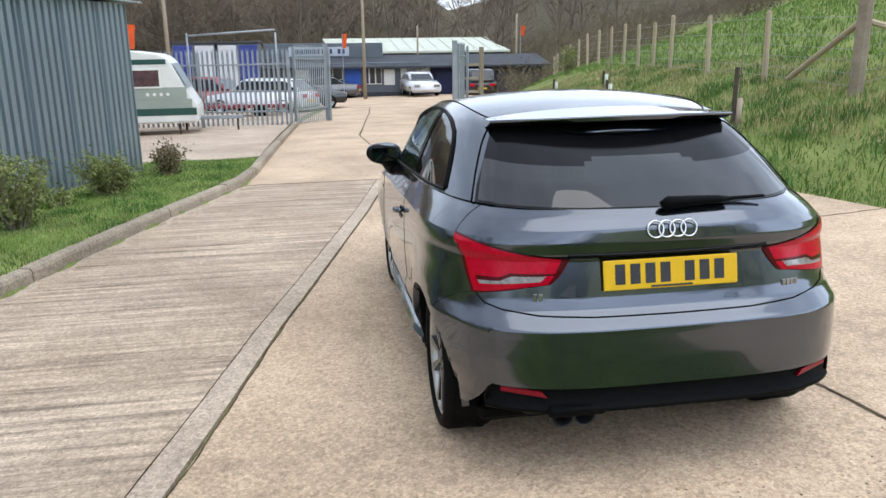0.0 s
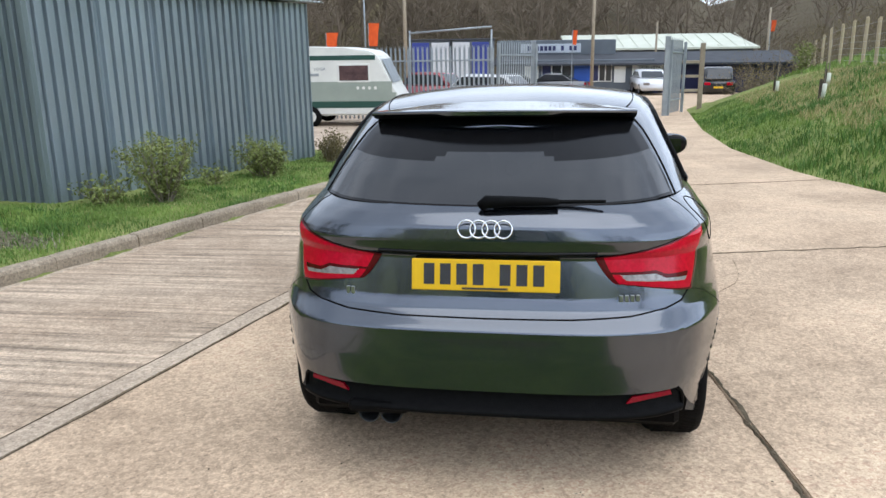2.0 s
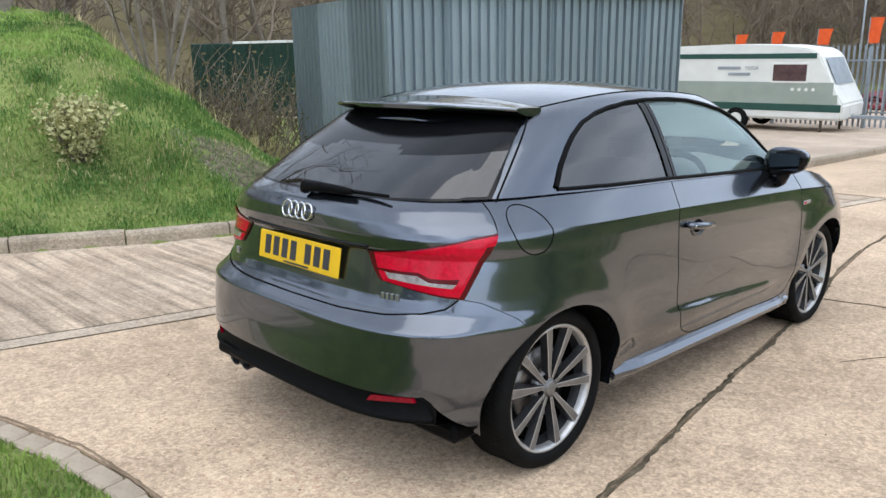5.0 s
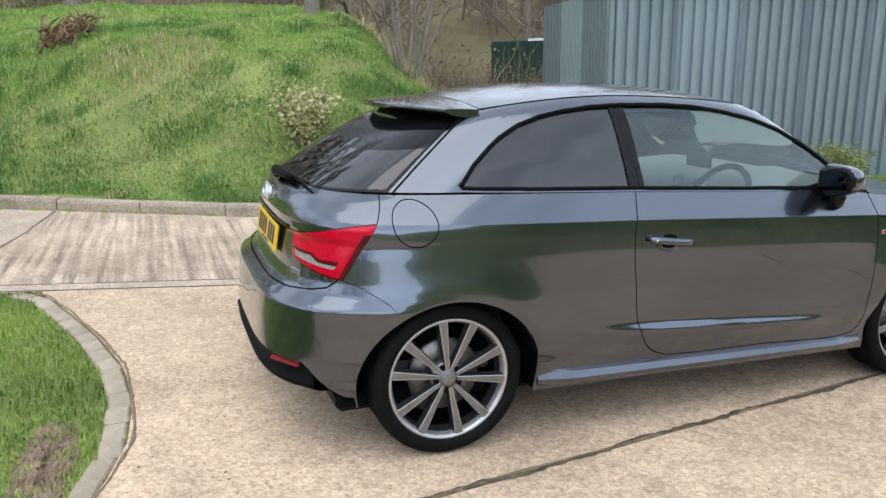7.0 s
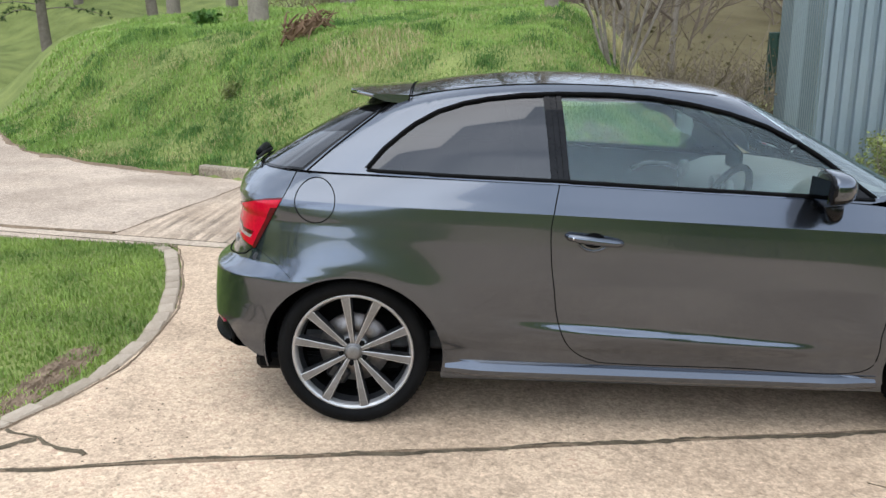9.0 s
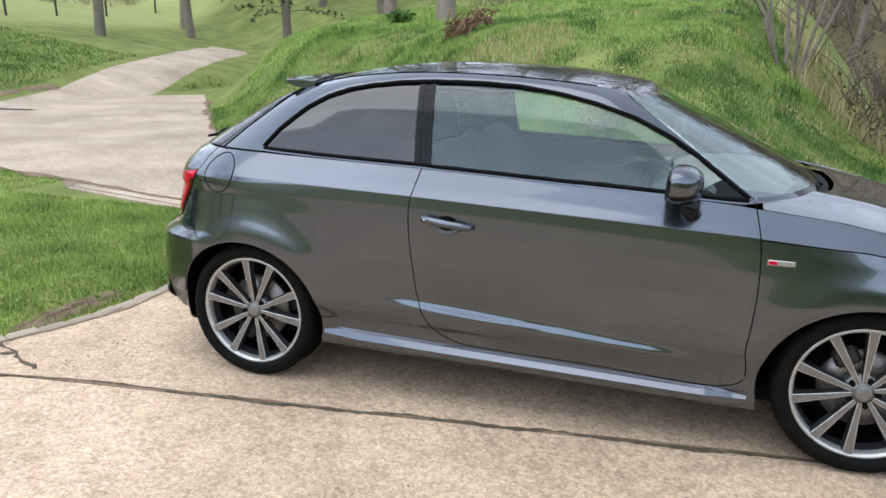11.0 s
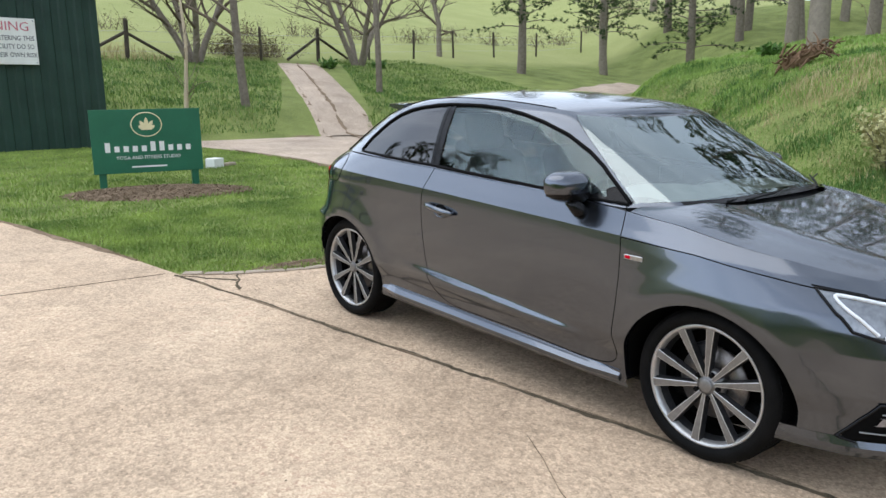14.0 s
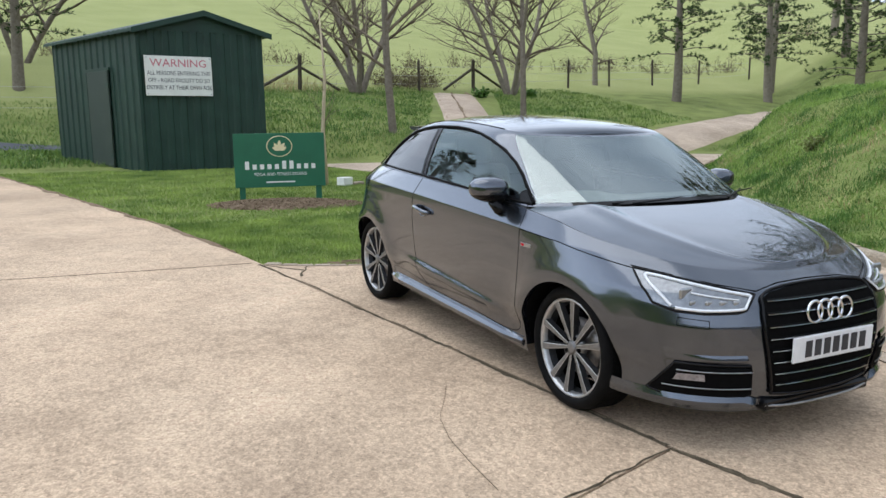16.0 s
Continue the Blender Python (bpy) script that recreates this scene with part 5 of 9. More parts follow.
    # door handle; the shade in its dished recess is drawn as a near-black bulge
    bm = bmesh.new()
    bmesh.ops.create_uvsphere(bm, u_segments=24, v_segments=12, radius=1.0, matrix=Matrix.Translation((sd * (low_side(0.925, 0.80) - 0.010), 0.925, 0.800)) @ Matrix.Diagonal((0.0150, 0.058, 0.040, 1)))
    dish = part("handle_recess", bm, M_SEAM, car, "", True)
    hx = low_side(0.92, 0.80)
    ribbon("handle_cup", [(sd * (hx + 0.002), 0.925 + 0.057 * math.cos(a), 0.799 + 0.037 * math.sin(a)) for a in np.linspace(math.radians(195), math.radians(345), 16)], M_PAINT, 0.0055, "", dish)
    bm = tube([(sd * (hx + o), y, z) for y, z, o in ((0.822, 0.818, 0.004), (0.832, 0.817, 0.020), (0.87, 0.813, 0.030), (0.93, 0.806, 0.034), (0.99, 0.799, 0.030), (1.022, 0.795, 0.020), (1.032, 0.794, 0.004))], [0.010, 0.014, 0.0155, 0.0155, 0.015, 0.013, 0.009], 10)
    part("door_handle", bm, M_PAINT, car, "", True)
    bm = bmesh.new()
    bmesh.ops.create_uvsphere(bm, u_segments=14, v_segments=8, radius=0.007, matrix=Matrix.Translation((sd * (hx + 0.031), 0.843, 0.815)))
    part("lock", bm, M_CHROME, car, "", True)
    # door mirror
    mir = new("door_mirror")
    mir.parent = car
    for top in (True, False):
        bm = bmesh.new()
        bmesh.ops.create_uvsphere(bm, u_segments=36, v_segments=24, radius=1.0)
        for v in bm.verts:
            x, y, z = v.co
            k = lambda q, e: math.copysign(abs(q) ** e, q)
            x, y, z = k(x, 0.72), k(y, 0.8), k(z, 0.75)
            wz = 0.070 * (1.0 - 0.18 * x)
            yy = 0.088 * y + 0.046 if y > 0 else 0.030 * y + 0.046
            v.co = (0.112 * x + 0.866, 1.715 + yy + 0.012 * (1 - x), 1.018 + wz * z + 0.010 * x)
        cut = 0.992
        geom = bm.verts[:] + bm.edges[:] + bm.faces[:]
        bmesh.ops.bisect_plane(bm, geom=geom, plane_co=(0, 1.76, cut), plane_no=(0, -0.06, 1) if top else (0, 0.06, -1), clear_inner=True, clear_outer=False)
        for f in bm.faces:
            f.material_index = 1 if f.calc_center_median().y < 1.752 else 0
        bm.transform(Matrix.Diagonal((sd, 1, 1, 1)))
        part("mirror_cap" if top else "mirror_housing", bm, [M_PAINT if top else M_GLOSSBLACK, M_GLOSSBLACK], mir, "painted upper shell" if top else "gloss black lower shell", True)
    part("mirror_glass", box((-0.074, -0.002, -0.040), (0.074, 0.002, 0.042), 0.0, Matrix.Translation((sd * 0.868, 1.739, 1.016)) @ pose(0, 0, 0, -3)), M_MIRROR, mir)
    part("mirror_stalk", tube([(sd * 0.790, 1.835, 0.898), (sd * 0.825, 1.825, 0.915), (sd * 0.850, 1.805, 0.965)], [0.036, 0.032, 0.036], 12), M_GLOSSBLACK, mir, "", True)
    # black sail at the foot of the windscreen pillar
    sa, sb, sc_ = (UPG[pane_cols[-1], 10], UPG[pane_cols[-1], 17], UPG[min(pane_cols, key=lambda i: abs(UPG[i, 10, 1] - 1.83)), 10])
    mesh_object("mirror_sail", [(sd * (p[0] + 0.005), p[1], p[2]) for p in (sa, sb, sc_)], [(0, 1, 2)], M_GLOSSBLACK, car)
    # wing badge
    part("wing_badge", box((-0.003, -0.045, -0.010), (0.003, 0.045, 0.010), 0.002, Matrix.Translation((sd * low_side(2.14, 0.768), 2.14, 0.768))), M_SATIN, car)
    part("wing_badge_red", box((-0.0045, -0.040, -0.007), (0.0045, -0.012, 0.007), 0.002, Matrix.Translation((sd * low_side(2.14, 0.768), 2.14, 0.768))), M_REDLENS, car)

# tail: lip over the plate, plate, emblem, script badges, wiper
lip = [(x, low_rear(x, 0.858) - 0.003, 0.858 + 0.004 * (abs(x) / 0.37) ** 2) for x in np.linspace(-0.385, 0.385, 30)]
ribbon("tailgate_lip", lip, M_GLOSSBLACK, 0.007)
plate = part("rear_plate", box((-0.26, -0.005, -0.0555), (0.26, 0.004, 0.0555), 0.003, Matrix.Translation((0, low_rear(0.26, 0.775) - 0.016, 0.783)) @ pose(0, 0, 0, -9)), M_YELLOW, car, "yellow rear registration plate")
x = -0.222
for k, wd in enumerate((0.050, 0.050, 0.050, 0.050, 0.0, 0.050, 0.050, 0.050)):
    if wd:
        b = part("plate_bar", box((x + 0.006, -0.0065, -0.034), (x + 0.044, -0.004, 0.040), 0, plate.matrix_basis), M_BLACKINK, plate)
        b.data.transform(Matrix.Translation((0, low_rear(0.26, 0.775) - 0.016, 0.783)) @ pose(0, 0, 0, -9))
        x += 0.058
    else:
        x += 0.036
b = part("plate_bar", box((-0.08, -0.0065, -0.050), (0.08, -0.004, -0.043), 0), M_BLACKINK, plate)
b.data.transform(Matrix.Translation((0, low_rear(0.26, 0.775) - 0.016, 0.783)) @ pose(0, 0, 0, -9))


def rings(y, z, r, gap, tilt, thick):
    em = new("emblem")
    em.parent = car
    em.matrix_basis = pose(0, y, z, tilt)
    for k in range(4):
        bm = tube([(gap * (k - 1.5) + r * math.cos(a), 0, r * math.sin(a)) for a in np.linspace(0, 2 * math.pi, 41)], thick, 8, False)
        part("ring", bm, M_CHROME, em, "", True)


rings(low_rear(0, 0.946) - 0.006, 0.946, 0.0305, 0.0425, -14, 0.0036)
for x0, n in ((-0.512, 2), (0.462, 4)):
    for k in range(n):
        xx = x0 + k * 0.019
        part("script_badge", box((xx, low_rear(xx, 0.705) - 0.006, 0.695), (xx + 0.013, low_rear(xx, 0.705) + 0.004, 0.717 if n == 4 else 0.722), 0.001), M_SATIN, car)
wiper = new("rear_wiper")
wiper.parent = car
part("wiper_arm", tube([(-0.015, -0.500, 1.018), (0.0, -0.508, 1.034), (0.09, -0.500, 1.036), (0.20, -0.492, 1.034), (0.25, -0.487, 1.033)], [0.022, 0.024, 0.019, 0.016, 0.011], 10), M_PLASTIC, wiper, "", True)
part("wiper_blade", tube([(0.02, -0.478, 1.028), (0.2, -0.472, 1.030), (0.41, -0.452, 1.031)], [0.008, 0.009, 0.006], 6), M_PLASTIC, wiper)

# roof spoiler: a thin tapered wing, swept in plan, with a black underside
V, F = [], []
XS = np.linspace(-0.545, 0.545, 61)
spoiler_top = lambda xx: 1.351 - 0.036 * (abs(xx) / 0.545) ** 2.2
for i, xx in enumerate(XS):
    t = abs(xx) / 0.545
    ye, yf = -0.090 + 0.150 * t ** 2.3, 0.205
    ze, zf = 1.327 - 0.012 * t ** 2, spoiler_top(xx)
    drop = 0.009 * (1 - smooth(0.20, 0.26, abs(xx)))
    prof = [(yf, zf - 0.010), (yf - 0.003, zf + 0.001), (yf - 0.5 * (yf - ye), 0.45 * zf + 0.55 * ze + 0.003), (yf - 0.8 * (yf - ye), 0.18 * zf + 0.82 * ze + 0.003), (ye + 0.004, ze + 0.002), (ye, ze - 0.003), (ye + 0.001, ze - 0.009 - drop), (ye + 0.010, ze - 0.013 - drop), (ye + 0.45 * (0.17 - ye), ze - 0.026 - 0.4 * drop), (0.17 + 0.02 * t, ze - 0.055 + 0.02 * t ** 3)]
    for y, z in prof:
        V.append((xx, y, z))
    if i:
        n = len(prof)
        b = n * i
        F += [(b + q, b - n + q, b - n + q + 1, b + q + 1) for q in range(n - 1)]
idx = [0 if k % 9 < 6 else 1 for k in range(len(F))]
F += [tuple(range(10)), tuple(range(len(V) - 10, len(V)))[::-1]]
idx += [0, 0]
mesh_object("roof_spoiler", V, F, [M_PAINT, M_PLASTIC], car, "roof spoiler with a black underside", False, idx)
ribbon("roof_gap", [(xx, 0.208, spoiler_top(xx) - 0.001) for xx in np.linspace(-0.54, 0.54, 30)], M_SEAM, 0.0025)
for sd in (1, -1):
    ribbon("roof_gap", [(sd * (p[0] * 0.985), p[1], p[2] + 0.0030) for p in UPG[:, -1] if 0.16 < p[1] < 1.44 and p[0] > 0.3], M_SEAM, 0.0022)

# rear valance, reflectors, fins, twin tailpipe
V, F = [], []
XS = np.linspace(-0.695, 0.695, 61)
for i, xx in enumerate(XS):
    e = smooth(0.60, 0.715, abs(xx))
    y = low_rear(xx, 0.40)
    prof = [(y + 0.020, 0.415), (y + 0.014, 0.396), (y + 0.022, 0.330), (y + 0.004, 0.322), (y - 0.002, 0.314), (y + 0.002, 0.304), (y + 0.03, 0.297 - 0.01 * e), (y + 0.16, 0.275), (y + 0.45, 0.24)]
    for yy, z in prof:
        V.append((xx, yy, z))
    if i:
        n = len(prof)
        b = n * i
        F += [(b + q, b - n + q, b - n + q + 1, b + q + 1) for q in range(n - 1)]
mesh_object("rear_valance", V, F, M_PLASTIC, car, "gloss black lower bumper insert", True)
for sd in (1, -1):
    xa, xb = 0.490, 0.648
    V = []
    for xx, zz in ((xa, 0.362), (xb, 0.376), (xb - 0.005, 0.393), (xa + 0.02, 0.386)):
        for o in (0.0, 0.014):
            V.append((sd * xx, low_rear(xx, 0.40) + 0.003 + o, zz))
    mesh_object("reflector", V, [(0, 2, 4, 6)[::-sd], (0, 1, 3, 2)[::sd], (2, 3, 5, 4)[::sd], (4, 5, 7, 6)[::sd], (6, 7, 1, 0)[::sd]], M_REFLECTOR, car, "red reflector")
    fin = []
    for xx, z, r in ((0.645, 0.402, 0.005), (0.668, 0.398, 0.007), (0.684, 0.375, 0.008), (0.692, 0.335, 0.008), (0.690, 0.300, 0.006)):
        fin.append((sd * xx, low_rear(xx, max(z, 0.36)) + 0.008, z, r))
    part("valance_fin", tube([f[:3] for f in fin], [f[3] for f in fin], 8), M_PLASTIC, car, "", True)
for xx in (-0.422, -0.340):
    bm = bmesh.new()
    add_lathe(bm, [(-0.36, 0.036), (-0.625, 0.040), (-0.640, 0.042), (-0.643, 0.040), (-0.640, 0.036), (-0.52, 0.034), (-0.45, 0.0)], 28, "y")
    bm.transform(Matrix.Translation((xx, 0.03, 0.272)))
    part("tailpipe", bm, M_RIMDARK, car, "", True)
part("tailpipe_shroud", box((-0.490, -0.655, 0.285), (-0.270, -0.42, 0.330), 0.016, None, 2), M_PLASTIC, car)
part("underbody", box((-0.70, -0.42, 0.185), (0.70, 3.0, 0.26), 0.02), M_PLASTIC, car)
part("rear_silencer", box((-0.55, -0.46, 0.20), (0.35, -0.22, 0.30), 0.05, None, 2), M_RIMDARK, car)
for yy in (0.0, WHEELBASE):
    for sd in (1, -1):
        bm = bmesh.new()
        ring = [bm.verts.new((sd * 0.56, yy + 0.40 * math.cos(a), HUB_Z + 0.40 * math.sin(a))) for a in np.linspace(-0.25, math.pi + 0.25, 30)]
        bm.faces.new(ring)
        part("arch_liner", bm, M_SEAM, car)
    part("axle_beam", tube([(-0.62, yy, HUB_Z - 0.04), (0.62, yy, HUB_Z - 0.04)], 0.04, 10), M_PLASTIC, car)


# ---- front ----
def front_patch(poly, out, n=10):
    """Points (x, z) set on the nose, pushed forward."""
    return [(x, low_front(x, z) + out, z) for x, z in poly]


def nose_panel(name, outline, out, mat, sd=0, label="", nx=24, nz=14, back=0.02):
    """A panel on the nose inside a closed outline, as a fan of fine strips so that it follows the curve."""
    xs = [p[0] for p in outline]
    zs = [p[1] for p in outline]
    z0, z1 = min(zs), max(zs)
    V, F = [], []
    for j in range(nz + 1):
        z = z0 + (z1 - z0) * (0.002 + 0.996 * j / nz)
        cr = []
        for (xa, za), (xb, zb) in zip(outline, outline[1:] + outline[:1]):
            if (za > z) != (zb > z):
                cr.append(xa + (xb - xa) * (z - za) / (zb - za))
        a, b = min(cr), max(cr)
        for i in range(nx + 1):
            xx = a + (b - a) * i / nx
            V.append((xx * (sd or 1), low_front(xx, z) + out, z))
    for j in range(nz):
        for i in range(nx):
            k = j * (nx + 1) + i
            F.append((k + 1, k, k + nx + 1, k + nx + 2) if (sd or 1) > 0 else (k, k + 1, k + nx + 2, k + nx + 1))
    return mesh_object(name, V, F, mat, car, label, True)


GR = GRILLE + [(-x, z) for x, z in GRILLE[::-1] if x > 0]
grille = nose_panel("grille", GR, 0.010, M_SEAM, 0, "black single-frame radiator grille", 40, 24)
ribbon("grille_surround", front_patch(soft(GR + [GR[0]], 6), 0.010), M_GLOSSBLACK, 0.0075, "", grille)
for k in range(8):
    z = 0.300 + k * 0.0515
    cr = max(lerp(z, [p[1] for p in GRILLE[::-1]], [p[0] for p in GRILLE[::-1]]) - 0.012, 0.05)
    V, F = [], []
    for i, xx in enumerate(np.linspace(-cr, cr, 25)):
        y = low_front(xx, z)
        V += [(xx, y + 0.008, z + 0.008), (xx, y + 0.020, z + 0.0030), (xx, y + 0.021, z - 0.0010), (xx, y + 0.008, z - 0.007)]
        if i:
            b = 4 * i
            F += [(b + q, b + q + 1, b - 3 + q, b - 4 + q) for q in range(3)]
    mesh_object("grille_slat", V, F, [M_PLASTIC, M_CHROME], grille, "", False, [1 if q % 3 == 1 else 0 for q in range(len(F))])
rings(low_front(0.1, 0.60) + 0.026, 0.604, 0.047, 0.066, 6, 0.0065)
fplate = part("front_plate", box((-0.26, -0.006, -0.0555), (0.26, 0.006, 0.0555), 0.003), M_WHITEPLATE, car, "white front plate")
PM = Matrix.Translation((0, low_front(0.2, 0.455) + 0.034, 0.457))
fplate.data.transform(PM)
for k in range(7):
    b = part("plate_bar", box((-0.205 + k * 0.059, 0.0065, -0.036), (-0.205 + k * 0.059 + 0.040, 0.009, 0.036), 0), M_BLACKINK, fplate)
    b.data.transform(PM)
for sd in (1, -1):
    fog = nose_panel("fog_intake", FOG, 0.012, M_SEAM, sd, "", 16, 10)
    ribbon("intake_surround", [(sd * a, b, c) for a, b, c in front_patch(fine(FOG + [FOG[0]], 8), 0.006)], M_GLOSSBLACK, 0.006, "", fog)
    for z, x0, x1 in ((0.292, 0.415, 0.71), (0.368, 0.425, 0.685)):
        ribbon("intake_blade", [(sd * xx, low_front(xx, z) + 0.016, z) for xx in np.linspace(x0, x1, 24)], M_SATIN, 0.0028, "", fog)
    V = [(sd * xx, low_front(xx, zz) + oo, zz) for xx, zz in ((0.600, 0.326), (0.690, 0.322), (0.684, 0.352), (0.606, 0.356)) for oo in (0.022, -0.01)]
    mesh_object("fog_light", V, [(0, 2, 4, 6)[::-sd], (0, 1, 3, 2)[::sd], (4, 5, 7, 6)[::sd], (6, 7, 1, 0)[::sd]], M_CLEARLENS, fog, "clear fog light")
    # headlamp: dark bowl, bright light guide, clear cover
    HL = [(0.362, 0.686), (0.435, 0.626), (0.47, 0.618), (0.60, 0.614), (0.69, 0.620), (0.742, 0.645), (0.750, 0.70), (0.735, 0.772), (0.66, 0.755), (0.50, 0.716)]
    lamp = nose_panel("headlight", HL, 0.003, M_LAMP, sd, "clear headlight with white light guides", 30, 14)
    ribbon("light_guide", [(sd * a, b, c) for a, b, c in front_patch(soft([(0.388, 0.682), (0.43, 0.645), (0.455, 0.633), (0.60, 0.628), (0.69, 0.634)], 5), 0.009)], M_GUIDE, 0.0065, "", lamp)
    ribbon("light_guide", [(sd * a, b, c) for a, b, c in front_patch(soft([(0.392, 0.684), (0.50, 0.704), (0.62, 0.732), (0.69, 0.750), (0.718, 0.748), (0.722, 0.70), (0.70, 0.642)], 5), 0.009)], M_GUIDE, 0.0075, "", lamp)
    ribbon("lamp_rim", [(sd * a, b, c) for a, b, c in front_patch(fine(HL + [HL[0]], 5), 0.003)], M_GLOSSBLACK, 0.006, "", lamp)
    ribbon("light_guide", [(sd * a, b, c) for a, b, c in front_patch(soft([(0.45, 0.668), (0.54, 0.680), (0.62, 0.694)], 5), 0.008)], M_GUIDE, 0.004, "", lamp)
    for q in range(4):
        xx = 0.46 + 0.055 * q
        part("reflector_cell", box((sd * xx - 0.020, low_front(xx, 0.655) - 0.01, 0.646), (sd * xx + 0.020, low_front(xx, 0.655) + 0.006, 0.666), 0.005), M_SATIN, lamp)
    part("lamp_projector", box((sd * 0.64 - 0.04, low_front(0.64, 0.69) - 0.01, 0.665), (sd * 0.64 + 0.03, low_front(0.64, 0.69) + 0.006, 0.715), 0.008), M_SATIN, lamp)
    # headlamp washer flap and the light catching ledge over the intake
    ribbon("washer_gap", [(sd * a, b, c) for a, b, c in front_patch(fine([(0.585, 0.585), (0.685, 0.595), (0.69, 0.562), (0.59, 0.552), (0.585, 0.585)], 6), 0.0006)], M_SEAM, 0.0016)
    # painted blade under the intake, a fold over it that catches the sky
    for nm, prof, x0, x1 in (("splitter", ((0.004, 0.262), (0.030, 0.232), (0.034, 0.212), (0.026, 0.196), (-0.03, 0.196)), 0.345, 0.795), ("bumper_fold", ((0.000, 0.440), (0.011, 0.420), (0.010, 0.412), (0.000, 0.406)), 0.44, 0.79)):
        V, F = [], []
        n = len(prof)
        for i, xx in enumerate(np.linspace(x0, x1, 36)):
            e = min(1.0, (xx - x0) / 0.06) if nm == "splitter" else smooth(x1, x1 - 0.25, xx)
            for o, z in prof:
                zz = (z - 0.03 * (1 - min(1.0, (xx - x0) / 0.10)) if nm == "splitter" and z > 0.22 else z)
                V.append((sd * xx, low_front(xx, max(z, 0.2)) + o * e, zz))
            if i:
                b0 = n * i
                F += [(b0 + q, b0 + q + 1, b0 - n + q + 1, b0 - n + q)[::-sd] for q in range(n - 1)]
        mesh_object(nm, V, F, M_PAINT, car, "", nm == "bumper_fold")
    ribbon("splitter_trim", [(sd * xx, low_front(xx, 0.2) + 0.030, 0.198 + 0.012 * (xx / 0.34) ** 4) for xx in np.linspace(0.0, 0.34, 12)], M_SATIN, 0.006)
    ribbon("bonnet_gap", [(sd * a, b, c) for a, b, c in front_patch([(0.0, 0.720), (0.2, 0.715), (0.345, 0.695), (0.5, 0.722), (0.66, 0.760), (0.735, 0.778)], 0.001)], M_SEAM, 0.003)
part("lower_grille", box((-0.345, 3.15, 0.180), (0.345, 3.258, 0.232), 0.01), M_GLOSSBLACK, car)
# cowl and front wipers
cowl_y = lambda xx: 2.35 - 0.22 * (abs(xx) / 0.8) ** 2.2
V, F = [], []
for i, xx in enumerate(np.linspace(-0.56, 0.56, 31)):
    y = cowl_y(xx)
    V += [(xx, y - 0.10, 0.995 - 0.05 * (xx / 0.76) ** 2), (xx, y - 0.03, 0.962 - 0.045 * (xx / 0.76) ** 2), (xx, y + 0.01, 0.955 - 0.045 * (xx / 0.76) ** 2)]
    if i:
        F += [(3 * i + q, 3 * i + q + 1, 3 * i - 2 + q, 3 * i - 3 + q) for q in range(2)]
mesh_object("cowl", V, F, M_PLASTIC, car, "", True)
for x0, x1 in ((0.30, -0.18), (-0.42, -0.70)):
    fw = new("front_wiper")
    fw.parent = car
    part("wiper_arm", tube([(x0, cowl_y(x0) - 0.02, 0.972), ((x0 + x1) / 2, cowl_y((x0 + x1) / 2) - 0.050, 0.984), (x1, cowl_y(x1) - 0.080, 0.996)], [0.009, 0.006, 0.004], 6), M_PLASTIC, fw)
    part("wiper_blade", tube([(x0 + 0.12, cowl_y(x0) - 0.04, 0.978), (x1 - 0.1, cowl_y(x1) - 0.085, 0.994)], 0.004, 5), M_PLASTIC, fw)

# ---- cabin ----
part("cabin_floor", box((-0.68, -0.30, 0.28), (0.68, 2.1, 0.36), 0.02), M_SEAT, car)
part("parcel_shelf", box((-0.62, -0.40, 0.93), (0.62, 0.12, 0.95), 0.01), M_SEAT, car)
for sd in (1, -1):
    V, F = [], []
    for i, y in enumerate(np.linspace(0.48, 2.02, 30)):
        for z in (0.34, 0.6, 0.85, belt(y) - 0.004):
            V.append((sd * (low_side(y, z) - (0.07 if z < 0.9 else 0.035)), y, z))
        if i:
            F += [(4 * i + q, 4 * i + q + 1, 4 * i - 3 + q, 4 * i - 4 + q) for q in range(3)]
    mesh_object("door_lining", V, F, M_SEAT, car, "", True)
    part("door_pull", tube([(sd * 0.765, 1.42, 0.86), (sd * 0.745, 1.50, 0.90), (sd * 0.745, 1.62, 0.895), (sd * 0.765, 1.68, 0.87)], 0.012, 8), M_SATIN, car, "", True)

    def seat(x, y, back_only=False):
        s_ = new("front_seat" if not back_only else "rear_seat")
        s_.parent = car
        s_.matrix_basis = pose(x, y, 0)
        part("cushion", box((-0.24, -0.26, 0.42), (0.24, 0.26, 0.56), 0.05, None, 3), M_SEAT, s_, "", True)
        part("backrest", box((-0.24, -0.07, 0.0), (0.24, 0.07, 0.60), 0.055, Matrix.Translation((0, -0.27, 0.50)) @ pose(0, 0, 0, 17), 3), M_SEAT, s_, "", True)
        if not back_only:
            part("headrest", box((-0.13, -0.05, 0.0), (0.13, 0.05, 0.20), 0.045, Matrix.Translation((0, -0.455, 1.085)) @ pose(0, 0, 0, 12), 3), M_SEAT, s_, "", True)

    seat(0.36 * sd, 1.20)
    seat(0.33 * sd, 0.42, True)
bm = bmesh.new()
prof = [(2.22, 0.955), (2.0, 0.975), (1.80, 0.955), (1.70, 0.90), (1.67, 0.82), (1.70, 0.70), (1.78, 0.6)]
rows_ = []
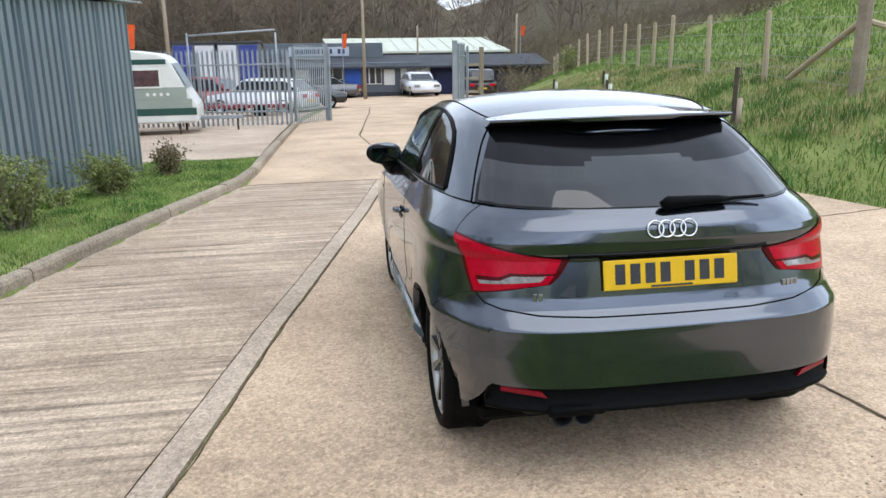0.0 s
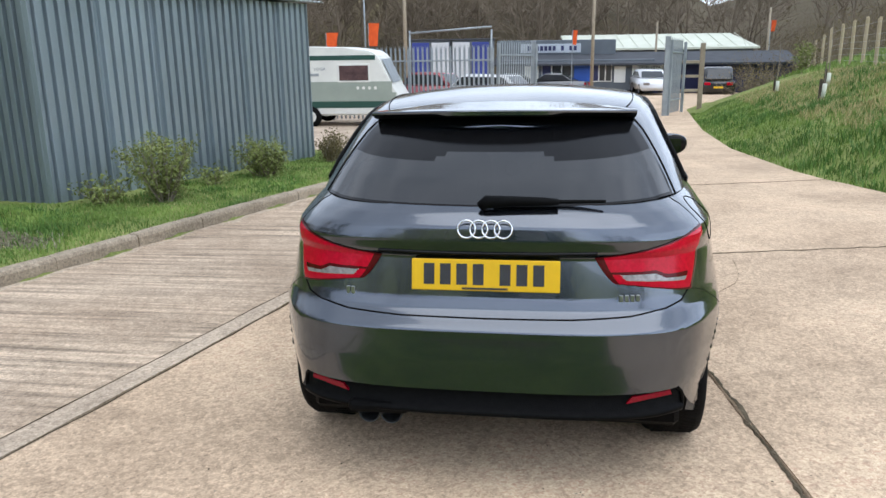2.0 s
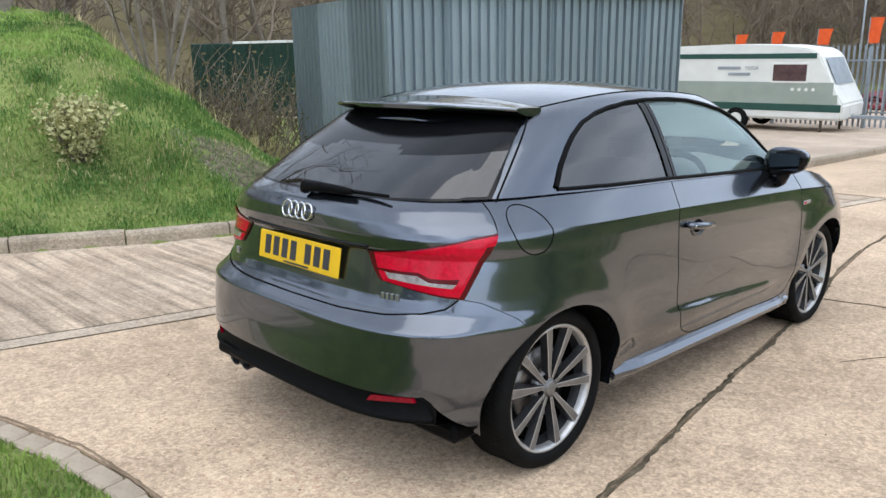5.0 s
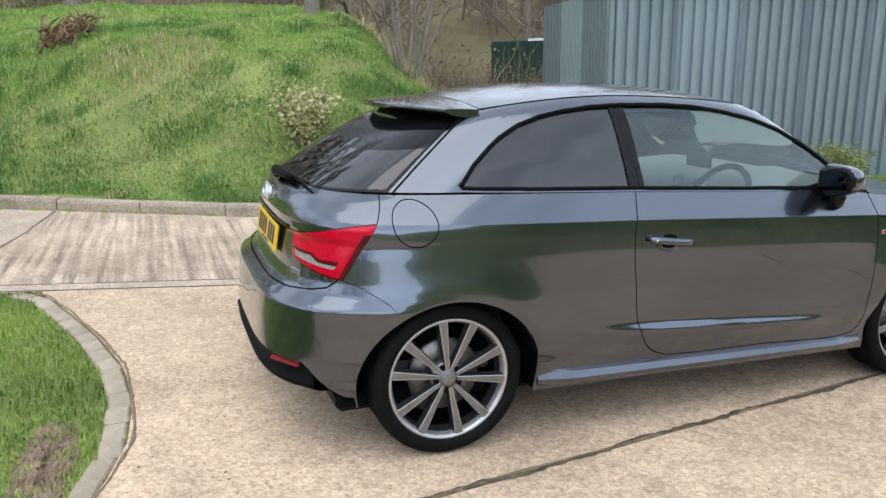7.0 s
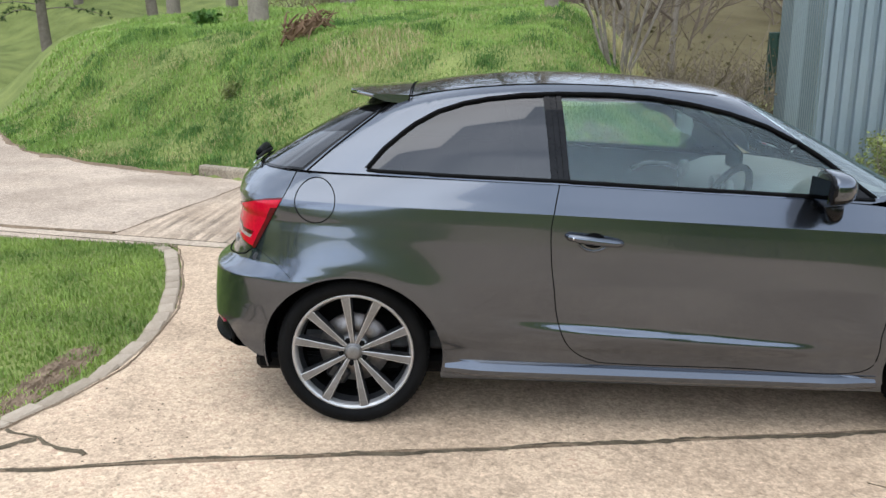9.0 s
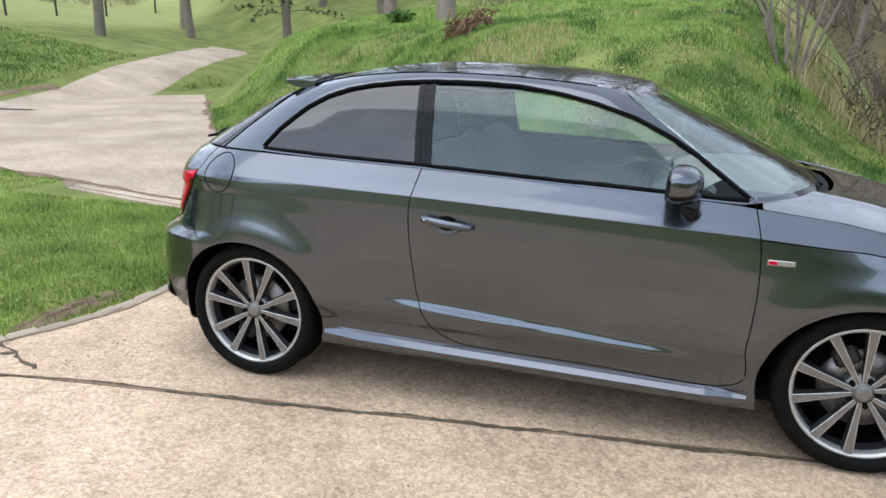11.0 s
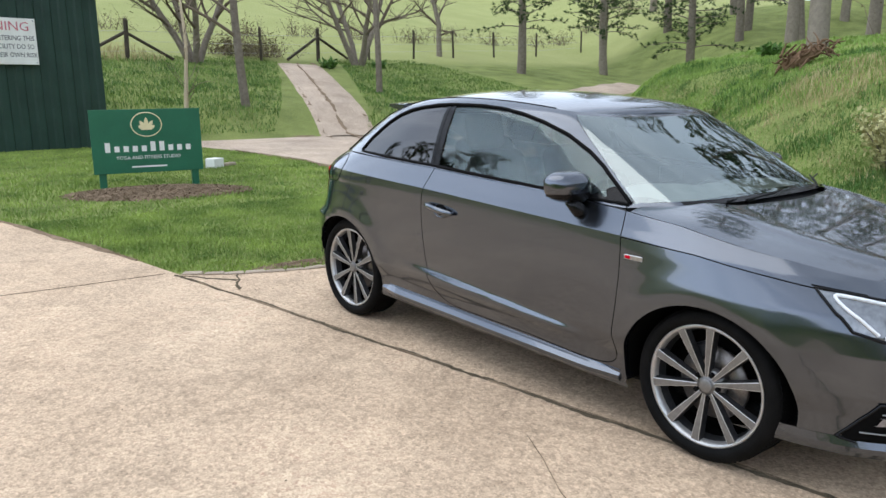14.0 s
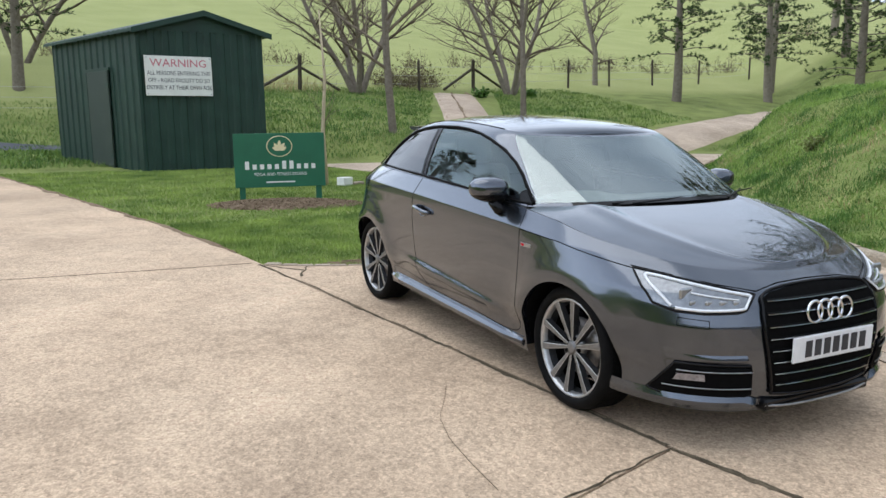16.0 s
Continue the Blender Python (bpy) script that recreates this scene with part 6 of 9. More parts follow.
for xx in np.linspace(-0.70, 0.70, 25):
    hood = 0.035 * math.exp(-((xx - 0.36) / 0.17) ** 2)
    rows_.append([bm.verts.new((xx * (0.78 if q == 0 else 0.84 if q == 1 else 0.93 if q == 2 else 1.0), y - 0.04 * hood / 0.035 * (1 if 1 <= q <= 3 else 0), z + (hood if 1 <= q <= 3 else 0))) for q, (y, z) in enumerate(prof)])
for a, b in zip(rows_, rows_[1:]):
    for q in range(len(prof) - 1):
        bm.faces.new((a[q], b[q], b[q + 1], a[q + 1]))
dash = part("dashboard", bm, M_DASH, car, "grey moulded dashboard", True)
for xx in (-0.62, -0.08, 0.08, 0.62):
    bm = bmesh.new()
    add_lathe(bm, [(-0.02, 0.030), (-0.026, 0.044), (-0.012, 0.050), (0.01, 0.050)], 24, "y")
    bm.transform(Matrix.Translation((xx, 1.685, 0.885)))
    part("air_vent", bm, M_SATIN, dash, "", True)
part("screen", box((-0.10, 1.72, 0.975), (0.10, 1.735, 1.055), 0.006), M_GLOSSBLACK, dash)
# right-hand steering wheel
SW = pose(0.36, 1.56, 0.86, 62)
part("steering_wheel", tube([tuple((SW @ Vector((0.185 * math.cos(a), 0.185 * math.sin(a), 0))).to_tuple()) for a in np.linspace(0, 2 * math.pi, 41)], 0.016, 8, False), M_PLASTIC, car, "", True)
part("steering_boss", box((-0.075, -0.06, -0.03), (0.075, 0.055, 0.02), 0.02, SW, 2), M_PLASTIC, car)
part("steering_spoke", box((-0.18, -0.02, -0.012), (0.18, 0.02, 0.012), 0.006, SW), M_SATIN, car)
part("steering_column", tube([tuple(SW @ Vector((0, 0, -0.02))), tuple(SW @ Vector((0, 0, -0.25)))], 0.04, 10), M_PLASTIC, car)
part("rear_view_mirror", box((-0.12, 1.50, 1.235), (0.12, 1.53, 1.295), 0.012, None, 2), M_PLASTIC, car)
part("headlining", box((-0.50, 0.30, 1.300), (0.50, 1.30, 1.306), 0), M_DASH, car)


# ---- kerb stones along the verge ----
kerb = thing("kerb", Matrix.Identity(4), "weathered concrete kerb of long stones edging the grass verge", "kerb", kind="structure")
line = polyline(KERB_LINE, 0.05)
step = 18
for i in range(0, len(line) - step, step):
    seg = line[i:i + step + 1]
    V, F = [], []
    rk = random.Random(i)
    up_, sway = rk.uniform(-0.006, 0.006), rk.uniform(-0.006, 0.006)
    cut = seg[0:1] + seg[3:-3:3] + seg[-1:]
    for q, (p, d) in enumerate(cut):
        n = Vector((-d.y, d.x, 0))
        e = 0.004 if q in (0, len(cut) - 1) else 0.0
        pp = p + d * (0.006 if q == 0 else -0.006 if q == len(cut) - 1 else 0)
        z = float(plane(pp.x, pp.y))
        for o, h in ((0.0, -0.05), (0.0 + e, 0.085), (0.012 + e, 0.112), (0.028, 0.120 - e), (0.105, 0.122 - e), (0.125, 0.108), (0.125, -0.05)):
            c = pp + n * (o + sway)
            V.append((c.x, c.y, z + h + up_))
        if q:
            b = 7 * q
            F += [(b + k, b + k + 1, b - 6 + k, b - 7 + k) for k in range(6)]
    F += [tuple(range(7)), tuple(range(len(V) - 7, len(V)))[::-1]]
    mesh_object("kerb_stone", V, F, M_KERB, kerb)

# ---- tin shed ----
def corrugated(name, a, b, z1, mat, parent, pitch, depth, base, soft_wave=False):
    """A corrugated sheet between two plan points, with square ridges."""
    a, b = Vector((*a, 0)), Vector((*b, 0))
    d = (b - a).normalized()
    n = Vector((d.y, -d.x, 0))
    L = (b - a).length
    prof = [(0.0, 0.0), (0.06, 0.0), (0.24, 0.0), (0.29, 0.05), (0.36, 0.92), (0.41, 1.0), (0.88, 1.0), (0.93, 0.92), (0.99, 0.05)] if soft_wave else [(0.0, 0.0), (0.34, 0.0), (0.46, 1.0), (0.84, 1.0), (0.96, 0.0)]
    s, pts = 0.0, []
    while s < L - 1e-6:
        for t, o in prof:
            if s + t * pitch <= L:
                pts.append((s + t * pitch, o * depth))
        s += pitch
    pts.append((L, 0.0))
    V, F = [], []
    for t, o in pts:
        p = a + d * t + n * o
        q = p - n * 0.004
        top = z1(p.x, p.y) if callable(z1) else z1
        V += [(p.x, p.y, base(p.x, p.y)), (p.x, p.y, top), (q.x, q.y, base(p.x, p.y)), (q.x, q.y, top)]
    for i in range(len(pts) - 1):
        k = 4 * i
        F += [(k, k + 4, k + 5, k + 1), (k + 2, k + 3, k + 7, k + 6), (k + 1, k + 5, k + 7, k + 3)]
    return mesh_object(name, V, F, mat, parent)


shed = thing("tin_shed", Matrix.Identity(4), "grey-blue corrugated steel shed with a shallow roof on the grass verge", "shed")
SH = [(-5.53, 4.71), (-4.17, 9.83), (-7.70, 10.77), (-9.06, 5.65)]
foot_z = lambda x, y: min(float(land(x, y)), float(plane(x, y)) + 0.12) - 0.04
TOP = 2.235


def sheet_run(a, b, w):
    n = max(1, round(math.dist(a, b) / w))
    for i in range(n):
        p = (a[0] + (b[0] - a[0]) * i / n, a[1] + (b[1] - a[1]) * i / n)
        q = (a[0] + (b[0] - a[0]) * (i + 1) / n, a[1] + (b[1] - a[1]) * (i + 1) / n)
        corrugated("wall_sheet", p, q, TOP, M_TIN, shed, 0.152, 0.055, foot_z, True)


for a, b, w in zip(SH, SH[1:] + SH[:1], (0.9, 1.1, 1.1, 1.1)):
    sheet_run(a, b, w)
# roof of sheets that overhangs the far end and the front
RA, RB, RC_, RD = (-5.38, 4.55), (-3.93, 10.02), (-7.85, 11.06), (-9.28, 5.58)
V, F = [], []
N_ = 44
for i in range(N_ * 2 + 1):
    t = i / (N_ * 2)
    up_ = 0.018 if i % 2 else 0.0
    for (p, q), z in (((RA, RB), TOP + 0.03), ((RD, RC_), TOP + 0.20)):
        V += [(p[0] + (q[0] - p[0]) * t, p[1] + (q[1] - p[1]) * t, z + up_), (p[0] + (q[0] - p[0]) * t, p[1] + (q[1] - p[1]) * t, z + up_ - 0.012)]
    if i:
        k = 4 * i
        F += [(k, k - 4, k - 2, k + 2), (k + 1, k + 3, k - 1, k - 3), (k, k + 1, k - 3, k - 4), (k + 2, k - 2, k - 1, k + 3)]
mesh_object("roof_sheet", V, F, M_GALV, shed, "pale corrugated roof sheet")
part("corner_trim", box((-0.03, -0.03, -0.14), (0.03, 0.03, TOP), 0.004, Matrix.Translation((-5.525, 4.70, 0))), M_TIN, shed)
corrugated("wall_patch", (-7.962, 5.328), (-6.998, 5.068), 0.085, M_TINDARK, shed, 0.152, 0.03, foot_z, True)

# ---- green hut ----
hut = thing("steel_hut", Matrix.Identity(4), "dark green ribbed steel hut with a low gable roof on grass", "hut")
HC = [(1.02, -12.74), (-1.80, -13.07), (-0.28, -17.0), (2.56, -16.65)]
hz = lambda x, y: 0.44
HT = 3.50
for a, b in zip(HC, HC[1:] + HC[:1]):
    corrugated("wall_panel", b, a, HT, M_HUT, hut, 0.31, 0.032, hz)
f0, f1 = Vector((*HC[0], 0)), Vector((*HC[1], 0))
b0, b1 = Vector((*HC[3], 0)), Vector((*HC[2], 0))
ux = (f1 - f0).normalized()
uy = (b0 - f0).normalized()
for (p, q) in ((f0, f1), (b0, b1)):
    m_ = (p + q) / 2
    V = [(p.x, p.y, HT), (q.x, q.y, HT), (m_.x, m_.y, HT + 0.38)]
    V += [(x - uy.x * -0.03, y - uy.y * -0.03, z) for x, y, z in V]
    mesh_object("gable", V, [(0, 1, 2), (5, 4, 3), (0, 3, 4, 1), (1, 4, 5, 2), (2, 5, 3, 0)], M_HUT, hut)
ov = 0.14
for e0, e1 in ((f0, b0), (f1, b1)):
    s_ = -ux if e0 is f0 else ux
    ridge0, ridge1 = (f0 + f1) / 2 - uy * ov, (b0 + b1) / 2 + uy * ov
    V, F = [], []
    for i in range(41):
        t = i / 40
        h = 0.02 if i % 2 else 0.0
        lo = (e0 - uy * ov).lerp(e1 + uy * ov, t) + s_ * ov
        hi = ridge0.lerp(ridge1, t)
        for p, z in ((lo, HT - 0.03), (hi, HT + 0.41)):
            V += [(p.x, p.y, z + h + 0.03), (p.x, p.y, z - 0.03)]
        if i:
            k = 4 * i
            F += [(k, k + 2, k - 2, k - 4), (k + 1, k - 3, k - 1, k + 3), (k, k - 4, k - 3, k + 1), (k + 2, k + 3, k - 1, k - 2)]
    F += [(0, 1, 3, 2), (160, 162, 163, 161)]
    mesh_object("roof_slope", V, F, M_HUT, hut, "ridged dark green roof sheet")
    p0, p1 = e0 - uy * (ov + 0.01) + s_ * ov, ridge0 - uy * 0.01
    mesh_object("bargeboard", [(p0.x, p0.y, HT - 0.10), (p1.x, p1.y, HT + 0.34), (p1.x, p1.y, HT + 0.46), (p0.x, p0.y, HT + 0.02)] + [(q.x - uy.x * 0.03, q.y - uy.y * 0.03, z) for q, z in ((p0, HT - 0.10), (p1, HT + 0.34), (p1, HT + 0.46), (p0, HT + 0.02))], [(0, 1, 2, 3), (7, 6, 5, 4), (0, 4, 5, 1), (3, 2, 6, 7)], M_HUT, hut)
# door on the long side, with hinges
vn = Vector((-uy.y, uy.x, 0))
vn = vn if vn.x > 0 else -vn
dm = Matrix(((uy.x, vn.x, 0, 0), (uy.y, vn.y, 0, 0), (0, 0, 1, 0), (0, 0, 0, 1)))
d0 = f0 + uy * 1.25 + vn * 0.045
DM = Matrix.Translation((d0.x, d0.y, 0.50)) @ dm
door = part("door", box((0, -0.01, 0), (1.02, 0.035, 2.20), 0.008, DM), M_HUTDOOR, hut, "faded green steel door")
for z in (0.25, 1.85):
    part("hinge", box((-0.05, 0.03, z), (0.10, 0.055, z + 0.06), 0.004, DM), M_HUT, door)
part("door_frame", box((-0.07, -0.01, 2.20), (1.09, 0.03, 2.27), 0.004, DM), M_HUT, door)
part("skid", box((0.1, -0.12, 0.30), (0.26, 0.02, 0.46), 0.01, Matrix.Translation((f0.x, f0.y, 0)) @ dm), M_GALV, hut, "pale concrete pad")
for k in range(2):
    part("skid", box((0.05, -2.7 + 2.5 * k, 0.30), (4.1, -2.55 + 2.5 * k, 0.46), 0.01, Matrix.Translation((f0.x, f0.y, 0)) @ dm), M_DARKWOOD, hut)

# warning board on the hut's end
warn = thing("warning_sign", Matrix.Identity(4), "white warning board with red and black lettering on the hut", "sign")
un = Vector((-ux.y, ux.x, 0))
un = un if un.y > 0 else -un
fr = Matrix(((ux.x, 0, un.x, 0), (ux.y, 0, un.y, 0), (0, 1, 0, 0), (0, 0, 0, 1)))
wc = f0 + ux * 0.86 + un * 0.075
WM = Matrix.Translation((wc.x, wc.y, 2.52)) @ fr
part("board", box((-0.73, -0.43, -0.02), (0.73, 0.43, 0.012), 0.006, WM), M_SIGNWHITE, warn)
lettering("WARNING", 0.235, M_REDINK, WM @ pose(0, 0.27, 0.014), warn, width=1.08)
for k, tx in enumerate(("ALL PERSONS ENTERING THIS", "OFF - ROAD FACILITY DO SO", "ENTIRELY AT THEIR OWN RISK")):
    lettering(tx, 0.128, M_BLACKINK, WM @ pose(0, 0.055 - 0.155 * k, 0.014), warn, width=0.80)
for x, y in ((-0.69, 0.39), (0.69, 0.39), (-0.69, -0.39), (0.69, -0.39)):
    bm = bmesh.new()
    bmesh.ops.create_uvsphere(bm, u_segments=8, v_segments=5, radius=0.014, matrix=WM @ Matrix.Translation((x, y, 0.012)))
    part("screw", bm, M_GALV, warn)

# ---- green studio sign on the grass island ----
sign = thing("studio_sign", Matrix.Identity(4), "green painted sign board with a cream flower emblem on two posts", "sign")
s0, s1 = Vector((0.30, -6.62, 0)), Vector((-0.86, -6.34, 0))
sx = (s1 - s0).normalized()
sn = Vector((sx.y, -sx.x, 0))
if sn.y < 0:
    sn = -sn
SMAT = Matrix(((sx.x, 0, sn.x, 0), (sx.y, 0, sn.y, 0), (0, 1, 0, 0), (0, 0, 0, 1)))
mid_ = (s0 + s1) / 2
SM = Matrix.Translation((mid_.x, mid_.y, 0.84)) @ SMAT
board = part("board", box((-0.69, -0.415, 0.04), (0.69, 0.415, 0.07), 0.004, SM), M_SIGN, sign)
for x in (-0.585, 0.585):
    part("post", box((x - 0.045, -0.80, -0.05), (x + 0.045, 0.38, 0.04), 0.006, SM), M_SIGN, sign, "dark green square post")
ov_ = bmesh.new()
for (ra, rb, z) in ((0.190, 0.155, 0.072),):
    pts = [(ra * math.cos(a), 0.215 + rb * math.sin(a)) for a in np.linspace(0, 2 * math.pi, 37)]
    add_tube(ov_, [tuple(SM @ Vector((x, y, 0.073))) for x, y in pts], 0.007, 5, False)
part("emblem_ring", ov_, M_CREAM, sign, "", True)
for k, a in enumerate((-62, -34, 0, 34, 62)):
    L_ = (0.12, 0.145, 0.165, 0.145, 0.12)[k]
    pts = [(0, 0), (0.030, 0.45 * L_), (0.020, 0.8 * L_), (0, L_), (-0.020, 0.8 * L_), (-0.030, 0.45 * L_)]
    m2 = SM @ pose(0, 0.145, 0.071 + 0.0015 * (k % 2), 0, 0, -a)
    bm = bmesh.new()
    lo = [bm.verts.new(m2 @ Vector((x, y, 0))) for x, y in pts]
    hi = [bm.verts.new(m2 @ Vector((x, y, 0.003))) for x, y in pts]
    bm.faces.new(hi)
    for i in range(6):
        bm.faces.new((lo[i], lo[(i + 1) % 6], hi[(i + 1) % 6], hi[i]))
    part("emblem_petal", bm, M_CREAM, sign)
HTS = (0.125, 0.075, 0.075, 0.075, 0.075, 0.125, 0.125, 0.075, 0.075, 0.075)
for k, h in enumerate(HTS):
    x = -0.53 + k * 0.112
    part("name_bar", box((x, -0.135, 0.070), (x + 0.062, -0.135 + h, 0.0735), 0, SM), M_SIGNWHITE, sign)
lettering("YOGA AND FITNESS STUDIO", 0.068, M_SIGNWHITE, SM @ pose(0, -0.215, 0.0715), sign, width=0.92, depth=0.001)
part("small_print_bar", box((-0.22, -0.345, 0.070), (0.22, -0.325, 0.0725), 0, SM), M_SIGNWHITE, sign)

# soil beds, loose block and stake by the sign
def mound_patch(name, cx, cy, rx, ry, rot, mat, label, h=0.05, seed=1):
    V, F = [(cx, cy, float(land(cx, cy)) + h)], []
    rk = random.Random(seed)
    n, rings_ = 70, 16
    for r in range(1, rings_ + 1):
        for k in range(n):
            a = 2 * math.pi * k / n
            q = r / rings_ * (1 + 0.16 * noise.noise(Vector((math.cos(a) * 2, math.sin(a) * 2, seed))))
            x0, y0 = rx * q * math.cos(a), ry * q * math.sin(a)
            x, y = cx + x0 * math.cos(rot) - y0 * math.sin(rot), cy + x0 * math.sin(rot) + y0 * math.cos(rot)
            V.append((x, y, float(land(x, y)) + h * (1 - (r / rings_) ** 2) + rk.uniform(-0.016, 0.020) * min(1.0, 0.2 + h / 0.06) - (0.02 if r == rings_ else 0)))
    for k in range(n):
        F.append((0, 1 + k, 1 + (k + 1) % n))
    for r in range(rings_ - 1):
        for k in range(n):
            a, b = 1 + r * n + k, 1 + r * n + (k + 1) % n
            F.append((a, a + n, b + n, b))
    return tagged(mesh_object(name, V, F, mat), label, kind="structure")


mound_patch("soil_bed", -0.22, -5.95, 1.12, 0.62, -0.2, M_SOIL, "bare dug soil and dry chippings round the sign posts", 0.07, 3)
mound_patch("bare_soil", 0.36, -1.47, 0.44, 0.12, -0.04, M_SOIL, "worn bare soil at the edge of the grass island", 0.012, 5)
mound_patch("bare_soil", -4.92, 2.32, 0.95, 0.38, 0.36, M_LITTER, "dead stems and bare soil on the verge behind the kerb", 0.022, 9)
mound_patch("bare_soil", 1.45, -2.6, 0.12, 0.9, 0.08, M_SOIL, "worn bare soil beside the road", 0.010, 6)
blk = thing("concrete_block", pose(-2.02, -8.35, float(land(-2.02, -8.35)), 0, 0, 25), "pale hollow concrete block lying on the grass", "block")
part("shell", box((-0.12, -0.10, 0.0), (0.12, 0.10, 0.16), 0.012), M_SIGNWHITE, blk)
part("hollow", box((-0.07, -0.102, 0.03), (0.07, -0.06, 0.13), 0.005), M_SOIL, blk)
part("base_stone", box((-0.45, -0.05, 0.0), (-0.14, 0.09, 0.06), 0.015), M_KERB, blk)

# ---- caravan ----
cvn = thing("caravan", pose(-4.75, 20.9, float(plane(-6, 19.6)) + 0.03, 0, 0, 184), "white and sage green touring caravan with dark green stripes", "caravan")
M_CVW = surface("caravan_white", (0.60, 0.60, 0.56), (0.74, 0.74, 0.69), 2.0, 0.4)
M_BROWNPANE = surface("brown_curtained_pane", (0.05, 0.028, 0.030), (0.14, 0.085, 0.08), 4.0, 0.15)
M_CVG = surface("caravan_sage", (0.24, 0.28, 0.24), (0.31, 0.35, 0.30), 2.0, 0.45)
M_CVD = surface("caravan_dark_green", (0.012, 0.055, 0.042), (0.02, 0.075, 0.058), 3.0, 0.4)
CP = [(0.0, 0.34), (-0.02, 0.75), (0.22, 1.15), (0.62, 1.98), (0.85, 2.14), (1.6, 2.24), (3.0, 2.28), (4.6, 2.24), (5.0, 2.05), (5.15, 1.2), (5.1, 0.34)]
part("body", extruded(CP, 2.05, 0.05), M_CVW, cvn, "white aluminium shell", False)
for y in (-0.012, 2.05):
    def panel(x0, x1, z0, z1, mat, nm):
        part(nm, box((x0, y, z0), (x1, y + 0.012, z1), 0.002), mat, cvn)
    panel(0.24, 5.05, 0.98, 1.30, M_CVG, "sage_panel")
    panel(0.02, 5.08, 0.56, 0.75, M_CVD, "stripe")
    panel(0.70, 4.9, 1.90, 2.03, M_CVD, "stripe")
    panel(0.12, 5.08, 0.74, 0.99, M_CVG, "sage_panel")
    wn = part("window", box((0.86, y - 0.012, 1.28), (1.80, y + 0.024, 1.80), 0.01), M_CVW, cvn)
    part("pane", box((0.91, y - 0.016, 1.33), (1.75, y + 0.028, 1.75), 0.004), M_BROWNPANE, wn)
    for k, (a, b, z) in enumerate(((2.62, 3.25, 1.62), (2.35, 2.95, 1.46))):
        part("name_bar", box((a, y - 0.002, z), (b, y + 0.0135, z + 0.075), 0), M_GALV, cvn)
    if y > 1:
        lettering("YOGA", 0.13, M_GALV, Matrix.Translation((2.32, y + 0.016, 1.655)) @ pose(0, 0, 0, 90, 0, 180), cvn)
    for k in range(4):
        bm = bmesh.new()
        add_lathe(bm, [(y - 0.003, 0.0), (y - 0.003, 0.045), (y + 0.014, 0.045), (y + 0.014, 0.0)], 12, "y")
        bm.transform(Matrix.Translation((0.72 + 0.17 * k, 0, 1.12)))
        part("emblem_dot", bm, M_CVW, cvn)
    bm = bmesh.new()
    add_lathe(bm, [(y, 0.20), (y - 0.004, 0.22), (y - 0.004, 0.24), (y, 0.26)], 24, "y")
    bm.transform(Matrix.Translation((3.45, 0, 1.55)))
    part("emblem_ring", bm, M_GALV, cvn)
mesh_object("front_window", [(0.27, 0.25, 1.22), (0.27, 1.8, 1.22), (0.58, 1.8, 1.88), (0.58, 0.25, 1.88)], [(0, 1, 2, 3)], M_GALV, cvn)
bpy.data.objects["front_window"].data.transform(Matrix.Translation((-0.03, 0, 0.03)))
for y in (0.05, 2.00):
    bm = bmesh.new()
    add_lathe(bm, [(y - 0.1, 0.0), (y - 0.1, 0.19), (y - 0.09, 0.30), (y, 0.32), (y + 0.09, 0.30), (y + 0.1, 0.19), (y + 0.1, 0.0)], 24, "y")
    bm.transform(Matrix.Translation((2.65, 0, 0.31)))
    w_ = part("wheel", bm, M_RUBBER, cvn, "", True)
    bm = bmesh.new()
    add_lathe(bm, [(y - 0.115, 0.0), (y - 0.115, 0.17), (y + 0.115, 0.17), (y + 0.115, 0.0)], 16, "y")
    bm.transform(Matrix.Translation((2.65, 0, 0.31)))
    part("rim", bm, M_CVW, w_)
part("drawbar", box((-1.15, 0.95, 0.34), (0.3, 1.10, 0.44), 0.01), M_GALV, cvn)
for x, y in ((0.5, 0.15), (0.5, 1.9), (4.7, 0.15), (4.7, 1.9), (-1.0, 1.0)):
    part("corner_steady", box((x - 0.03, y - 0.03, -0.06), (x + 0.03, y + 0.03, 0.45), 0.004), M_DARKWOOD, cvn)
part("gas_box", box((-0.02, 0.7, 0.45), (0.12, 1.35, 0.66), 0.02), M_CVW, cvn)

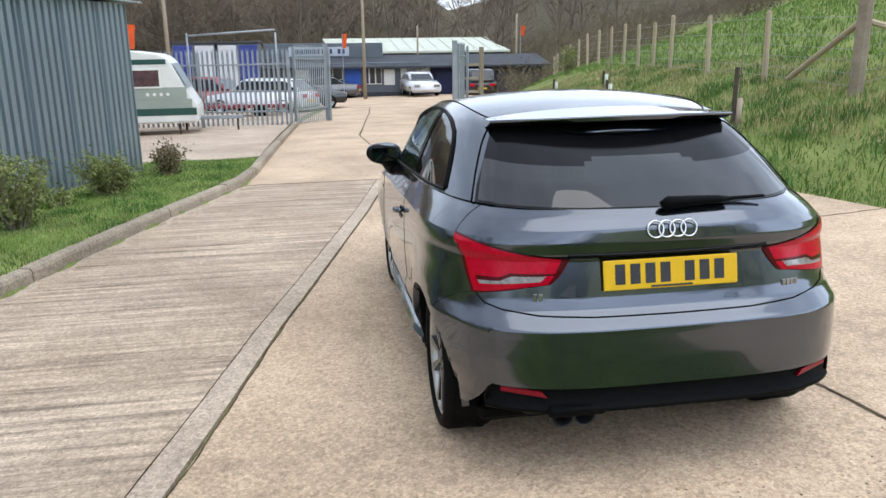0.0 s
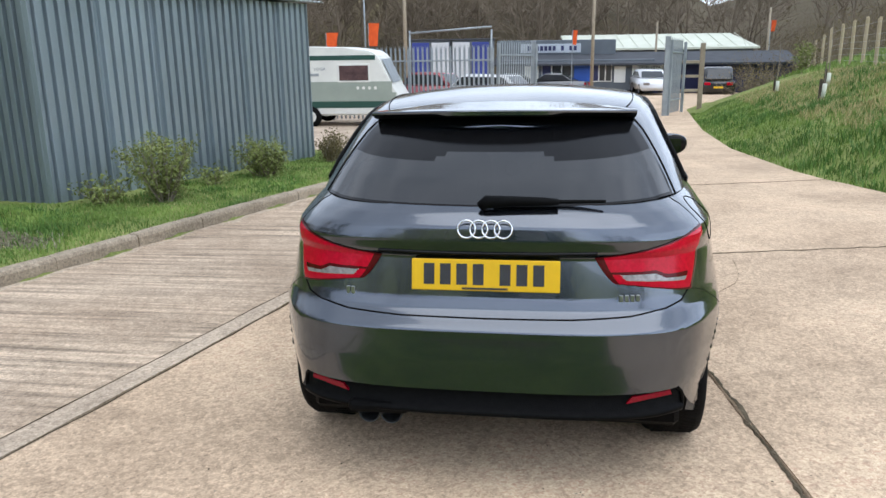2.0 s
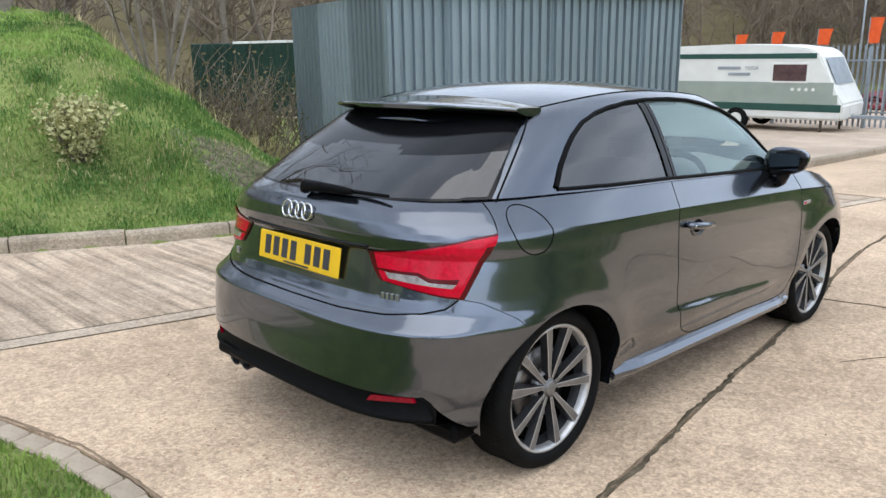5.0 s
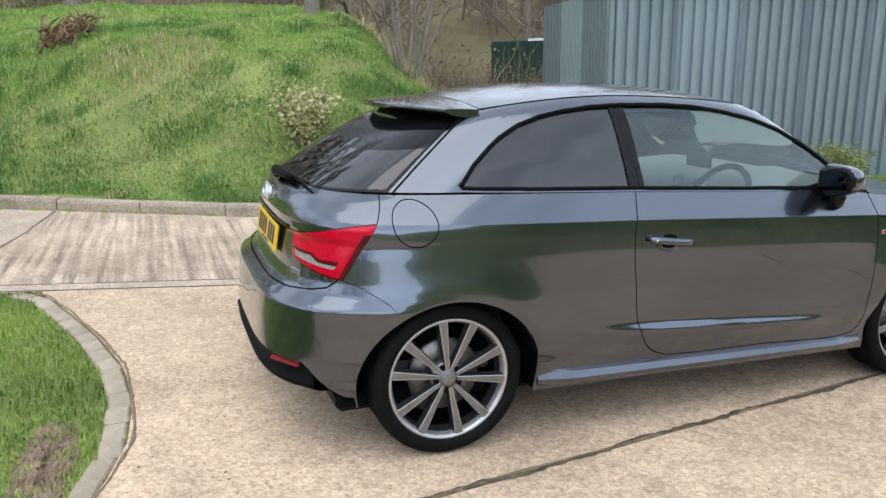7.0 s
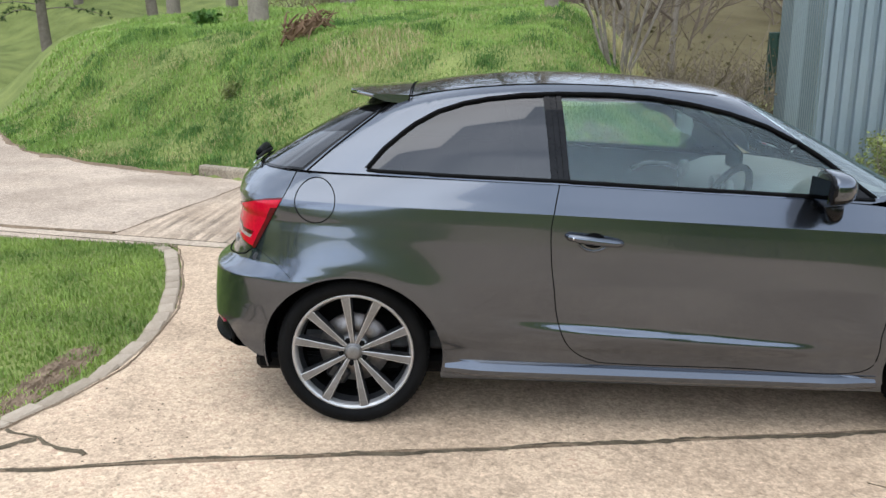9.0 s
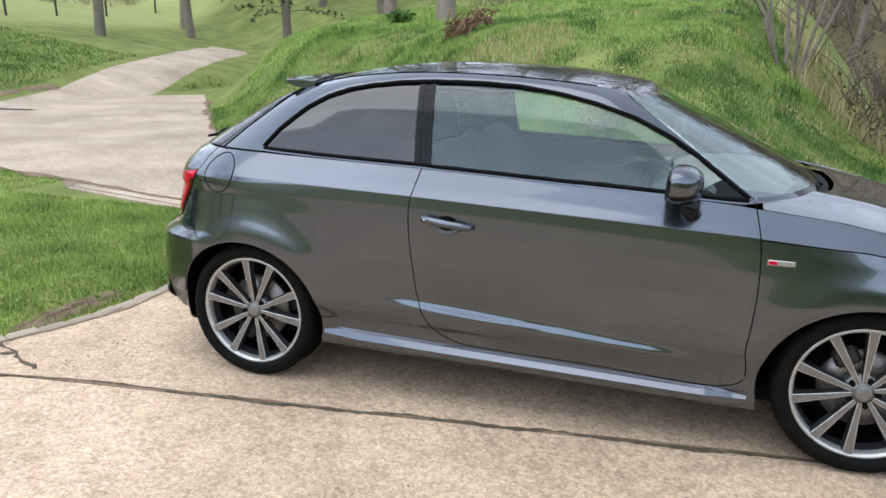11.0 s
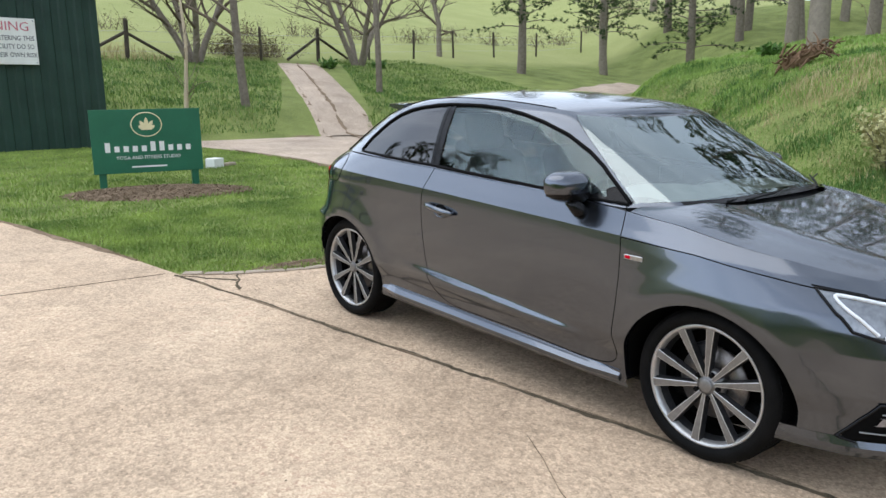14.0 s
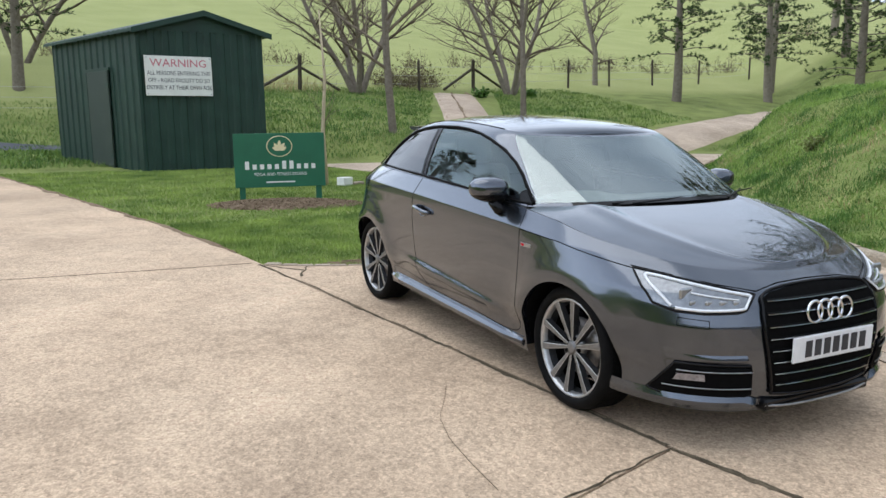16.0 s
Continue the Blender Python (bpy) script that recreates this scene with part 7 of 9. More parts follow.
# ---- steel palisade fence and gate leaves ----
def palisade(name, a, b, label, h=2.35, gap=0.15):
    A_, B_ = Vector((*a, 0)), Vector((*b, 0))
    L_ = (B_ - A_).length
    ang = math.degrees(math.atan2(B_.y - A_.y, B_.x - A_.x))
    th = thing(name, pose(a[0], a[1], float(plane(*a)) - 0.02, 0, -math.degrees(math.atan2(float(plane(*b) - plane(*a)), L_)), ang), label, "fence")
    shape = bmesh.new()
    vs = [(-0.034, 0), (-0.014, -0.014), (0.014, -0.014), (0.034, 0)]
    lo = [shape.verts.new((x, y, 0.06)) for x, y in vs]
    hi = [shape.verts.new((x, y, h - 0.12)) for x, y in vs]
    for i in range(3):
        shape.faces.new((lo[i], lo[i + 1], hi[i + 1], hi[i]))
    for i, tip in enumerate((-0.05, 0.0, 0.05)):
        t_ = shape.verts.new((tip, (0.012 if i != 1 else -0.03), h))
        shape.faces.new((hi[i], hi[i + 1], t_))
    first = part("pale", shape, M_GALV, th)
    for k in range(1, int(L_ / gap)):
        o = new("pale", first.data)
        o.parent = th
        o.location = (k * gap, 0, 0)
    first.location = (0.02, 0, 0)
    for z in (0.45, h - 0.5):
        part("rail", box((0, 0.004, z), (L_, 0.05, z + 0.05), 0.004), M_GALV, th)
    k = 0
    while k <= L_ + 0.01:
        part("post", box((k - 0.05, 0.05, -0.1), (k + 0.05, 0.14, h - 0.12), 0.006), M_GALV, th)
        k += L_ / max(1, round(L_ / 2.75))
    return th


palisade("palisade_fence", (-2.2, 21.3), (-15.5, 22.6), "grey galvanised steel palisade fence round the sales yard")
palisade("palisade_gate", (-1.10, 23.3), (-2.15, 21.4), "grey palisade gate leaf standing open beside the road", 2.5, 0.13)
palisade("palisade_gate", (3.9, 25.2), (3.2, 23.1), "grey palisade gate leaf standing open by the grass bank", 2.5, 0.13)
for x, y, h in ((-1.08, 23.35, 2.5), (3.17, 23.0, 2.5)):
    gp = thing("gate_post", pose(x, y, float(plane(x, y)) - 0.05), "square grey steel gate post", "post")
    part("post", box((-0.075, -0.075, 0), (0.075, 0.075, h), 0.008), M_GALV, gp)
    part("cap", box((-0.085, -0.085, h), (0.085, 0.085, h + 0.03), 0.006), M_GALV, gp)
for x, y, h in ((4.75, 26.3, 2.4),):
    tp = thing("timber_post", pose(x, y, float(plane(x, y)) - 0.05), "tall weathered brown timber post", "post")
    part("post", box((-0.08, -0.08, 0), (0.08, 0.08, h), 0.012), M_WOOD, tp)
    for z in (0.7, 1.2, 1.7):
        part("rail", box((-0.85, -0.03, z), (0.0, 0.03, z + 0.1), 0.008), M_WOOD, tp)
# pipe gantry behind the fence and lamp columns
gan = thing("pipe_frame", pose(0, 27.0, float(plane(-6, 27.0))), "thin grey steel pipe frame over the yard fence", "frame")
for x in (-6.0, -2.85):
    part("upright", tube([(x, 0, 0), (x, 0, 3.1)], 0.035, 8), M_GALV, gan, "", True)
part("crossbar", tube([(-6.0, 0, 3.0), (-2.85, 0, 3.2)], 0.04, 8), M_GALV, gan, "", True)
for x, y, h, r in ((-9.5, 42.5, 9.0, 0.12), (-11.9, 42.5, 8.0, 0.06), (1.27, 43.5, 7.5, 0.11), (6.2, 58.0, 5.0, 0.1), (14.5, 60, 6, 0.1)):
    lc = thing("pole", pose(x, y, float(plane(x, y)) - 0.1), "tall plain grey service pole", "pole")
    part("shaft", tube([(0, 0, 0), (0, 0, h)], [r, r * 0.7], 10), M_GALV if r < 0.1 else M_WOOD, lc, "", True)

# ---- sales office ----
M_NAVY = surface("navy_paint", (0.012, 0.016, 0.075), (0.022, 0.028, 0.11), 2.0, 0.55)
M_GREYWALL = surface("grey_render", (0.09, 0.105, 0.125), (0.13, 0.15, 0.17), 1.5, 0.7)
M_DARKROOF = surface("dark_felt_roof", (0.03, 0.034, 0.042), (0.055, 0.06, 0.07), 1.5, 0.85)
M_CREAMROOF = surface("pale_green_roof_sheet", (0.50, 0.53, 0.43), (0.60, 0.62, 0.53), 0.7, 0.6)
M_BLUEBANNER = surface("blue_banner", (0.02, 0.035, 0.20), (0.035, 0.055, 0.28), 0.7, 0.6)
M_SIGNBLUE = surface("blue_board", (0.02, 0.09, 0.42), (0.03, 0.12, 0.5), 3.0, 0.5)
M_PALEBLUE = surface("pale_grey_board", (0.38, 0.42, 0.48), (0.5, 0.54, 0.6), 2.0, 0.5)
M_ORANGE = surface("orange_flag_cloth", (0.62, 0.075, 0.012), (0.78, 0.12, 0.02), 3.0, 0.8)
M_WINDOW = surface("dark_window", (0.02, 0.025, 0.03), (0.05, 0.055, 0.06), 1.0, 0.08)
gz = -1.80
off = thing("sales_office", pose(0, 0, 0), "low dark grey and navy sales office with a flat fascia", "office")
part("wall", box((-4.7, 48.0, gz - 0.3), (5.2, 55.0, 0.42), 0.02), M_GREYWALL, off)
part("wall", box((5.2, 48.6, gz - 0.3), (13.5, 55.0, 0.38), 0.02), M_NAVY, off, "navy painted wall")
bm = bmesh.new()
vs = [bm.verts.new(p) for p in ((-4.9, 47.3, 0.20), (13.7, 47.3, 0.20), (13.7, 51.0, 0.82), (-4.9, 51.0, 0.82), (-4.9, 47.3, 0.08), (13.7, 47.3, 0.08), (13.7, 51.0, 0.70), (-4.9, 51.0, 0.70))]
for f in ((0, 1, 2, 3), (7, 6, 5, 4), (0, 4, 5, 1), (1, 5, 6, 2), (3, 2, 6, 7), (0, 3, 7, 4)):
    bm.faces.new([vs[i] for i in f])
part("canopy_roof", bm, M_DARKROOF, off, "dark sloping canopy roof")
part("fascia", box((-4.9, 50.4, 0.70), (2.9, 55.0, 1.66), 0.03), M_GREYWALL, off)
fs = part("fascia_board", box((-3.3, 50.36, 0.84), (0.65, 50.40, 1.42), 0.01), M_PALEBLUE, off, "pale sign board with dark lettering")
for k in range(12):
    if k not in (7, 9):
        part("sign_bar", box((-2.85 + 0.275 * k, 50.34, 0.98), (-2.85 + 0.275 * k + 0.19, 50.36, 1.28), 0), M_NAVY, fs)
for x0, x1, z0, z1, mat, nm in ((-2.9, -2.0, -1.1, 0.1, M_SIGNWHITE, "notice_board"), (0.25, 1.25, -1.0, 0.15, M_SIGNBLUE, "notice_board"), (2.75, 3.45, -1.0, 0.0, M_SIGNWHITE, "notice_board")):
    part(nm, box((x0, 47.93, z0), (x1, 48.0, z1), 0.01), mat, off)
for x0, x1 in ((-1.8, 0.1), (1.4, 2.6)):
    w_ = part("window", box((x0, 47.92, -0.95), (x1, 48.02, 0.15), 0.02), M_SIGNWHITE, off)
    n = 3
    for k in range(n):
        a = x0 + (x1 - x0) * k / n + 0.04
        part("pane", box((a, 47.90, -0.88), (x0 + (x1 - x0) * (k + 1) / n - 0.04, 47.93, 0.08), 0.005), M_NAVY if k == 0 else M_WINDOW, w_)
sb = part("office_board", box((3.85, 47.9, -0.55), (5.75, 47.98, 0.15), 0.01), M_SIGNWHITE, off, "white office sign")
lettering("SALES OFFICE", 0.25, M_BLACKINK, Matrix.Translation((5.0, 47.89, -0.07)) @ pose(0, 0, 0, 90), sb)
part("sign_bar", box((4.2, 47.88, -0.42), (5.6, 47.90, -0.28), 0), M_GALV, sb)
part("office_door", box((6.3, 48.52, gz), (7.25, 48.6, 0.15), 0.01), M_NAVY, off)
part("plinth", box((-3.4, 47.96, gz - 0.2), (5.2, 48.0, gz + 0.35), 0.01), M_DARKROOF, off)
barn = thing("workshop", pose(0, 0, 0), "long workshop with a pale green sheeted roof behind the office", "building")
bm = bmesh.new()
vs = [bm.verts.new(p) for p in ((-0.3, 60, 1.0), (14, 60, 1.0), (13.0, 67, 2.05), (-1.0, 67, 2.05), (-0.3, 60, 0.85), (14, 60, 0.85), (13.0, 67, 1.9), (-1.0, 67, 1.9))]
for f in ((0, 1, 2, 3), (7, 6, 5, 4), (0, 4, 5, 1), (1, 5, 6, 2), (3, 2, 6, 7), (0, 3, 7, 4)):
    bm.faces.new([vs[i] for i in f])
part("roof", bm, M_CREAMROOF, barn)
for k in range(14):
    x = -0.2 + k * 1.05
    part("roof_rib", tube([(x, 60, 1.03), (x - 0.5 + 0.03 * k, 66.9, 2.07)], 0.03, 4), M_CREAMROOF, barn)
part("wall", box((-0.1, 60.3, gz - 0.6), (13.6, 66.8, 0.9), 0.02), M_GREYWALL, barn)
# stacked containers with blue and white banners
M_WHITEBANNER = surface("white_banner", (0.50, 0.52, 0.55), (0.62, 0.64, 0.67), 0.8, 0.6)
for k, (x0, x1) in enumerate(((-10.0, -7.5), (-7.4, -4.95))):
    cn = thing("container", pose(0, 0, 0), "grey steel container hung with blue and white banners", "container", "yard containers")
    part("body", box((x0, 46.5, gz - 0.2), (x1, 49.0, 1.72), 0.04), M_GREYWALL, cn)
    part("roof_rim", box((x0 - 0.05, 46.42, 1.70), (x1 + 0.05, 49.0, 1.82), 0.02), M_DARKROOF, cn)
    n = 2
    for q in range(n):
        a = x0 + (x1 - x0) * q / n + 0.08
        part("banner", box((a, 46.44, -0.9), (x0 + (x1 - x0) * (q + 1) / n - 0.08, 46.5, 1.6), 0.01), (M_BLUEBANNER, M_WHITEBANNER, M_BLUEBANNER, M_BLUEBANNER)[(q + k) % 4], cn)
    part("window", box((x0 + 0.4, 46.46, -1.2), (x0 + 1.4, 46.5, -0.3), 0.01), M_WINDOW, cn)
# flags
for x, y, zt, h, wf in ((-12.3, 44.8, 2.8, 1.35, 0.17), (-15.4, 46.0, 2.3, 0.9, 0.2), (-18.3, 46.5, 2.2, 0.7, 0.2), (-20.8, 47.0, 2.1, 0.6, 0.2), (0.1, 45.5, 2.2, 0.85, 0.07), (12.8, 52.0, 2.7, 0.7, 0.08)):
    fl = thing("flag", pose(x, y, float(plane(x, y))), "bright orange feather flag on a thin pole", "flag", "orange flags")
    g0 = float(plane(x, y))
    part("pole", tube([(0, 0, 0), (0, 0, zt - g0)], 0.025, 6), M_GALV, fl)
    V, F = [], []
    for i in range(9):
        for j in range(5):
            V.append((0.02 + wf * j * (1.0 - 0.03 * i), 0.05 * math.sin(2 * j + i * 0.9), zt - g0 - h * i / 8))
            if i and j:
                k = 5 * i + j
                F.append((k, k - 1, k - 6, k - 5))
    mesh_object("cloth", V, F, M_ORANGE, fl, "", True)

# ---- dark green container behind the shed ----
gc = thing("shipping_container", pose(-22.2, 11.2, -0.75, 0, 0, 16), "dark green shipping container with a pale top rail", "container")
part("body", box((-1.0, 0, 0.12), (6.0, 2.4, 2.6), 0.03), M_HUT, gc)
part("top_rail", box((1.0, -0.03, 2.56), (6.03, 2.43, 2.64), 0.01), M_SIGNWHITE, gc, "pale top rail")
for k in range(24):
    part("rib", box((-0.9 + k * 0.29, -0.03, 0.25), (-0.9 + k * 0.29 + 0.13, 0.0, 2.5), 0.008), M_HUT, gc)
part("bearer", box((-0.9, 0.1, 0), (5.9, 0.3, 0.12), 0.01), M_DARKWOOD, gc)


# ---- parked cars in the yard ----
def parked_car(m, label, paint, L_=4.3, H_=1.45, W_=1.78, kind="saloon", group="cars in the sales yard"):
    c_ = thing("parked_car", m, label, "car", group)
    if kind == "van":
        low = [(0.0, 0.25), (-0.02, 0.55), (0.10, 0.85), (0.85, 1.0), (1.0, 1.02), (L_ - 0.02, 1.02), (L_, 0.9), (L_, 0.25)]
        top = [(0.85, 1.0), (1.55, 1.72), (1.85, H_), (L_ - 0.12, H_ - 0.02), (L_ - 0.02, 1.02)]
    elif kind == "estate":
        low = [(0.0, 0.25), (-0.02, 0.55), (0.10, 0.74), (1.15, 0.90), (L_ - 0.05, 0.96), (L_, 0.7), (L_, 0.25)]
        top = [(1.10, 0.89), (1.85, H_ - 0.06), (2.3, H_), (L_ - 0.7, H_ - 0.03), (L_ - 0.08, 0.96)]
    else:
        low = [(0.0, 0.25), (-0.02, 0.50), (0.10, 0.70), (1.15, 0.88), (L_ - 0.75, 0.96), (L_ - 0.03, 0.92), (L_, 0.6), (L_, 0.25)]
        top = [(1.10, 0.87), (1.85, H_ - 0.05), (2.25, H_), (2.75, H_ - 0.02), (L_ - 0.72, 0.96)]
    bm = extruded(low, W_, 0.07)
    body = part("body", bm, paint, c_, "", True)
    bm = extruded(top, W_ - 0.26, 0.06, Matrix.Translation((0, 0.13, 0)))
    part("cabin", bm, paint, c_, "", True)
    for y in (0.118, W_ - 0.118):
        x0, x1 = top[0][0] + 0.28, top[-1][0] - 0.25
        zt = H_ - 0.10
        q = [(x0, 1.0), (x0 + 0.48, zt - 0.02), (x1 - 0.42, zt - 0.03), (x1, 1.02)]
        g_ = extruded(q, 0.014, 0, Matrix.Translation((0, y - 0.007, 0)))
        part("side_window", g_, M_WINDOW, c_)
    for (xa, za), (xb, zb) in ((top[0], top[1]), (top[-1], top[-2])):
        d_ = Vector((xb - xa, 0, zb - za))
        n_ = Vector((-d_.z, 0, d_.x)).normalized() * (0.012 if xa < 2 else -0.012)
        a_, b_ = Vector((xa, 0, za)) + d_ * 0.12 + n_, Vector((xa, 0, za)) + d_ * 0.88 + n_
        mesh_object("screen", [(a_.x, 0.22, a_.z), (a_.x, W_ - 0.22, a_.z), (b_.x, W_ - 0.30, b_.z), (b_.x, 0.30, b_.z)], [(0, 1, 2, 3)], M_WINDOW, c_)
    for x in (0.78, L_ - 0.85):
        for y in (0.09, W_ - 0.09):
            bm = bmesh.new()
            s_ = -1 if y < 1 else 1
            add_lathe(bm, [(y - 0.1 * s_, 0.0), (y - 0.1 * s_, 0.30), (y + 0.08 * s_, 0.31), (y + 0.10 * s_, 0.29), (y + 0.095 * s_, 0.22)], 24, "y")
            bm.transform(Matrix.Translation((x, 0, 0.31)))
            w_ = part("wheel", bm, M_RUBBER, c_, "", True)
            bm = bmesh.new()
            add_lathe(bm, [(y + 0.092 * s_, 0.225), (y + 0.06 * s_, 0.12), (y + 0.085 * s_, 0.0)], 10, "y")
            bm.transform(Matrix.Translation((x, 0, 0.31)))
            part("rim", bm, M_SATIN, w_)
    for y in (0.10, W_ - 0.45):
        part("headlight", box((-0.03, y, 0.58), (0.10, y + 0.35, 0.72), 0.02), M_CLEARLENS, c_)
        part("tail_light", box((L_ - 0.10, y, 0.70), (L_ + 0.02, y + 0.35, 0.86), 0.02), M_REDLENS, c_)
    part("plate", box((L_ - 0.02, W_ / 2 - 0.26, 0.52), (L_ + 0.025, W_ / 2 + 0.26, 0.63), 0.003), M_YELLOW, c_)
    return c_


P_WHITE = car_paint("white_car_paint", (0.62, 0.63, 0.65), 0.0, 0.35)
P_SILVER = car_paint("silver_car_paint", (0.28, 0.30, 0.33), 0.6, 0.35)
P_GREY = car_paint("grey_car_paint", (0.10, 0.105, 0.115), 0.6, 0.35)
P_BLACK = car_paint("black_car_paint", (0.008, 0.009, 0.011), 0.2, 0.3)
P_RED = car_paint("dark_red_car_paint", (0.20, 0.012, 0.02), 0.2, 0.35)


def at(x, y, yaw):
    return pose(x, y, float(plane(x, y)) - 0.01, math.degrees(-0.036) * math.cos(math.radians(yaw)), 0, yaw)


parked_car(at(-0.25, 34.2, 183), "black saloon car standing in the yard behind the fence", P_BLACK, 4.6, 1.42)
parked_car(at(-3.4, 46.6, -14), "grey saloon car parked before the office", P_GREY, 4.4, 1.44)
parked_car(at(-6.3, 31.6, -24), "white estate car behind the palisade fence", P_WHITE, 4.6, 1.5, kind="estate")
parked_car(at(-9.4, 35.2, -22), "dark red estate car behind the palisade fence", P_RED, 4.2, 1.6, kind="estate")
parked_car(at(-15.5, 36.5, -30), "silver estate car in the sales yard", P_SILVER, 4.3, 1.5, kind="estate")
parked_car(at(5.9, 44.0, 97), "white hatchback parked near the yard gate", P_WHITE, 3.7, 1.4, kind="estate")
parked_car(at(8.1, 49.0, -96), "black estate car parked by the bank", P_BLACK, 4.5, 1.7, kind="estate")

# red low trailer rail before the fence
rr = thing("low_trailer", pose(-7.6, 27.2, float(plane(-6, 27.2)) - 0.02), "low red steel trailer frame behind the fence", "trailer")
part("frame", box((0, 0, 0.38), (5.0, 1.4, 0.52), 0.02), P_RED, rr)
for x in (0.8, 4.0):
    bm = bmesh.new()
    add_lathe(bm, [(-0.1, 0.0), (-0.1, 0.25), (0.05, 0.26), (0.08, 0.0)], 16, "y")
    bm.transform(Matrix.Translation((x, 0, 0.26)))
    part("wheel", bm, M_RUBBER, rr)

# ---- post and wire fence on the bank ----
FENCE = [(6.72, 7.7), (6.77, 10.3), (6.98, 12.9), (7.5, 15.9), (8.1, 19.4), (8.76, 23.4), (9.5, 28.0), (10.4, 33.0), (11.6, 39.0), (13.5, 46.0)]
fence = thing("wire_fence", Matrix.Identity(4), "new timber post and wire stock fence along the grass bank", "fence")
full = [FENCE[0]]
for a, b in zip(FENCE, FENCE[1:]):
    full += [((a[0] + b[0]) / 2, (a[1] + b[1]) / 2), b] if math.dist(a, b) > 3.4 else [b]
up_hill = [(6.72, 7.7), (9.0, 7.1), (11.4, 6.6), (14.0, 6.0)]
rk = random.Random(4)


def stake(parent, x, y, h, r, mat, nm="post", lean=0.04):
    z = float(land(x, y))
    return part(nm, tube([(x, y, z - 0.2), (x + rk.uniform(-lean, lean), y + rk.uniform(-lean, lean), z + h - 0.03), (x, y, z + h)], [r, r, r * 0.75], 8), mat, parent)


for x, y in full[1:]:
    stake(fence, x, y, rk.uniform(1.22, 1.34), 0.05, M_NEWWOOD)
for x, y in up_hill[1:]:
    stake(fence, x, y, 1.25, 0.05, M_NEWWOOD)
stake(fence, 6.72, 7.7, 1.42, 0.105, M_WOOD, "straining_post", 0.01)
for tx, ty in ((6.76, 9.55), (8.3, 7.3)):
    part("brace", tube([(6.72, 7.72, float(land(6.72, 7.7)) + 1.08), (tx, ty, float(land(tx, ty)) + 0.10)], 0.05, 8), M_NEWWOOD, fence)
wires = bmesh.new()
for run in (full, up_hill):
    for h in (0.12, 0.30, 0.48, 0.66, 0.84, 1.12):
        add_tube(wires, [(x - 0.05, y, float(land(x, y)) + h + rk.uniform(-0.01, 0.01)) for x, y in run], 0.0045, 3, False)
    for a, b in zip(run[:6], run[1:7]):
        n = int(math.dist(a, b) / 0.3)
        for k in range(1, n):
            x, y = a[0] + (b[0] - a[0]) * k / n - 0.05, a[1] + (b[1] - a[1]) * k / n
            za = float(land(*a)) + (float(land(*b)) - float(land(*a))) * k / n
            add_tube(wires, [(x, y, za + 0.12), (x, y, za + 0.84)], 0.003, 3, False)
tagged(part("wire", wires, M_WIRE, fence), kind="stuff")
for x, y in ((5.1, 8.3), (5.55, 15.1), (6.3, 17.4), (6.0, 21.0)):
    z = float(land(x, y))
    sp = thing("tree_guard", pose(x, y, z), "dark stake and pale tube guarding a planted sapling", "tree guard", "young tree guards")
    part("stake", tube([(0, 0, -0.2), (0.01, 0, 0.95 if y < 9 else 0.45)], 0.035, 6), M_DARKWOOD, sp)
    part("guard", tube([(0.07, -0.02, 0), (0.08, -0.02, 0.48 if y < 9 else 0.36)], 0.048, 10), M_CREAMROOF if y > 9 else M_BRICK, sp, "", True)
    part("sapling", tube([(0.07, -0.02, 0.3), (0.08, 0.0, 1.0), (0.05, 0.02, 1.75)], [0.012, 0.01, 0.004], 5), M_BARK, sp)

# ---- dark timber fence along the field ----
ff = thing("field_fence", Matrix.Identity(4), "dark weathered post and wire fence at the foot of the field", "fence")
FL = [(6.0, -24.6), (2.0, -24.7), (-2.2, -24.8), (-6.3, -24.9), (-9.0, -25.0), (-11.7, -25.2), (-14.6, -25.6), (-17.6, -26.1), (-20.6, -26.6), (-23.6, -27.1), (-27.0, -27.6), (-31.0, -28.2), (-36.0, -29.0)]
for x, y in FL:
    stake(ff, x, y, 1.45 if x > -10 else 1.35, 0.08 if x in (-6.3, -14.6) else 0.055, M_DARKWOOD)
for (ax, ay), (tx, ty) in (((-6.3, -24.9), (-4.6, -24.85)), ((-6.3, -24.9), (-8.0, -24.95)), ((-14.6, -25.6), (-13.0, -25.4)), ((-14.6, -25.6), (-16.3, -25.9))):
    part("brace", tube([(ax, ay, float(land(ax, ay)) + 1.0), (tx, ty, float(land(tx, ty)) + 0.08)], 0.06, 6), M_DARKWOOD, ff)
wr = bmesh.new()
for h in (0.35, 0.7, 1.05):
    add_tube(wr, [(x, y, float(land(x, y)) + h) for x, y in FL], 0.006, 3, False)
tagged(part("wire", wr, M_WIRE, ff), kind="stuff")


# ---- draped tracks ----
def track(name, pts, wide, mat, label, lift=0.03):
    line_ = polyline(pts, 0.4)
    V, F = [], []
    for i, (p, d) in enumerate(line_):
        n = Vector((-d.y, d.x, 0))
        w0 = wide * (1 + 0.07 * noise.noise(Vector((p.x * 0.6, p.y * 0.6, 3))))
        for k in range(7):
            q = p + n * (w0 * (k / 6 - 0.5))
            V.append((q.x, q.y, float(land(q.x, q.y)) + lift - (0.05 if k in (0, 6) else 0)))
        if i:
            b = 7 * i
            F += [(b + k, b - 7 + k, b - 6 + k, b + k + 1) for k in range(6)]
    return tagged(mesh_object(name, V, F, mat, None, "", True), label, kind="structure")


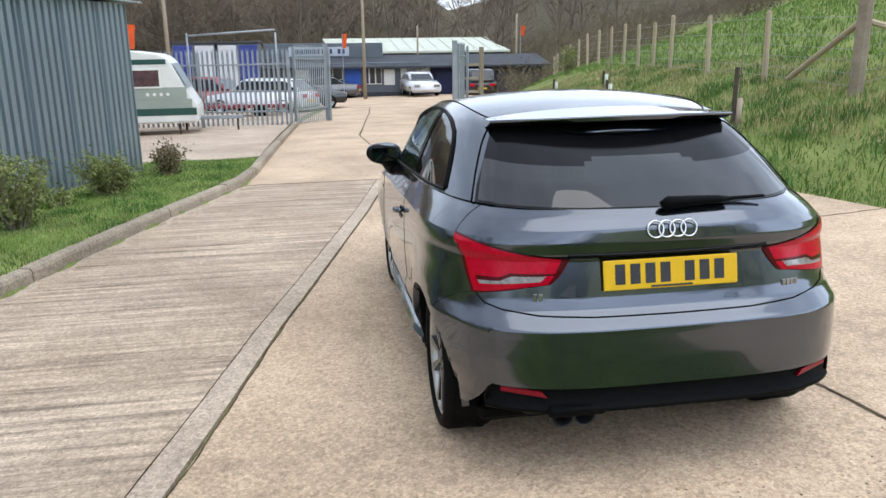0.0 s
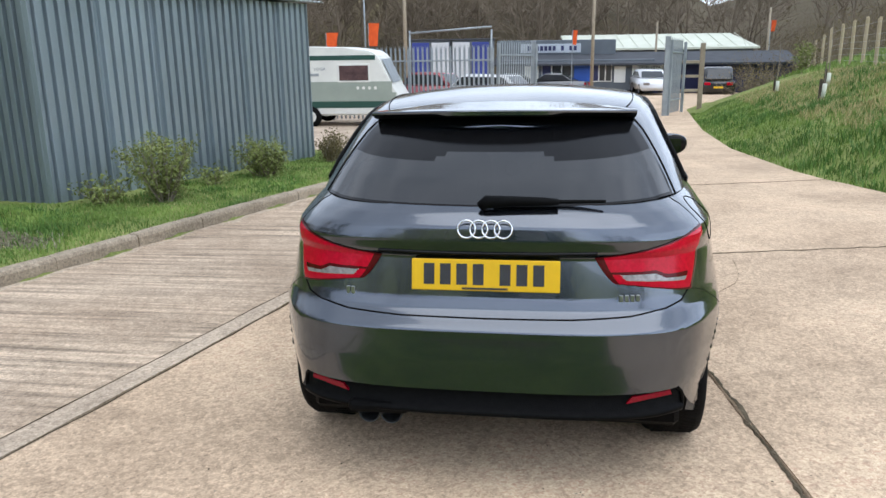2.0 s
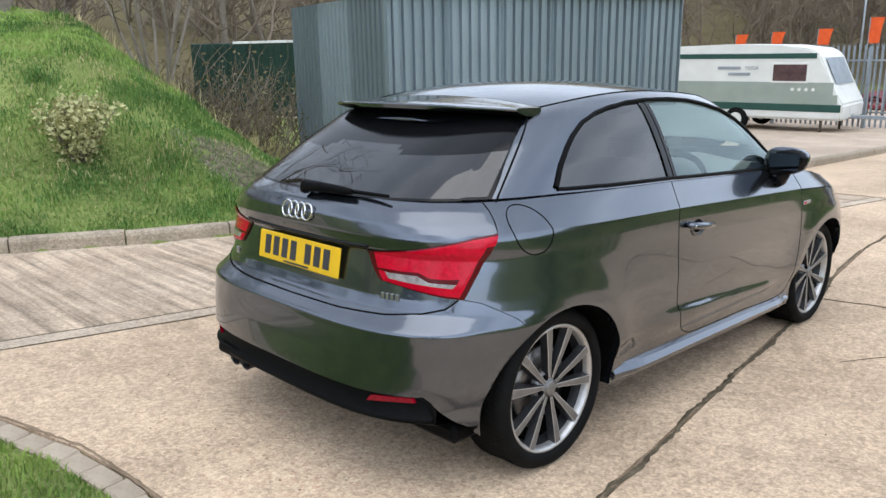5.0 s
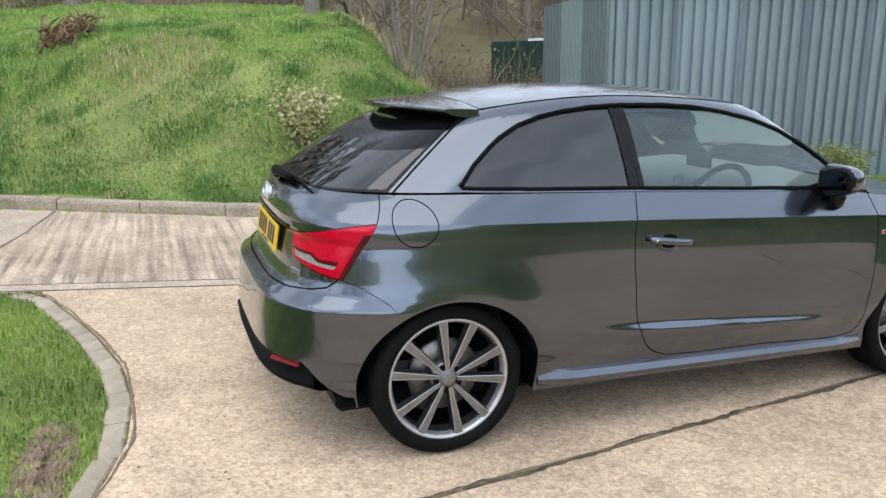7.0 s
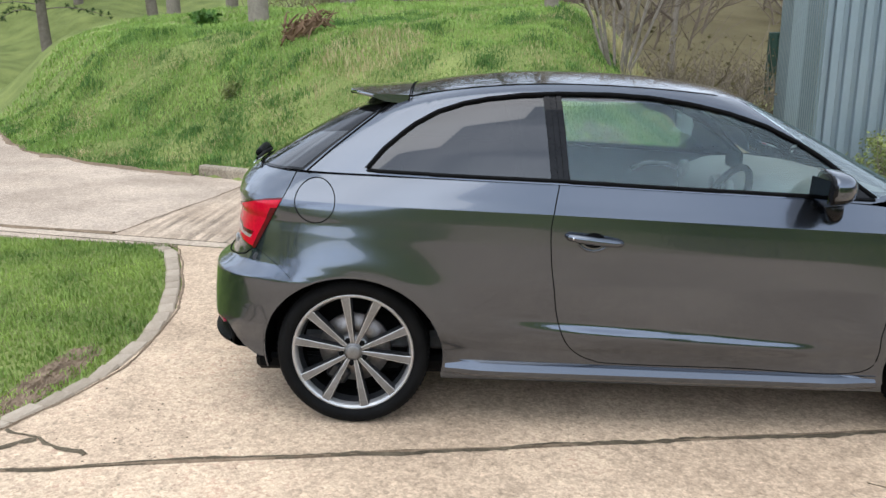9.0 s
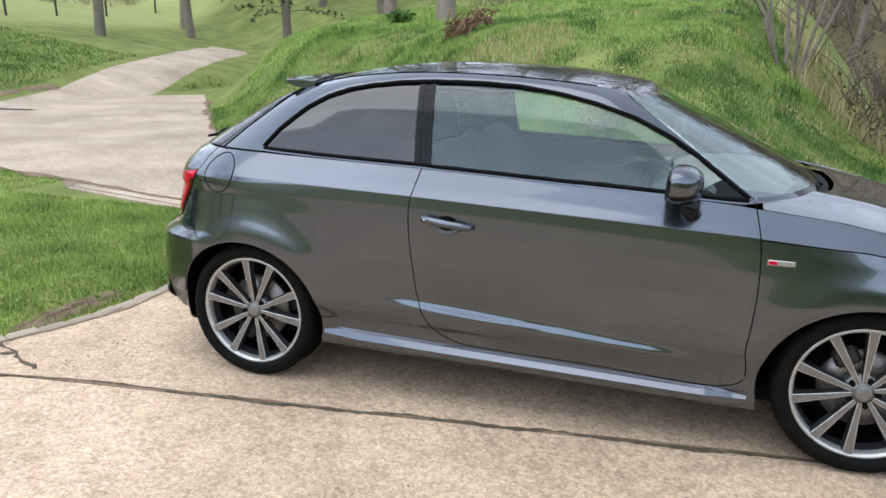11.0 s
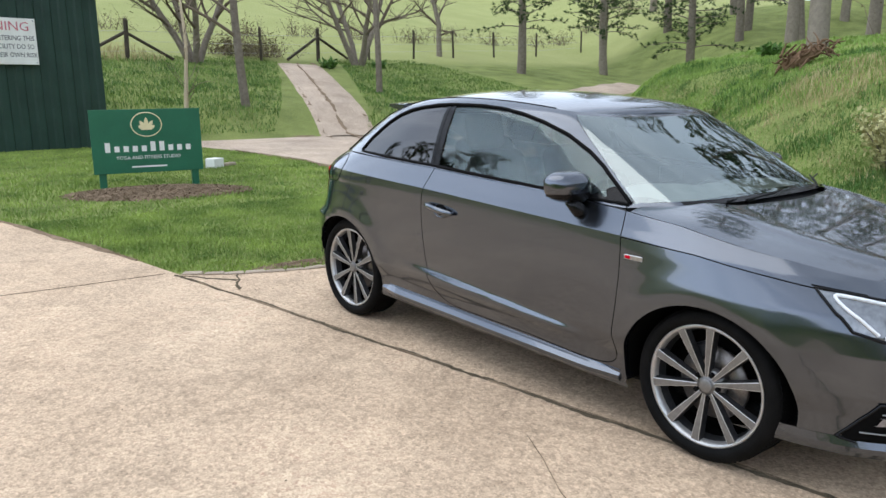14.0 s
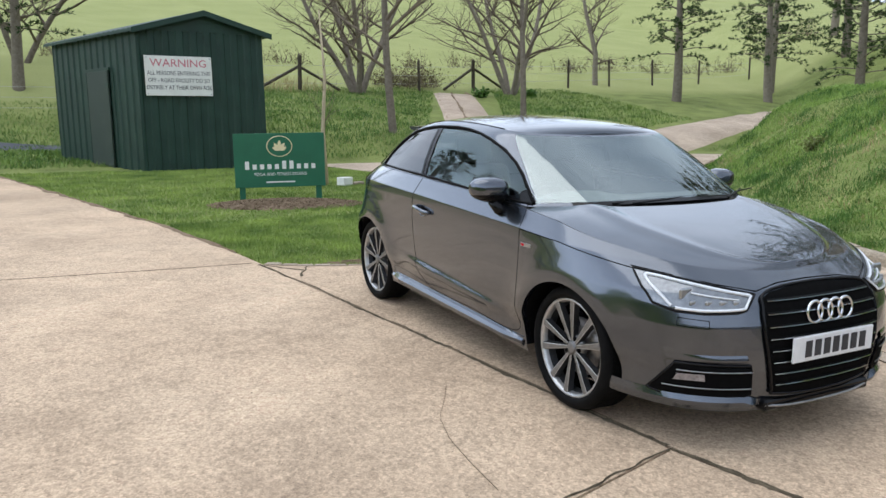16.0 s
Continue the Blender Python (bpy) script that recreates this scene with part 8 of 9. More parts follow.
def strewn(name, pts, wide, mat, label, seed, on_land=True, lift=0.055):
    """Soil and leaf scraps strewn along a line, of ragged width."""
    line_ = polyline(pts, 0.12)
    V, F = [], []
    for i, (p, d) in enumerate(line_):
        n = Vector((-d.y, d.x, 0))
        o = noise.noise(Vector((p.x * 1.7, p.y * 1.7, seed))) * wide * 0.6
        w0 = wide * max(0.03, 0.35 + 1.2 * noise.noise(Vector((p.x * 2.6, p.y * 2.6, seed + 4.0))))
        for k, up_ in ((-1, -0.012), (-0.3, 0.010), (0.4, 0.012), (1, -0.012)):
            q = p + n * (o + w0 * k)
            V.append((q.x, q.y, (float(land(q.x, q.y)) if on_land else float(plane(q.x, q.y))) + lift + up_))
        if i:
            b = 4 * i
            F += [(b + k, b - 4 + k, b - 3 + k, b + k + 1) for k in range(3)]
    return tagged(mesh_object(name, V, F, mat, None, "", True), label, kind="structure")


UPT = [(-7.9, -12.9), (-8.6, -14.6), (-10.2, -18.2), (-11.7, -21.6), (-12.8, -24.2)]
strewn("leaf_litter", [(-7.2, -10.8), (-7.7, -12.4)] + [(x + 0.1, y) for x, y in UPT], 0.10, M_SOIL, "brown leaf litter along the middle of the track", 31, True, 0.062)
strewn("worn_soil", [(x - 0.84, y - 0.3) for x, y in UPT], 0.16, M_SOIL, "worn bare soil along the track edge", 32, True, 0.012)
strewn("worn_soil", [(x + 0.86, y + 0.3) for x, y in UPT], 0.16, M_SOIL, "worn bare soil along the track edge", 33, True, 0.012)
strewn("worn_soil", ISLAND_BACK[1:-1], 0.10, M_SOIL, "worn soil edge between lawn and lane", 34, False, 0.004)
strewn("worn_soil", ISLAND_SIDE[1:-1], 0.10, M_SOIL, "worn soil edge between lawn and road", 35, False, 0.004)
strewn("worn_soil", [(-5.75, -2.8), (-6.45, -4.2), (-7.6, -5.9), (-9.5, -7.3), (-11.4, -8.7), (-14, -10.5)], 0.16, M_SOIL, "worn soil at the foot of the mound", 36, False, 0.006)
strewn("worn_soil", [(-3.3, -13.85), (-5.0, -14.15), (-7.0, -13.45)], 0.16, M_SOIL, "worn soil along the lane edge", 37, False, 0.012)
strewn("worn_soil", [(-9.0, -13.4), (-10.5, -14.25), (-13, -14.5)], 0.22, M_SOIL, "worn soil along the path edge", 38, True, 0.02)
strewn("joint_soil", CRACK, 0.030, M_SOIL, "brown soil spilt along the concrete joint", 39, False, -0.0065)
strewn("joint_soil", CRACK_ON, 0.022, M_SOIL, "brown soil spilt along the concrete joint", 40, False, -0.0065)
track("track_up", [(-7.9, -12.9), (-8.6, -14.6), (-10.2, -18.2), (-11.7, -21.6), (-12.8, -24.2)], 1.75, M_TRACK, "pale concrete track climbing to the field fence", 0.045)
track("track_along", [(-9.5, -12.6), (-13.5, -13.6), (-18.5, -15.6), (-24.0, -17.6), (-28.0, -18.8)], 1.9, M_TRACK, "worn pale path along the back of the mound", 0.045)
track("back_road", [(2.2, -20.5), (5.0, -21.6), (10.0, -23.0), (20, -26)], 1.8, M_DARKROOF, "grey tarmac road beyond the hut", 0.06)


# ---- trees and shrubs ----
def tube_into(V, F, pts, rads, sides):
    """Adds a tapered tube to plain vertex and face lists."""
    base = len(V)
    for i, p in enumerate(pts):
        d = (pts[min(i + 1, len(pts) - 1)] - pts[max(i - 1, 0)])
        d = d.normalized() if d.length > 1e-9 else Vector((0, 0, 1))
        u = d.cross(Vector((0.31, 0.17, 0.93)))
        u = u.normalized() if u.length > 0.05 else d.cross(Vector((1, 0, 0))).normalized()
        w = d.cross(u)
        for k in range(sides):
            a = 2 * math.pi * k / sides
            q = p + rads[i] * (math.cos(a) * u + math.sin(a) * w)
            V.append((q.x, q.y, q.z))
    for i in range(len(pts) - 1):
        for k in range(sides):
            a, b = base + i * sides + k, base + i * sides + (k + 1) % sides
            F.append((a, b, b + sides, a + sides))


def limb(rg, start, way, length, r0, r1, n=5, wob=0.12, lift=0.05):
    pts, rads, p, d = [start.copy()], [r0], start.copy(), way.normalized()
    for i in range(n):
        d = (d + Vector((rg.gauss(0, wob), rg.gauss(0, wob), rg.gauss(0, wob) + lift))).normalized()
        p = p + d * (length / n)
        pts.append(p.copy())
        rads.append(r0 + (r1 - r0) * (i + 1) / n)
    return pts, rads


def bare_tree(rg, h, r, stems=1, depth=3, kids=7, sides=(8, 5, 4, 3), low=0.25, twig=0.004):
    """A leafless tree: trunk or stems, limbs, branches and twigs. Two lists: wood of the trunk and of the twigs."""
    V, F, TV, TF = [], [], [], []

    def grow(p, d, L_, rad, lv):
        pts, rads = limb(rg, p, d, L_, rad, max(twig, rad * (0.45 if lv == 0 else 0.3)), 6 if lv == 0 else 4, 0.06 if lv == 0 else 0.16, 0.03 if lv else 0.02)
        tube_into(V if lv == 0 else TV, F if lv == 0 else TF, pts, rads, sides[min(lv, 3)])
        if lv >= depth:
            return
        n = kids if lv == 0 else max(4, kids - 2 * lv)
        for i in range(n):
            t = (low if lv == 0 else 0.2) + (1 - (low if lv == 0 else 0.2)) * (i + rg.random()) / n
            k = min(int(t * (len(pts) - 1)), len(pts) - 2)
            q = pts[k].lerp(pts[k + 1], t * (len(pts) - 1) - k)
            dd = (pts[k + 1] - pts[k]).normalized()
            a = rg.uniform(0, 2 * math.pi)
            side = Vector((math.cos(a), math.sin(a), rg.uniform(-0.1, 0.5)))
            grow(q, dd * 0.55 + side * rg.uniform(0.55, 0.95), L_ * rg.uniform(0.35, 0.6) * (1.15 - 0.45 * t), rads[k] * rg.uniform(0.4, 0.6), lv + 1)

    for s in range(stems):
        a = 2 * math.pi * s / max(1, stems) + rg.uniform(-0.4, 0.4)
        lean = 0.0 if stems == 1 else rg.uniform(0.22, 0.5)
        grow(Vector((0.12 * math.cos(a) * (stems > 1), 0.12 * math.sin(a) * (stems > 1), -0.15)), Vector((lean * math.cos(a), lean * math.sin(a), 1)), h * rg.uniform(0.85, 1.1), r * (1 if stems == 1 else 0.62), 0)
    return V, F, TV, TF


def place_bare(name, x, y, label, category, seed, **kw):
    rg = random.Random(seed)
    V, F, TV, TF = bare_tree(rg, **kw)
    th = thing(name, pose(x, y, float(land(x, y))), label, category)
    mesh_object("trunk", V, F, M_BARK, th, "", True)
    mesh_object("crown", TV, TF, M_TWIG, th, "bare grey-brown twigs")
    return th


place_bare("bare_tree", -6.4, -16.0, "slender leafless tree on the grass bank", "tree", 11, h=7.5, r=0.13, kids=12, low=0.26)
place_bare("bare_tree", -12.2, -17.8, "slim leafless tree beside the climbing track", "tree", 12, h=7.0, r=0.12, kids=10, low=0.28)
place_bare("bare_tree", -15.6, -24.0, "leafless tree with several stems by the field fence", "tree", 13, h=6.0, r=0.20, stems=4, kids=9, low=0.2)
place_bare("bare_tree", -8.5, -24.2, "leafless spreading tree before the field", "tree", 14, h=6.0, r=0.21, stems=4, kids=9, low=0.2)
place_bare("bare_tree", -23.0, -27.5, "leafless pale tree at the field edge", "tree", 15, h=6.0, r=0.16, kids=10, low=0.15)
place_bare("bare_tree", 3.4, -30.0, "leafless tree beyond the hut", "tree", 16, h=7.0, r=0.2, stems=2, kids=10, low=0.15)
place_bare("bare_shrub", -8.7, 3.0, "tall leafless shrub of many pale stems on the mound", "shrub", 17, h=3.2, r=0.045, stems=9, kids=6, low=0.25, depth=2)
place_bare("bare_tree", -14.2, 2.6, "leafless tree at the back of the mound", "tree", 18, h=8.0, r=0.17, kids=11, low=0.3)
for i, (x, y) in enumerate(((-24, 3.5), (-27, -3), (-30, 7), (-21, 17), (-26, 14), (-31, 19), (-35, 11), (-27, 24))):
    place_bare("bare_tree", x, y, "leafless woodland tree behind the mound", "tree", 30 + i, h=9.0, r=0.16, kids=10, low=0.15)


def pine_parts(seed, h=10.0, r=0.23, low=0.21):
    rg = random.Random(seed)
    V, F, NV, NF = [], [], [], []
    pts, rads = limb(rg, Vector((0, 0, -0.2)), Vector((0.02, 0.01, 1)), h, r, 0.03, 9, 0.02, 0.05)
    tube_into(V, F, pts, rads, 9)
    n = 66
    for i in range(n):
        t = low + (0.98 - low) * i / n + rg.uniform(-0.01, 0.01)
        k = min(int(t * (len(pts) - 1)), len(pts) - 2)
        q = pts[k].lerp(pts[k + 1], t * (len(pts) - 1) - k)
        a = i * 2.4 + rg.uniform(-0.4, 0.4)
        L_ = (2.6 * (1 - t) ** 0.7 + 0.35) * rg.uniform(0.75, 1.15)
        bp, br = limb(rg, q, Vector((math.cos(a), math.sin(a), 0.25)), L_, 0.028, 0.007, 5, 0.13, -0.035)
        tube_into(V, F, bp, br, 4)
        for j in range(16):
            u = 0.30 + 0.70 * (j + rg.random()) / 16
            kk = min(int(u * 5), 4)
            c = bp[kk].lerp(bp[kk + 1], u * 5 - kk) + Vector((rg.gauss(0, 0.10), rg.gauss(0, 0.10), rg.gauss(0.02, 0.07)))
            for m in range(13):
                d = Vector((rg.gauss(0, 1), rg.gauss(0, 1), rg.gauss(0.35, 0.8))).normalized()
                e = d.cross(Vector((rg.gauss(0, 1), rg.gauss(0, 1), rg.gauss(0, 1)))).normalized() * 0.019
                tip = c + d * rg.uniform(0.10, 0.19)
                b0 = len(NV)
                NV.extend([tuple(c - e), tuple(c + e), tuple(tip)])
                NF.append((b0, b0 + 1, b0 + 2))
    return V, F, NV, NF


PINES = [(-23.6, -22.2, 1.0), (-33.5, -25.3, 1.1), (-34.2, -17.2, 1.0), (-36.4, -18.0, 1.05), (-13.4, -3.7, 1.0), (-18.2, -2.4, 0.95), (-18.9, -1.0, 1.0), (-19.5, 1.5, 0.9), (-27.0, -8.0, 1.1), (-22.0, -8.5, 1.0), (-29.5, -22.0, 1.0), (-42, -22, 1.1), (-41, -15, 1.1), (3.55, -27.0, 0.95), (-26.5, -15.0, 1.0), (-31.0, -12.5, 1.1), (-38.0, -24.0, 1.1), (-45, -30, 1.2), (12.7, -17.3, 1.12), (15.0, -15.4, 1.2), (10.6, -19.6, 1.0)]
proto = []
for s in (1, 2):
    V, F, NV, NF = pine_parts(s)
    th = thing("pine_tree", pose(*PINES[s - 1][:2], float(land(*PINES[s - 1][:2])), 0, 0, 40 * s), "tall pine with a bare lower trunk on the grass bank", "tree", "pines on the bank")
    mesh_object("trunk", V, F, M_BARK, th, "", True)
    mesh_object("needle_sprays", NV, NF, M_PINE, th, "dark green needle sprays")
    proto.append(th)
for i, (x, y, sc) in enumerate(PINES[2:]):
    c = copy_thing(proto[i % 2], pose(x, y, float(land(x, y)), 0, 0, 77 * i))
    c.scale = (sc, sc, sc)


def leaf_cloud(rg, n, size, shape, lean=0.3):
    """Small folded leaves: two triangles each, placed by shape()."""
    V, F = [], []
    for _ in range(n):
        c = shape()
        d = Vector((rg.gauss(0, 1), rg.gauss(0, 1), rg.gauss(lean, 0.7))).normalized()
        e = d.cross(Vector((rg.gauss(0, 1), rg.gauss(0, 1), rg.gauss(0, 1)))).normalized()
        s = size * rg.uniform(0.6, 1.3)
        b0 = len(V)
        V.extend([tuple(c), tuple(c + d * s * 0.5 + e * s * 0.26), tuple(c + d * s), tuple(c + d * s * 0.5 - e * s * 0.26)])
        F.append((b0, b0 + 1, b0 + 2, b0 + 3))
    return V, F


def bush(x, y, h, w, leaf, seed, label, n=900, size=0.045, twigs=26):
    rg = random.Random(seed)
    z = float(land(x, y))
    th = thing("shrub", pose(x, y, z), label, "shrub")
    V, F = [], []
    tips = []
    for _ in range(twigs):
        a = rg.uniform(0, 2 * math.pi)
        r_ = rg.random() ** 0.6
        pts, rads = limb(rg, Vector((0.05 * math.cos(a), 0.05 * math.sin(a), -0.03)), Vector((r_ * math.cos(a) * w / h * 0.8, r_ * math.sin(a) * w / h * 0.8, 1)), h * rg.uniform(0.55, 1.05), 0.010, 0.003, 5, 0.10, 0.02)
        tube_into(V, F, pts, rads, 4)
        tips += [pts[k].lerp(pts[k + 1], rg.random()) for k in (1, 2, 3, 4, 4) for _q in (0, 1)]
    mesh_object("branching", V, F, M_BARK, th)
    LV, LF = leaf_cloud(rg, n, size, lambda: rg.choice(tips) + Vector((rg.gauss(0, 0.05), rg.gauss(0, 0.05), rg.gauss(0, 0.045))))
    mesh_object("foliage", LV, LF, leaf, th, "small pale-edged leaves" if leaf is M_VARIEG else "small dull green leaves")
    return th


bush(-5.72, 0.72, 0.68, 0.46, M_VARIEG, 51, "variegated cream and green shrub on the mound foot", 2600, 0.065, 30)
bush(-4.35, 5.05, 0.80, 0.62, M_LEAF, 52, "loose green shrub on the verge before the shed", 4200, 0.042, 44)
bush(-3.98, 7.2, 0.62, 0.62, M_LEAF, 53, "round green shrub on the verge before the shed", 3800, 0.042, 44)
bush(-3.6, 9.1, 0.55, 0.45, M_BRAMBLE, 54, "small brownish shrub at the end of the verge", 1800, 0.045)
bush(-4.95, 4.75, 0.38, 0.5, M_LEAF, 55, "low weedy shrub at the shed foot", 600, 0.05, 14)
bush(-4.35, 6.3, 0.30, 0.45, M_LEAF, 56, "low weedy growth at the shed foot", 500, 0.05, 12)
bush(-8.0, -2.9, 0.30, 0.4, M_LEAF, 57, "low dark weed clump on the mound", 400, 0.06, 10)
bush(-13.56, -23.2, 0.32, 0.55, M_LUSH, 59, "clump of blue-green bulb leaves by the track", 380, 0.16, 26)
bush(-16.2, -23.4, 0.30, 0.5, M_LUSH, 60, "clump of blue-green bulb leaves under the tree", 340, 0.16, 24)
bush(-14.2, -5.1, 0.30, 0.5, M_LUSH, 61, "clump of bulb leaves on top of the mound", 320, 0.15, 22)
bush(8.2, 26.5, 1.1, 0.9, M_LEAF, 58, "young green bush by the bank fence", 900, 0.08, 20)


def scrub(name, spots, label, seed, leafy=0.5, h=1.6):
    """A thicket of bramble and thorn: many thin arching stems and sparse leaves, one mass."""
    rg = random.Random(seed)
    V, F, pts_all = [], [], []
    for x, y, hh in spots:
        z = float(land(x, y))
        for _ in range(34):
            a = rg.uniform(0, 2 * math.pi)
            p0 = Vector((x + rg.gauss(0, 0.55), y + rg.gauss(0, 0.55), z - 0.05))
            pts, rads = limb(rg, p0, Vector((0.6 * math.cos(a), 0.6 * math.sin(a), 1)), hh * rg.uniform(0.6, 1.25), 0.014, 0.004, 5, 0.2, -0.02)
            tube_into(V, F, pts, rads, 3)
            pts_all += pts[1:]
    ob = tagged(mesh_object(name, V, F, M_TWIG), label, "scrub", kind="stuff")
    n = int(len(pts_all) * leafy * 5)
    LV, LF = leaf_cloud(rg, n, 0.09, lambda: rg.choice(pts_all) + Vector((rg.gauss(0, 0.12), rg.gauss(0, 0.12), rg.gauss(0, 0.1))))
    mesh_object("foliage", LV, LF, M_BRAMBLE, ob, "sparse dull bramble leaves")
    return ob


rg = random.Random(90)
scrub("scrub", [(-10.5 - 0.9 * k + rg.uniform(-0.8, 0.8), 4.6 + 0.75 * (k % 7) + rg.uniform(-0.5, 0.5), rg.uniform(0.9, 2.2)) for k in range(16)], "brown bramble thicket between the mound and the yard", 91, 0.14)
scrub("scrub", [(-8.9 + rg.uniform(-0.3, 0.3), 4.9, 0.9), (-9.6, 5.2, 1.2), (-9.9, 4.4, 1.3), (-9.0, 4.2, 0.7)], "dry brown stems and leaves by the shed corner", 92, 0.12)
scrub("brush_pile", [(-12.6 + 0.5 * k, -26.3 - 0.1 * k, 0.9) for k in range(5)], "heap of cut brushwood by the field fence", 93, 0.7)
scrub("hedge", [(-44 + 3.3 * k, -31.5 - 0.3 * (k % 3), 1.0) for k in range(16)], "low rough hedge along the foot of the field", 94, 0.4)
scrub("scrub", [(9.0 + rg.uniform(-1, 6) + 0.05 * k, 30 + 1.1 * k, rg.uniform(1.0, 2.4)) for k in range(26)], "rough bushes along the far bank", 95, 0.5)
scrub("scrub", [(rg.uniform(14, 46), rg.uniform(42, 74), rg.uniform(2.2, 4.2)) for k in range(60)], "leafless thorn thicket on the hill", 96, 0.35)
scrub("scrub", [(-22 - rg.uniform(0, 14), rg.uniform(-6, 26), rg.uniform(1.2, 2.6)) for k in range(40)], "undergrowth in the wood behind the mound", 97, 0.4)


# far woods: one joined mass of leafless trees on the hillside
def woods(name, spots, label, seed, hh=(8.0, 12.0)):
    rg = random.Random(seed)
    kinds = []
    for s in range(5):
        r2 = random.Random(seed + s)
        V, F, TV, TF = bare_tree(r2, h=1.0, r=0.016, stems=1 + (s % 2), depth=3, kids=9, sides=(5, 4, 3, 3), low=0.12, twig=0.0016)
        n = len(V)
        kinds.append((np.array(V + TV), np.array(F, object).tolist(), TF, n))
    allV, allF, off_ = [], [], 0
    for x, y in spots:
        V, F, TF, n = kinds[rg.randrange(5)]
        s, a = rg.uniform(*hh), rg.uniform(0, 6.28)
        c, q = math.cos(a), math.sin(a)
        P = np.stack([x + s * (V[:, 0] * c - V[:, 1] * q), y + s * (V[:, 0] * q + V[:, 1] * c), float(land(x, y)) + s * V[:, 2] - 0.2], 1)
        allV.append(P)
        allF += [tuple(k + off_ for k in f) for f in F] + [tuple(k + n + off_ for k in f) for f in TF]
        off_ += len(P)
    return tagged(mesh_object(name, np.concatenate(allV), allF, M_TWIG), label, "woods", kind="stuff")


rg = random.Random(5)
woods("woods", [(x, y) for x, y in [(rg.uniform(-62, 34), rg.uniform(70, 100)) for _ in range(170)] if x < 9 or int(10 * y) % 3 == 0], "leafless brown woodland on the hillside behind the office", 200)
woods("woods", [(rg.uniform(-60, -26), rg.uniform(26, 70)) for _ in range(70)], "leafless brown woodland beside the sales yard", 210)
woods("woods", [(rg.uniform(-75, -40), rg.uniform(-12, 26)) for _ in range(60)], "leafless woodland behind the mound", 220)
scrub("undergrowth", [(rg.uniform(-56, 30), rg.uniform(66, 80), rg.uniform(1.5, 3.2)) for k in range(110)], "brown undergrowth at the foot of the woods", 98, 0.6)

# root stump on the mound: a knot of dry crooked roots
sx_, sy_ = -9.15, -1.95
st = thing("root_stump", pose(sx_, sy_, float(land(sx_, sy_)), 0, 0, 20), "dry uprooted stump with crooked brown roots", "stump")
rg = random.Random(8)
for i in range(64):
    a = rg.uniform(0, 2 * math.pi)
    t_ = rg.uniform(-1, 1)
    pts, rads = limb(rg, Vector((rg.uniform(-0.16, 0.16), 0.34 * t_, 0.16 + 0.12 * t_ + rg.uniform(-0.12, 0.12))), Vector((math.cos(a) * 0.7, 0.8 + 0.5 * math.sin(a), 0.35 + rg.uniform(-0.6, 0.5))) * rg.choice((-1, 1)), rg.uniform(0.18, 0.42), rg.uniform(0.012, 0.026), 0.007, 5, 0.45, 0.0)
    bm = tube([tuple(p) for p in pts], rads, 6)
    part("root", bm, M_ROOT, st, "", True)
part("stump_core", tube([(0.02, -0.26, -0.06), (0.0, -0.02, 0.12), (0, 0.24, 0.24)], [0.10, 0.12, 0.07], 9), M_ROOT, st, "", True)
# thin birch-like stake behind the sign
tk = thing("thin_tree", pose(-1.75, -8.6, float(land(-1.75, -8.6))), "thin pale planted sapling behind the sign", "tree")
part("trunk", tube([(0, 0, -0.1), (0.04, 0, 1.0), (-0.03, 0.02, 2.0), (0.03, 0, 3.2)], [0.045, 0.038, 0.028, 0.012], 7), M_NEWWOOD, tk, "", True)
rg = random.Random(71)
V, F = [], []
for k in range(14):
    a = rg.uniform(0, 6.28)
    pts, rads = limb(rg, Vector((0, 0, rg.uniform(0.7, 3.0))), Vector((math.cos(a), math.sin(a), 0.8)), rg.uniform(0.3, 0.7), 0.008, 0.003, 4, 0.15, 0.05)
    tube_into(V, F, pts, rads, 3)
mesh_object("twigs", V, F, M_TWIG, tk)



# ---- grass: blades over the near banks, verge and island ----
def inside(P, poly):
    x, y = P[:, 0], P[:, 1]
    c = np.zeros(len(P), bool)
    for (x1, y1), (x2, y2) in zip(poly, poly[1:] + poly[:1]):
        if y1 == y2:
            continue
        c ^= ((y1 > y) != (y2 > y)) & (x < (x2 - x1) * (y - y1) / (y2 - y1) + x1)
    return c


def on_litter(x, y):
    """Under 1 on the bare patch of the verge, with a ragged rim."""
    c, q = math.cos(0.36), math.sin(0.36)
    u, v = (x + 4.92) * c + (y - 2.32) * q, -(x + 4.92) * q + (y - 2.32) * c
    return (u / 1.02) ** 2 + (v / 0.44) ** 2 + 0.25 * np.sin(5.1 * x + 2.0 * y) * np.sin(6.3 * y - 1.7 * x)


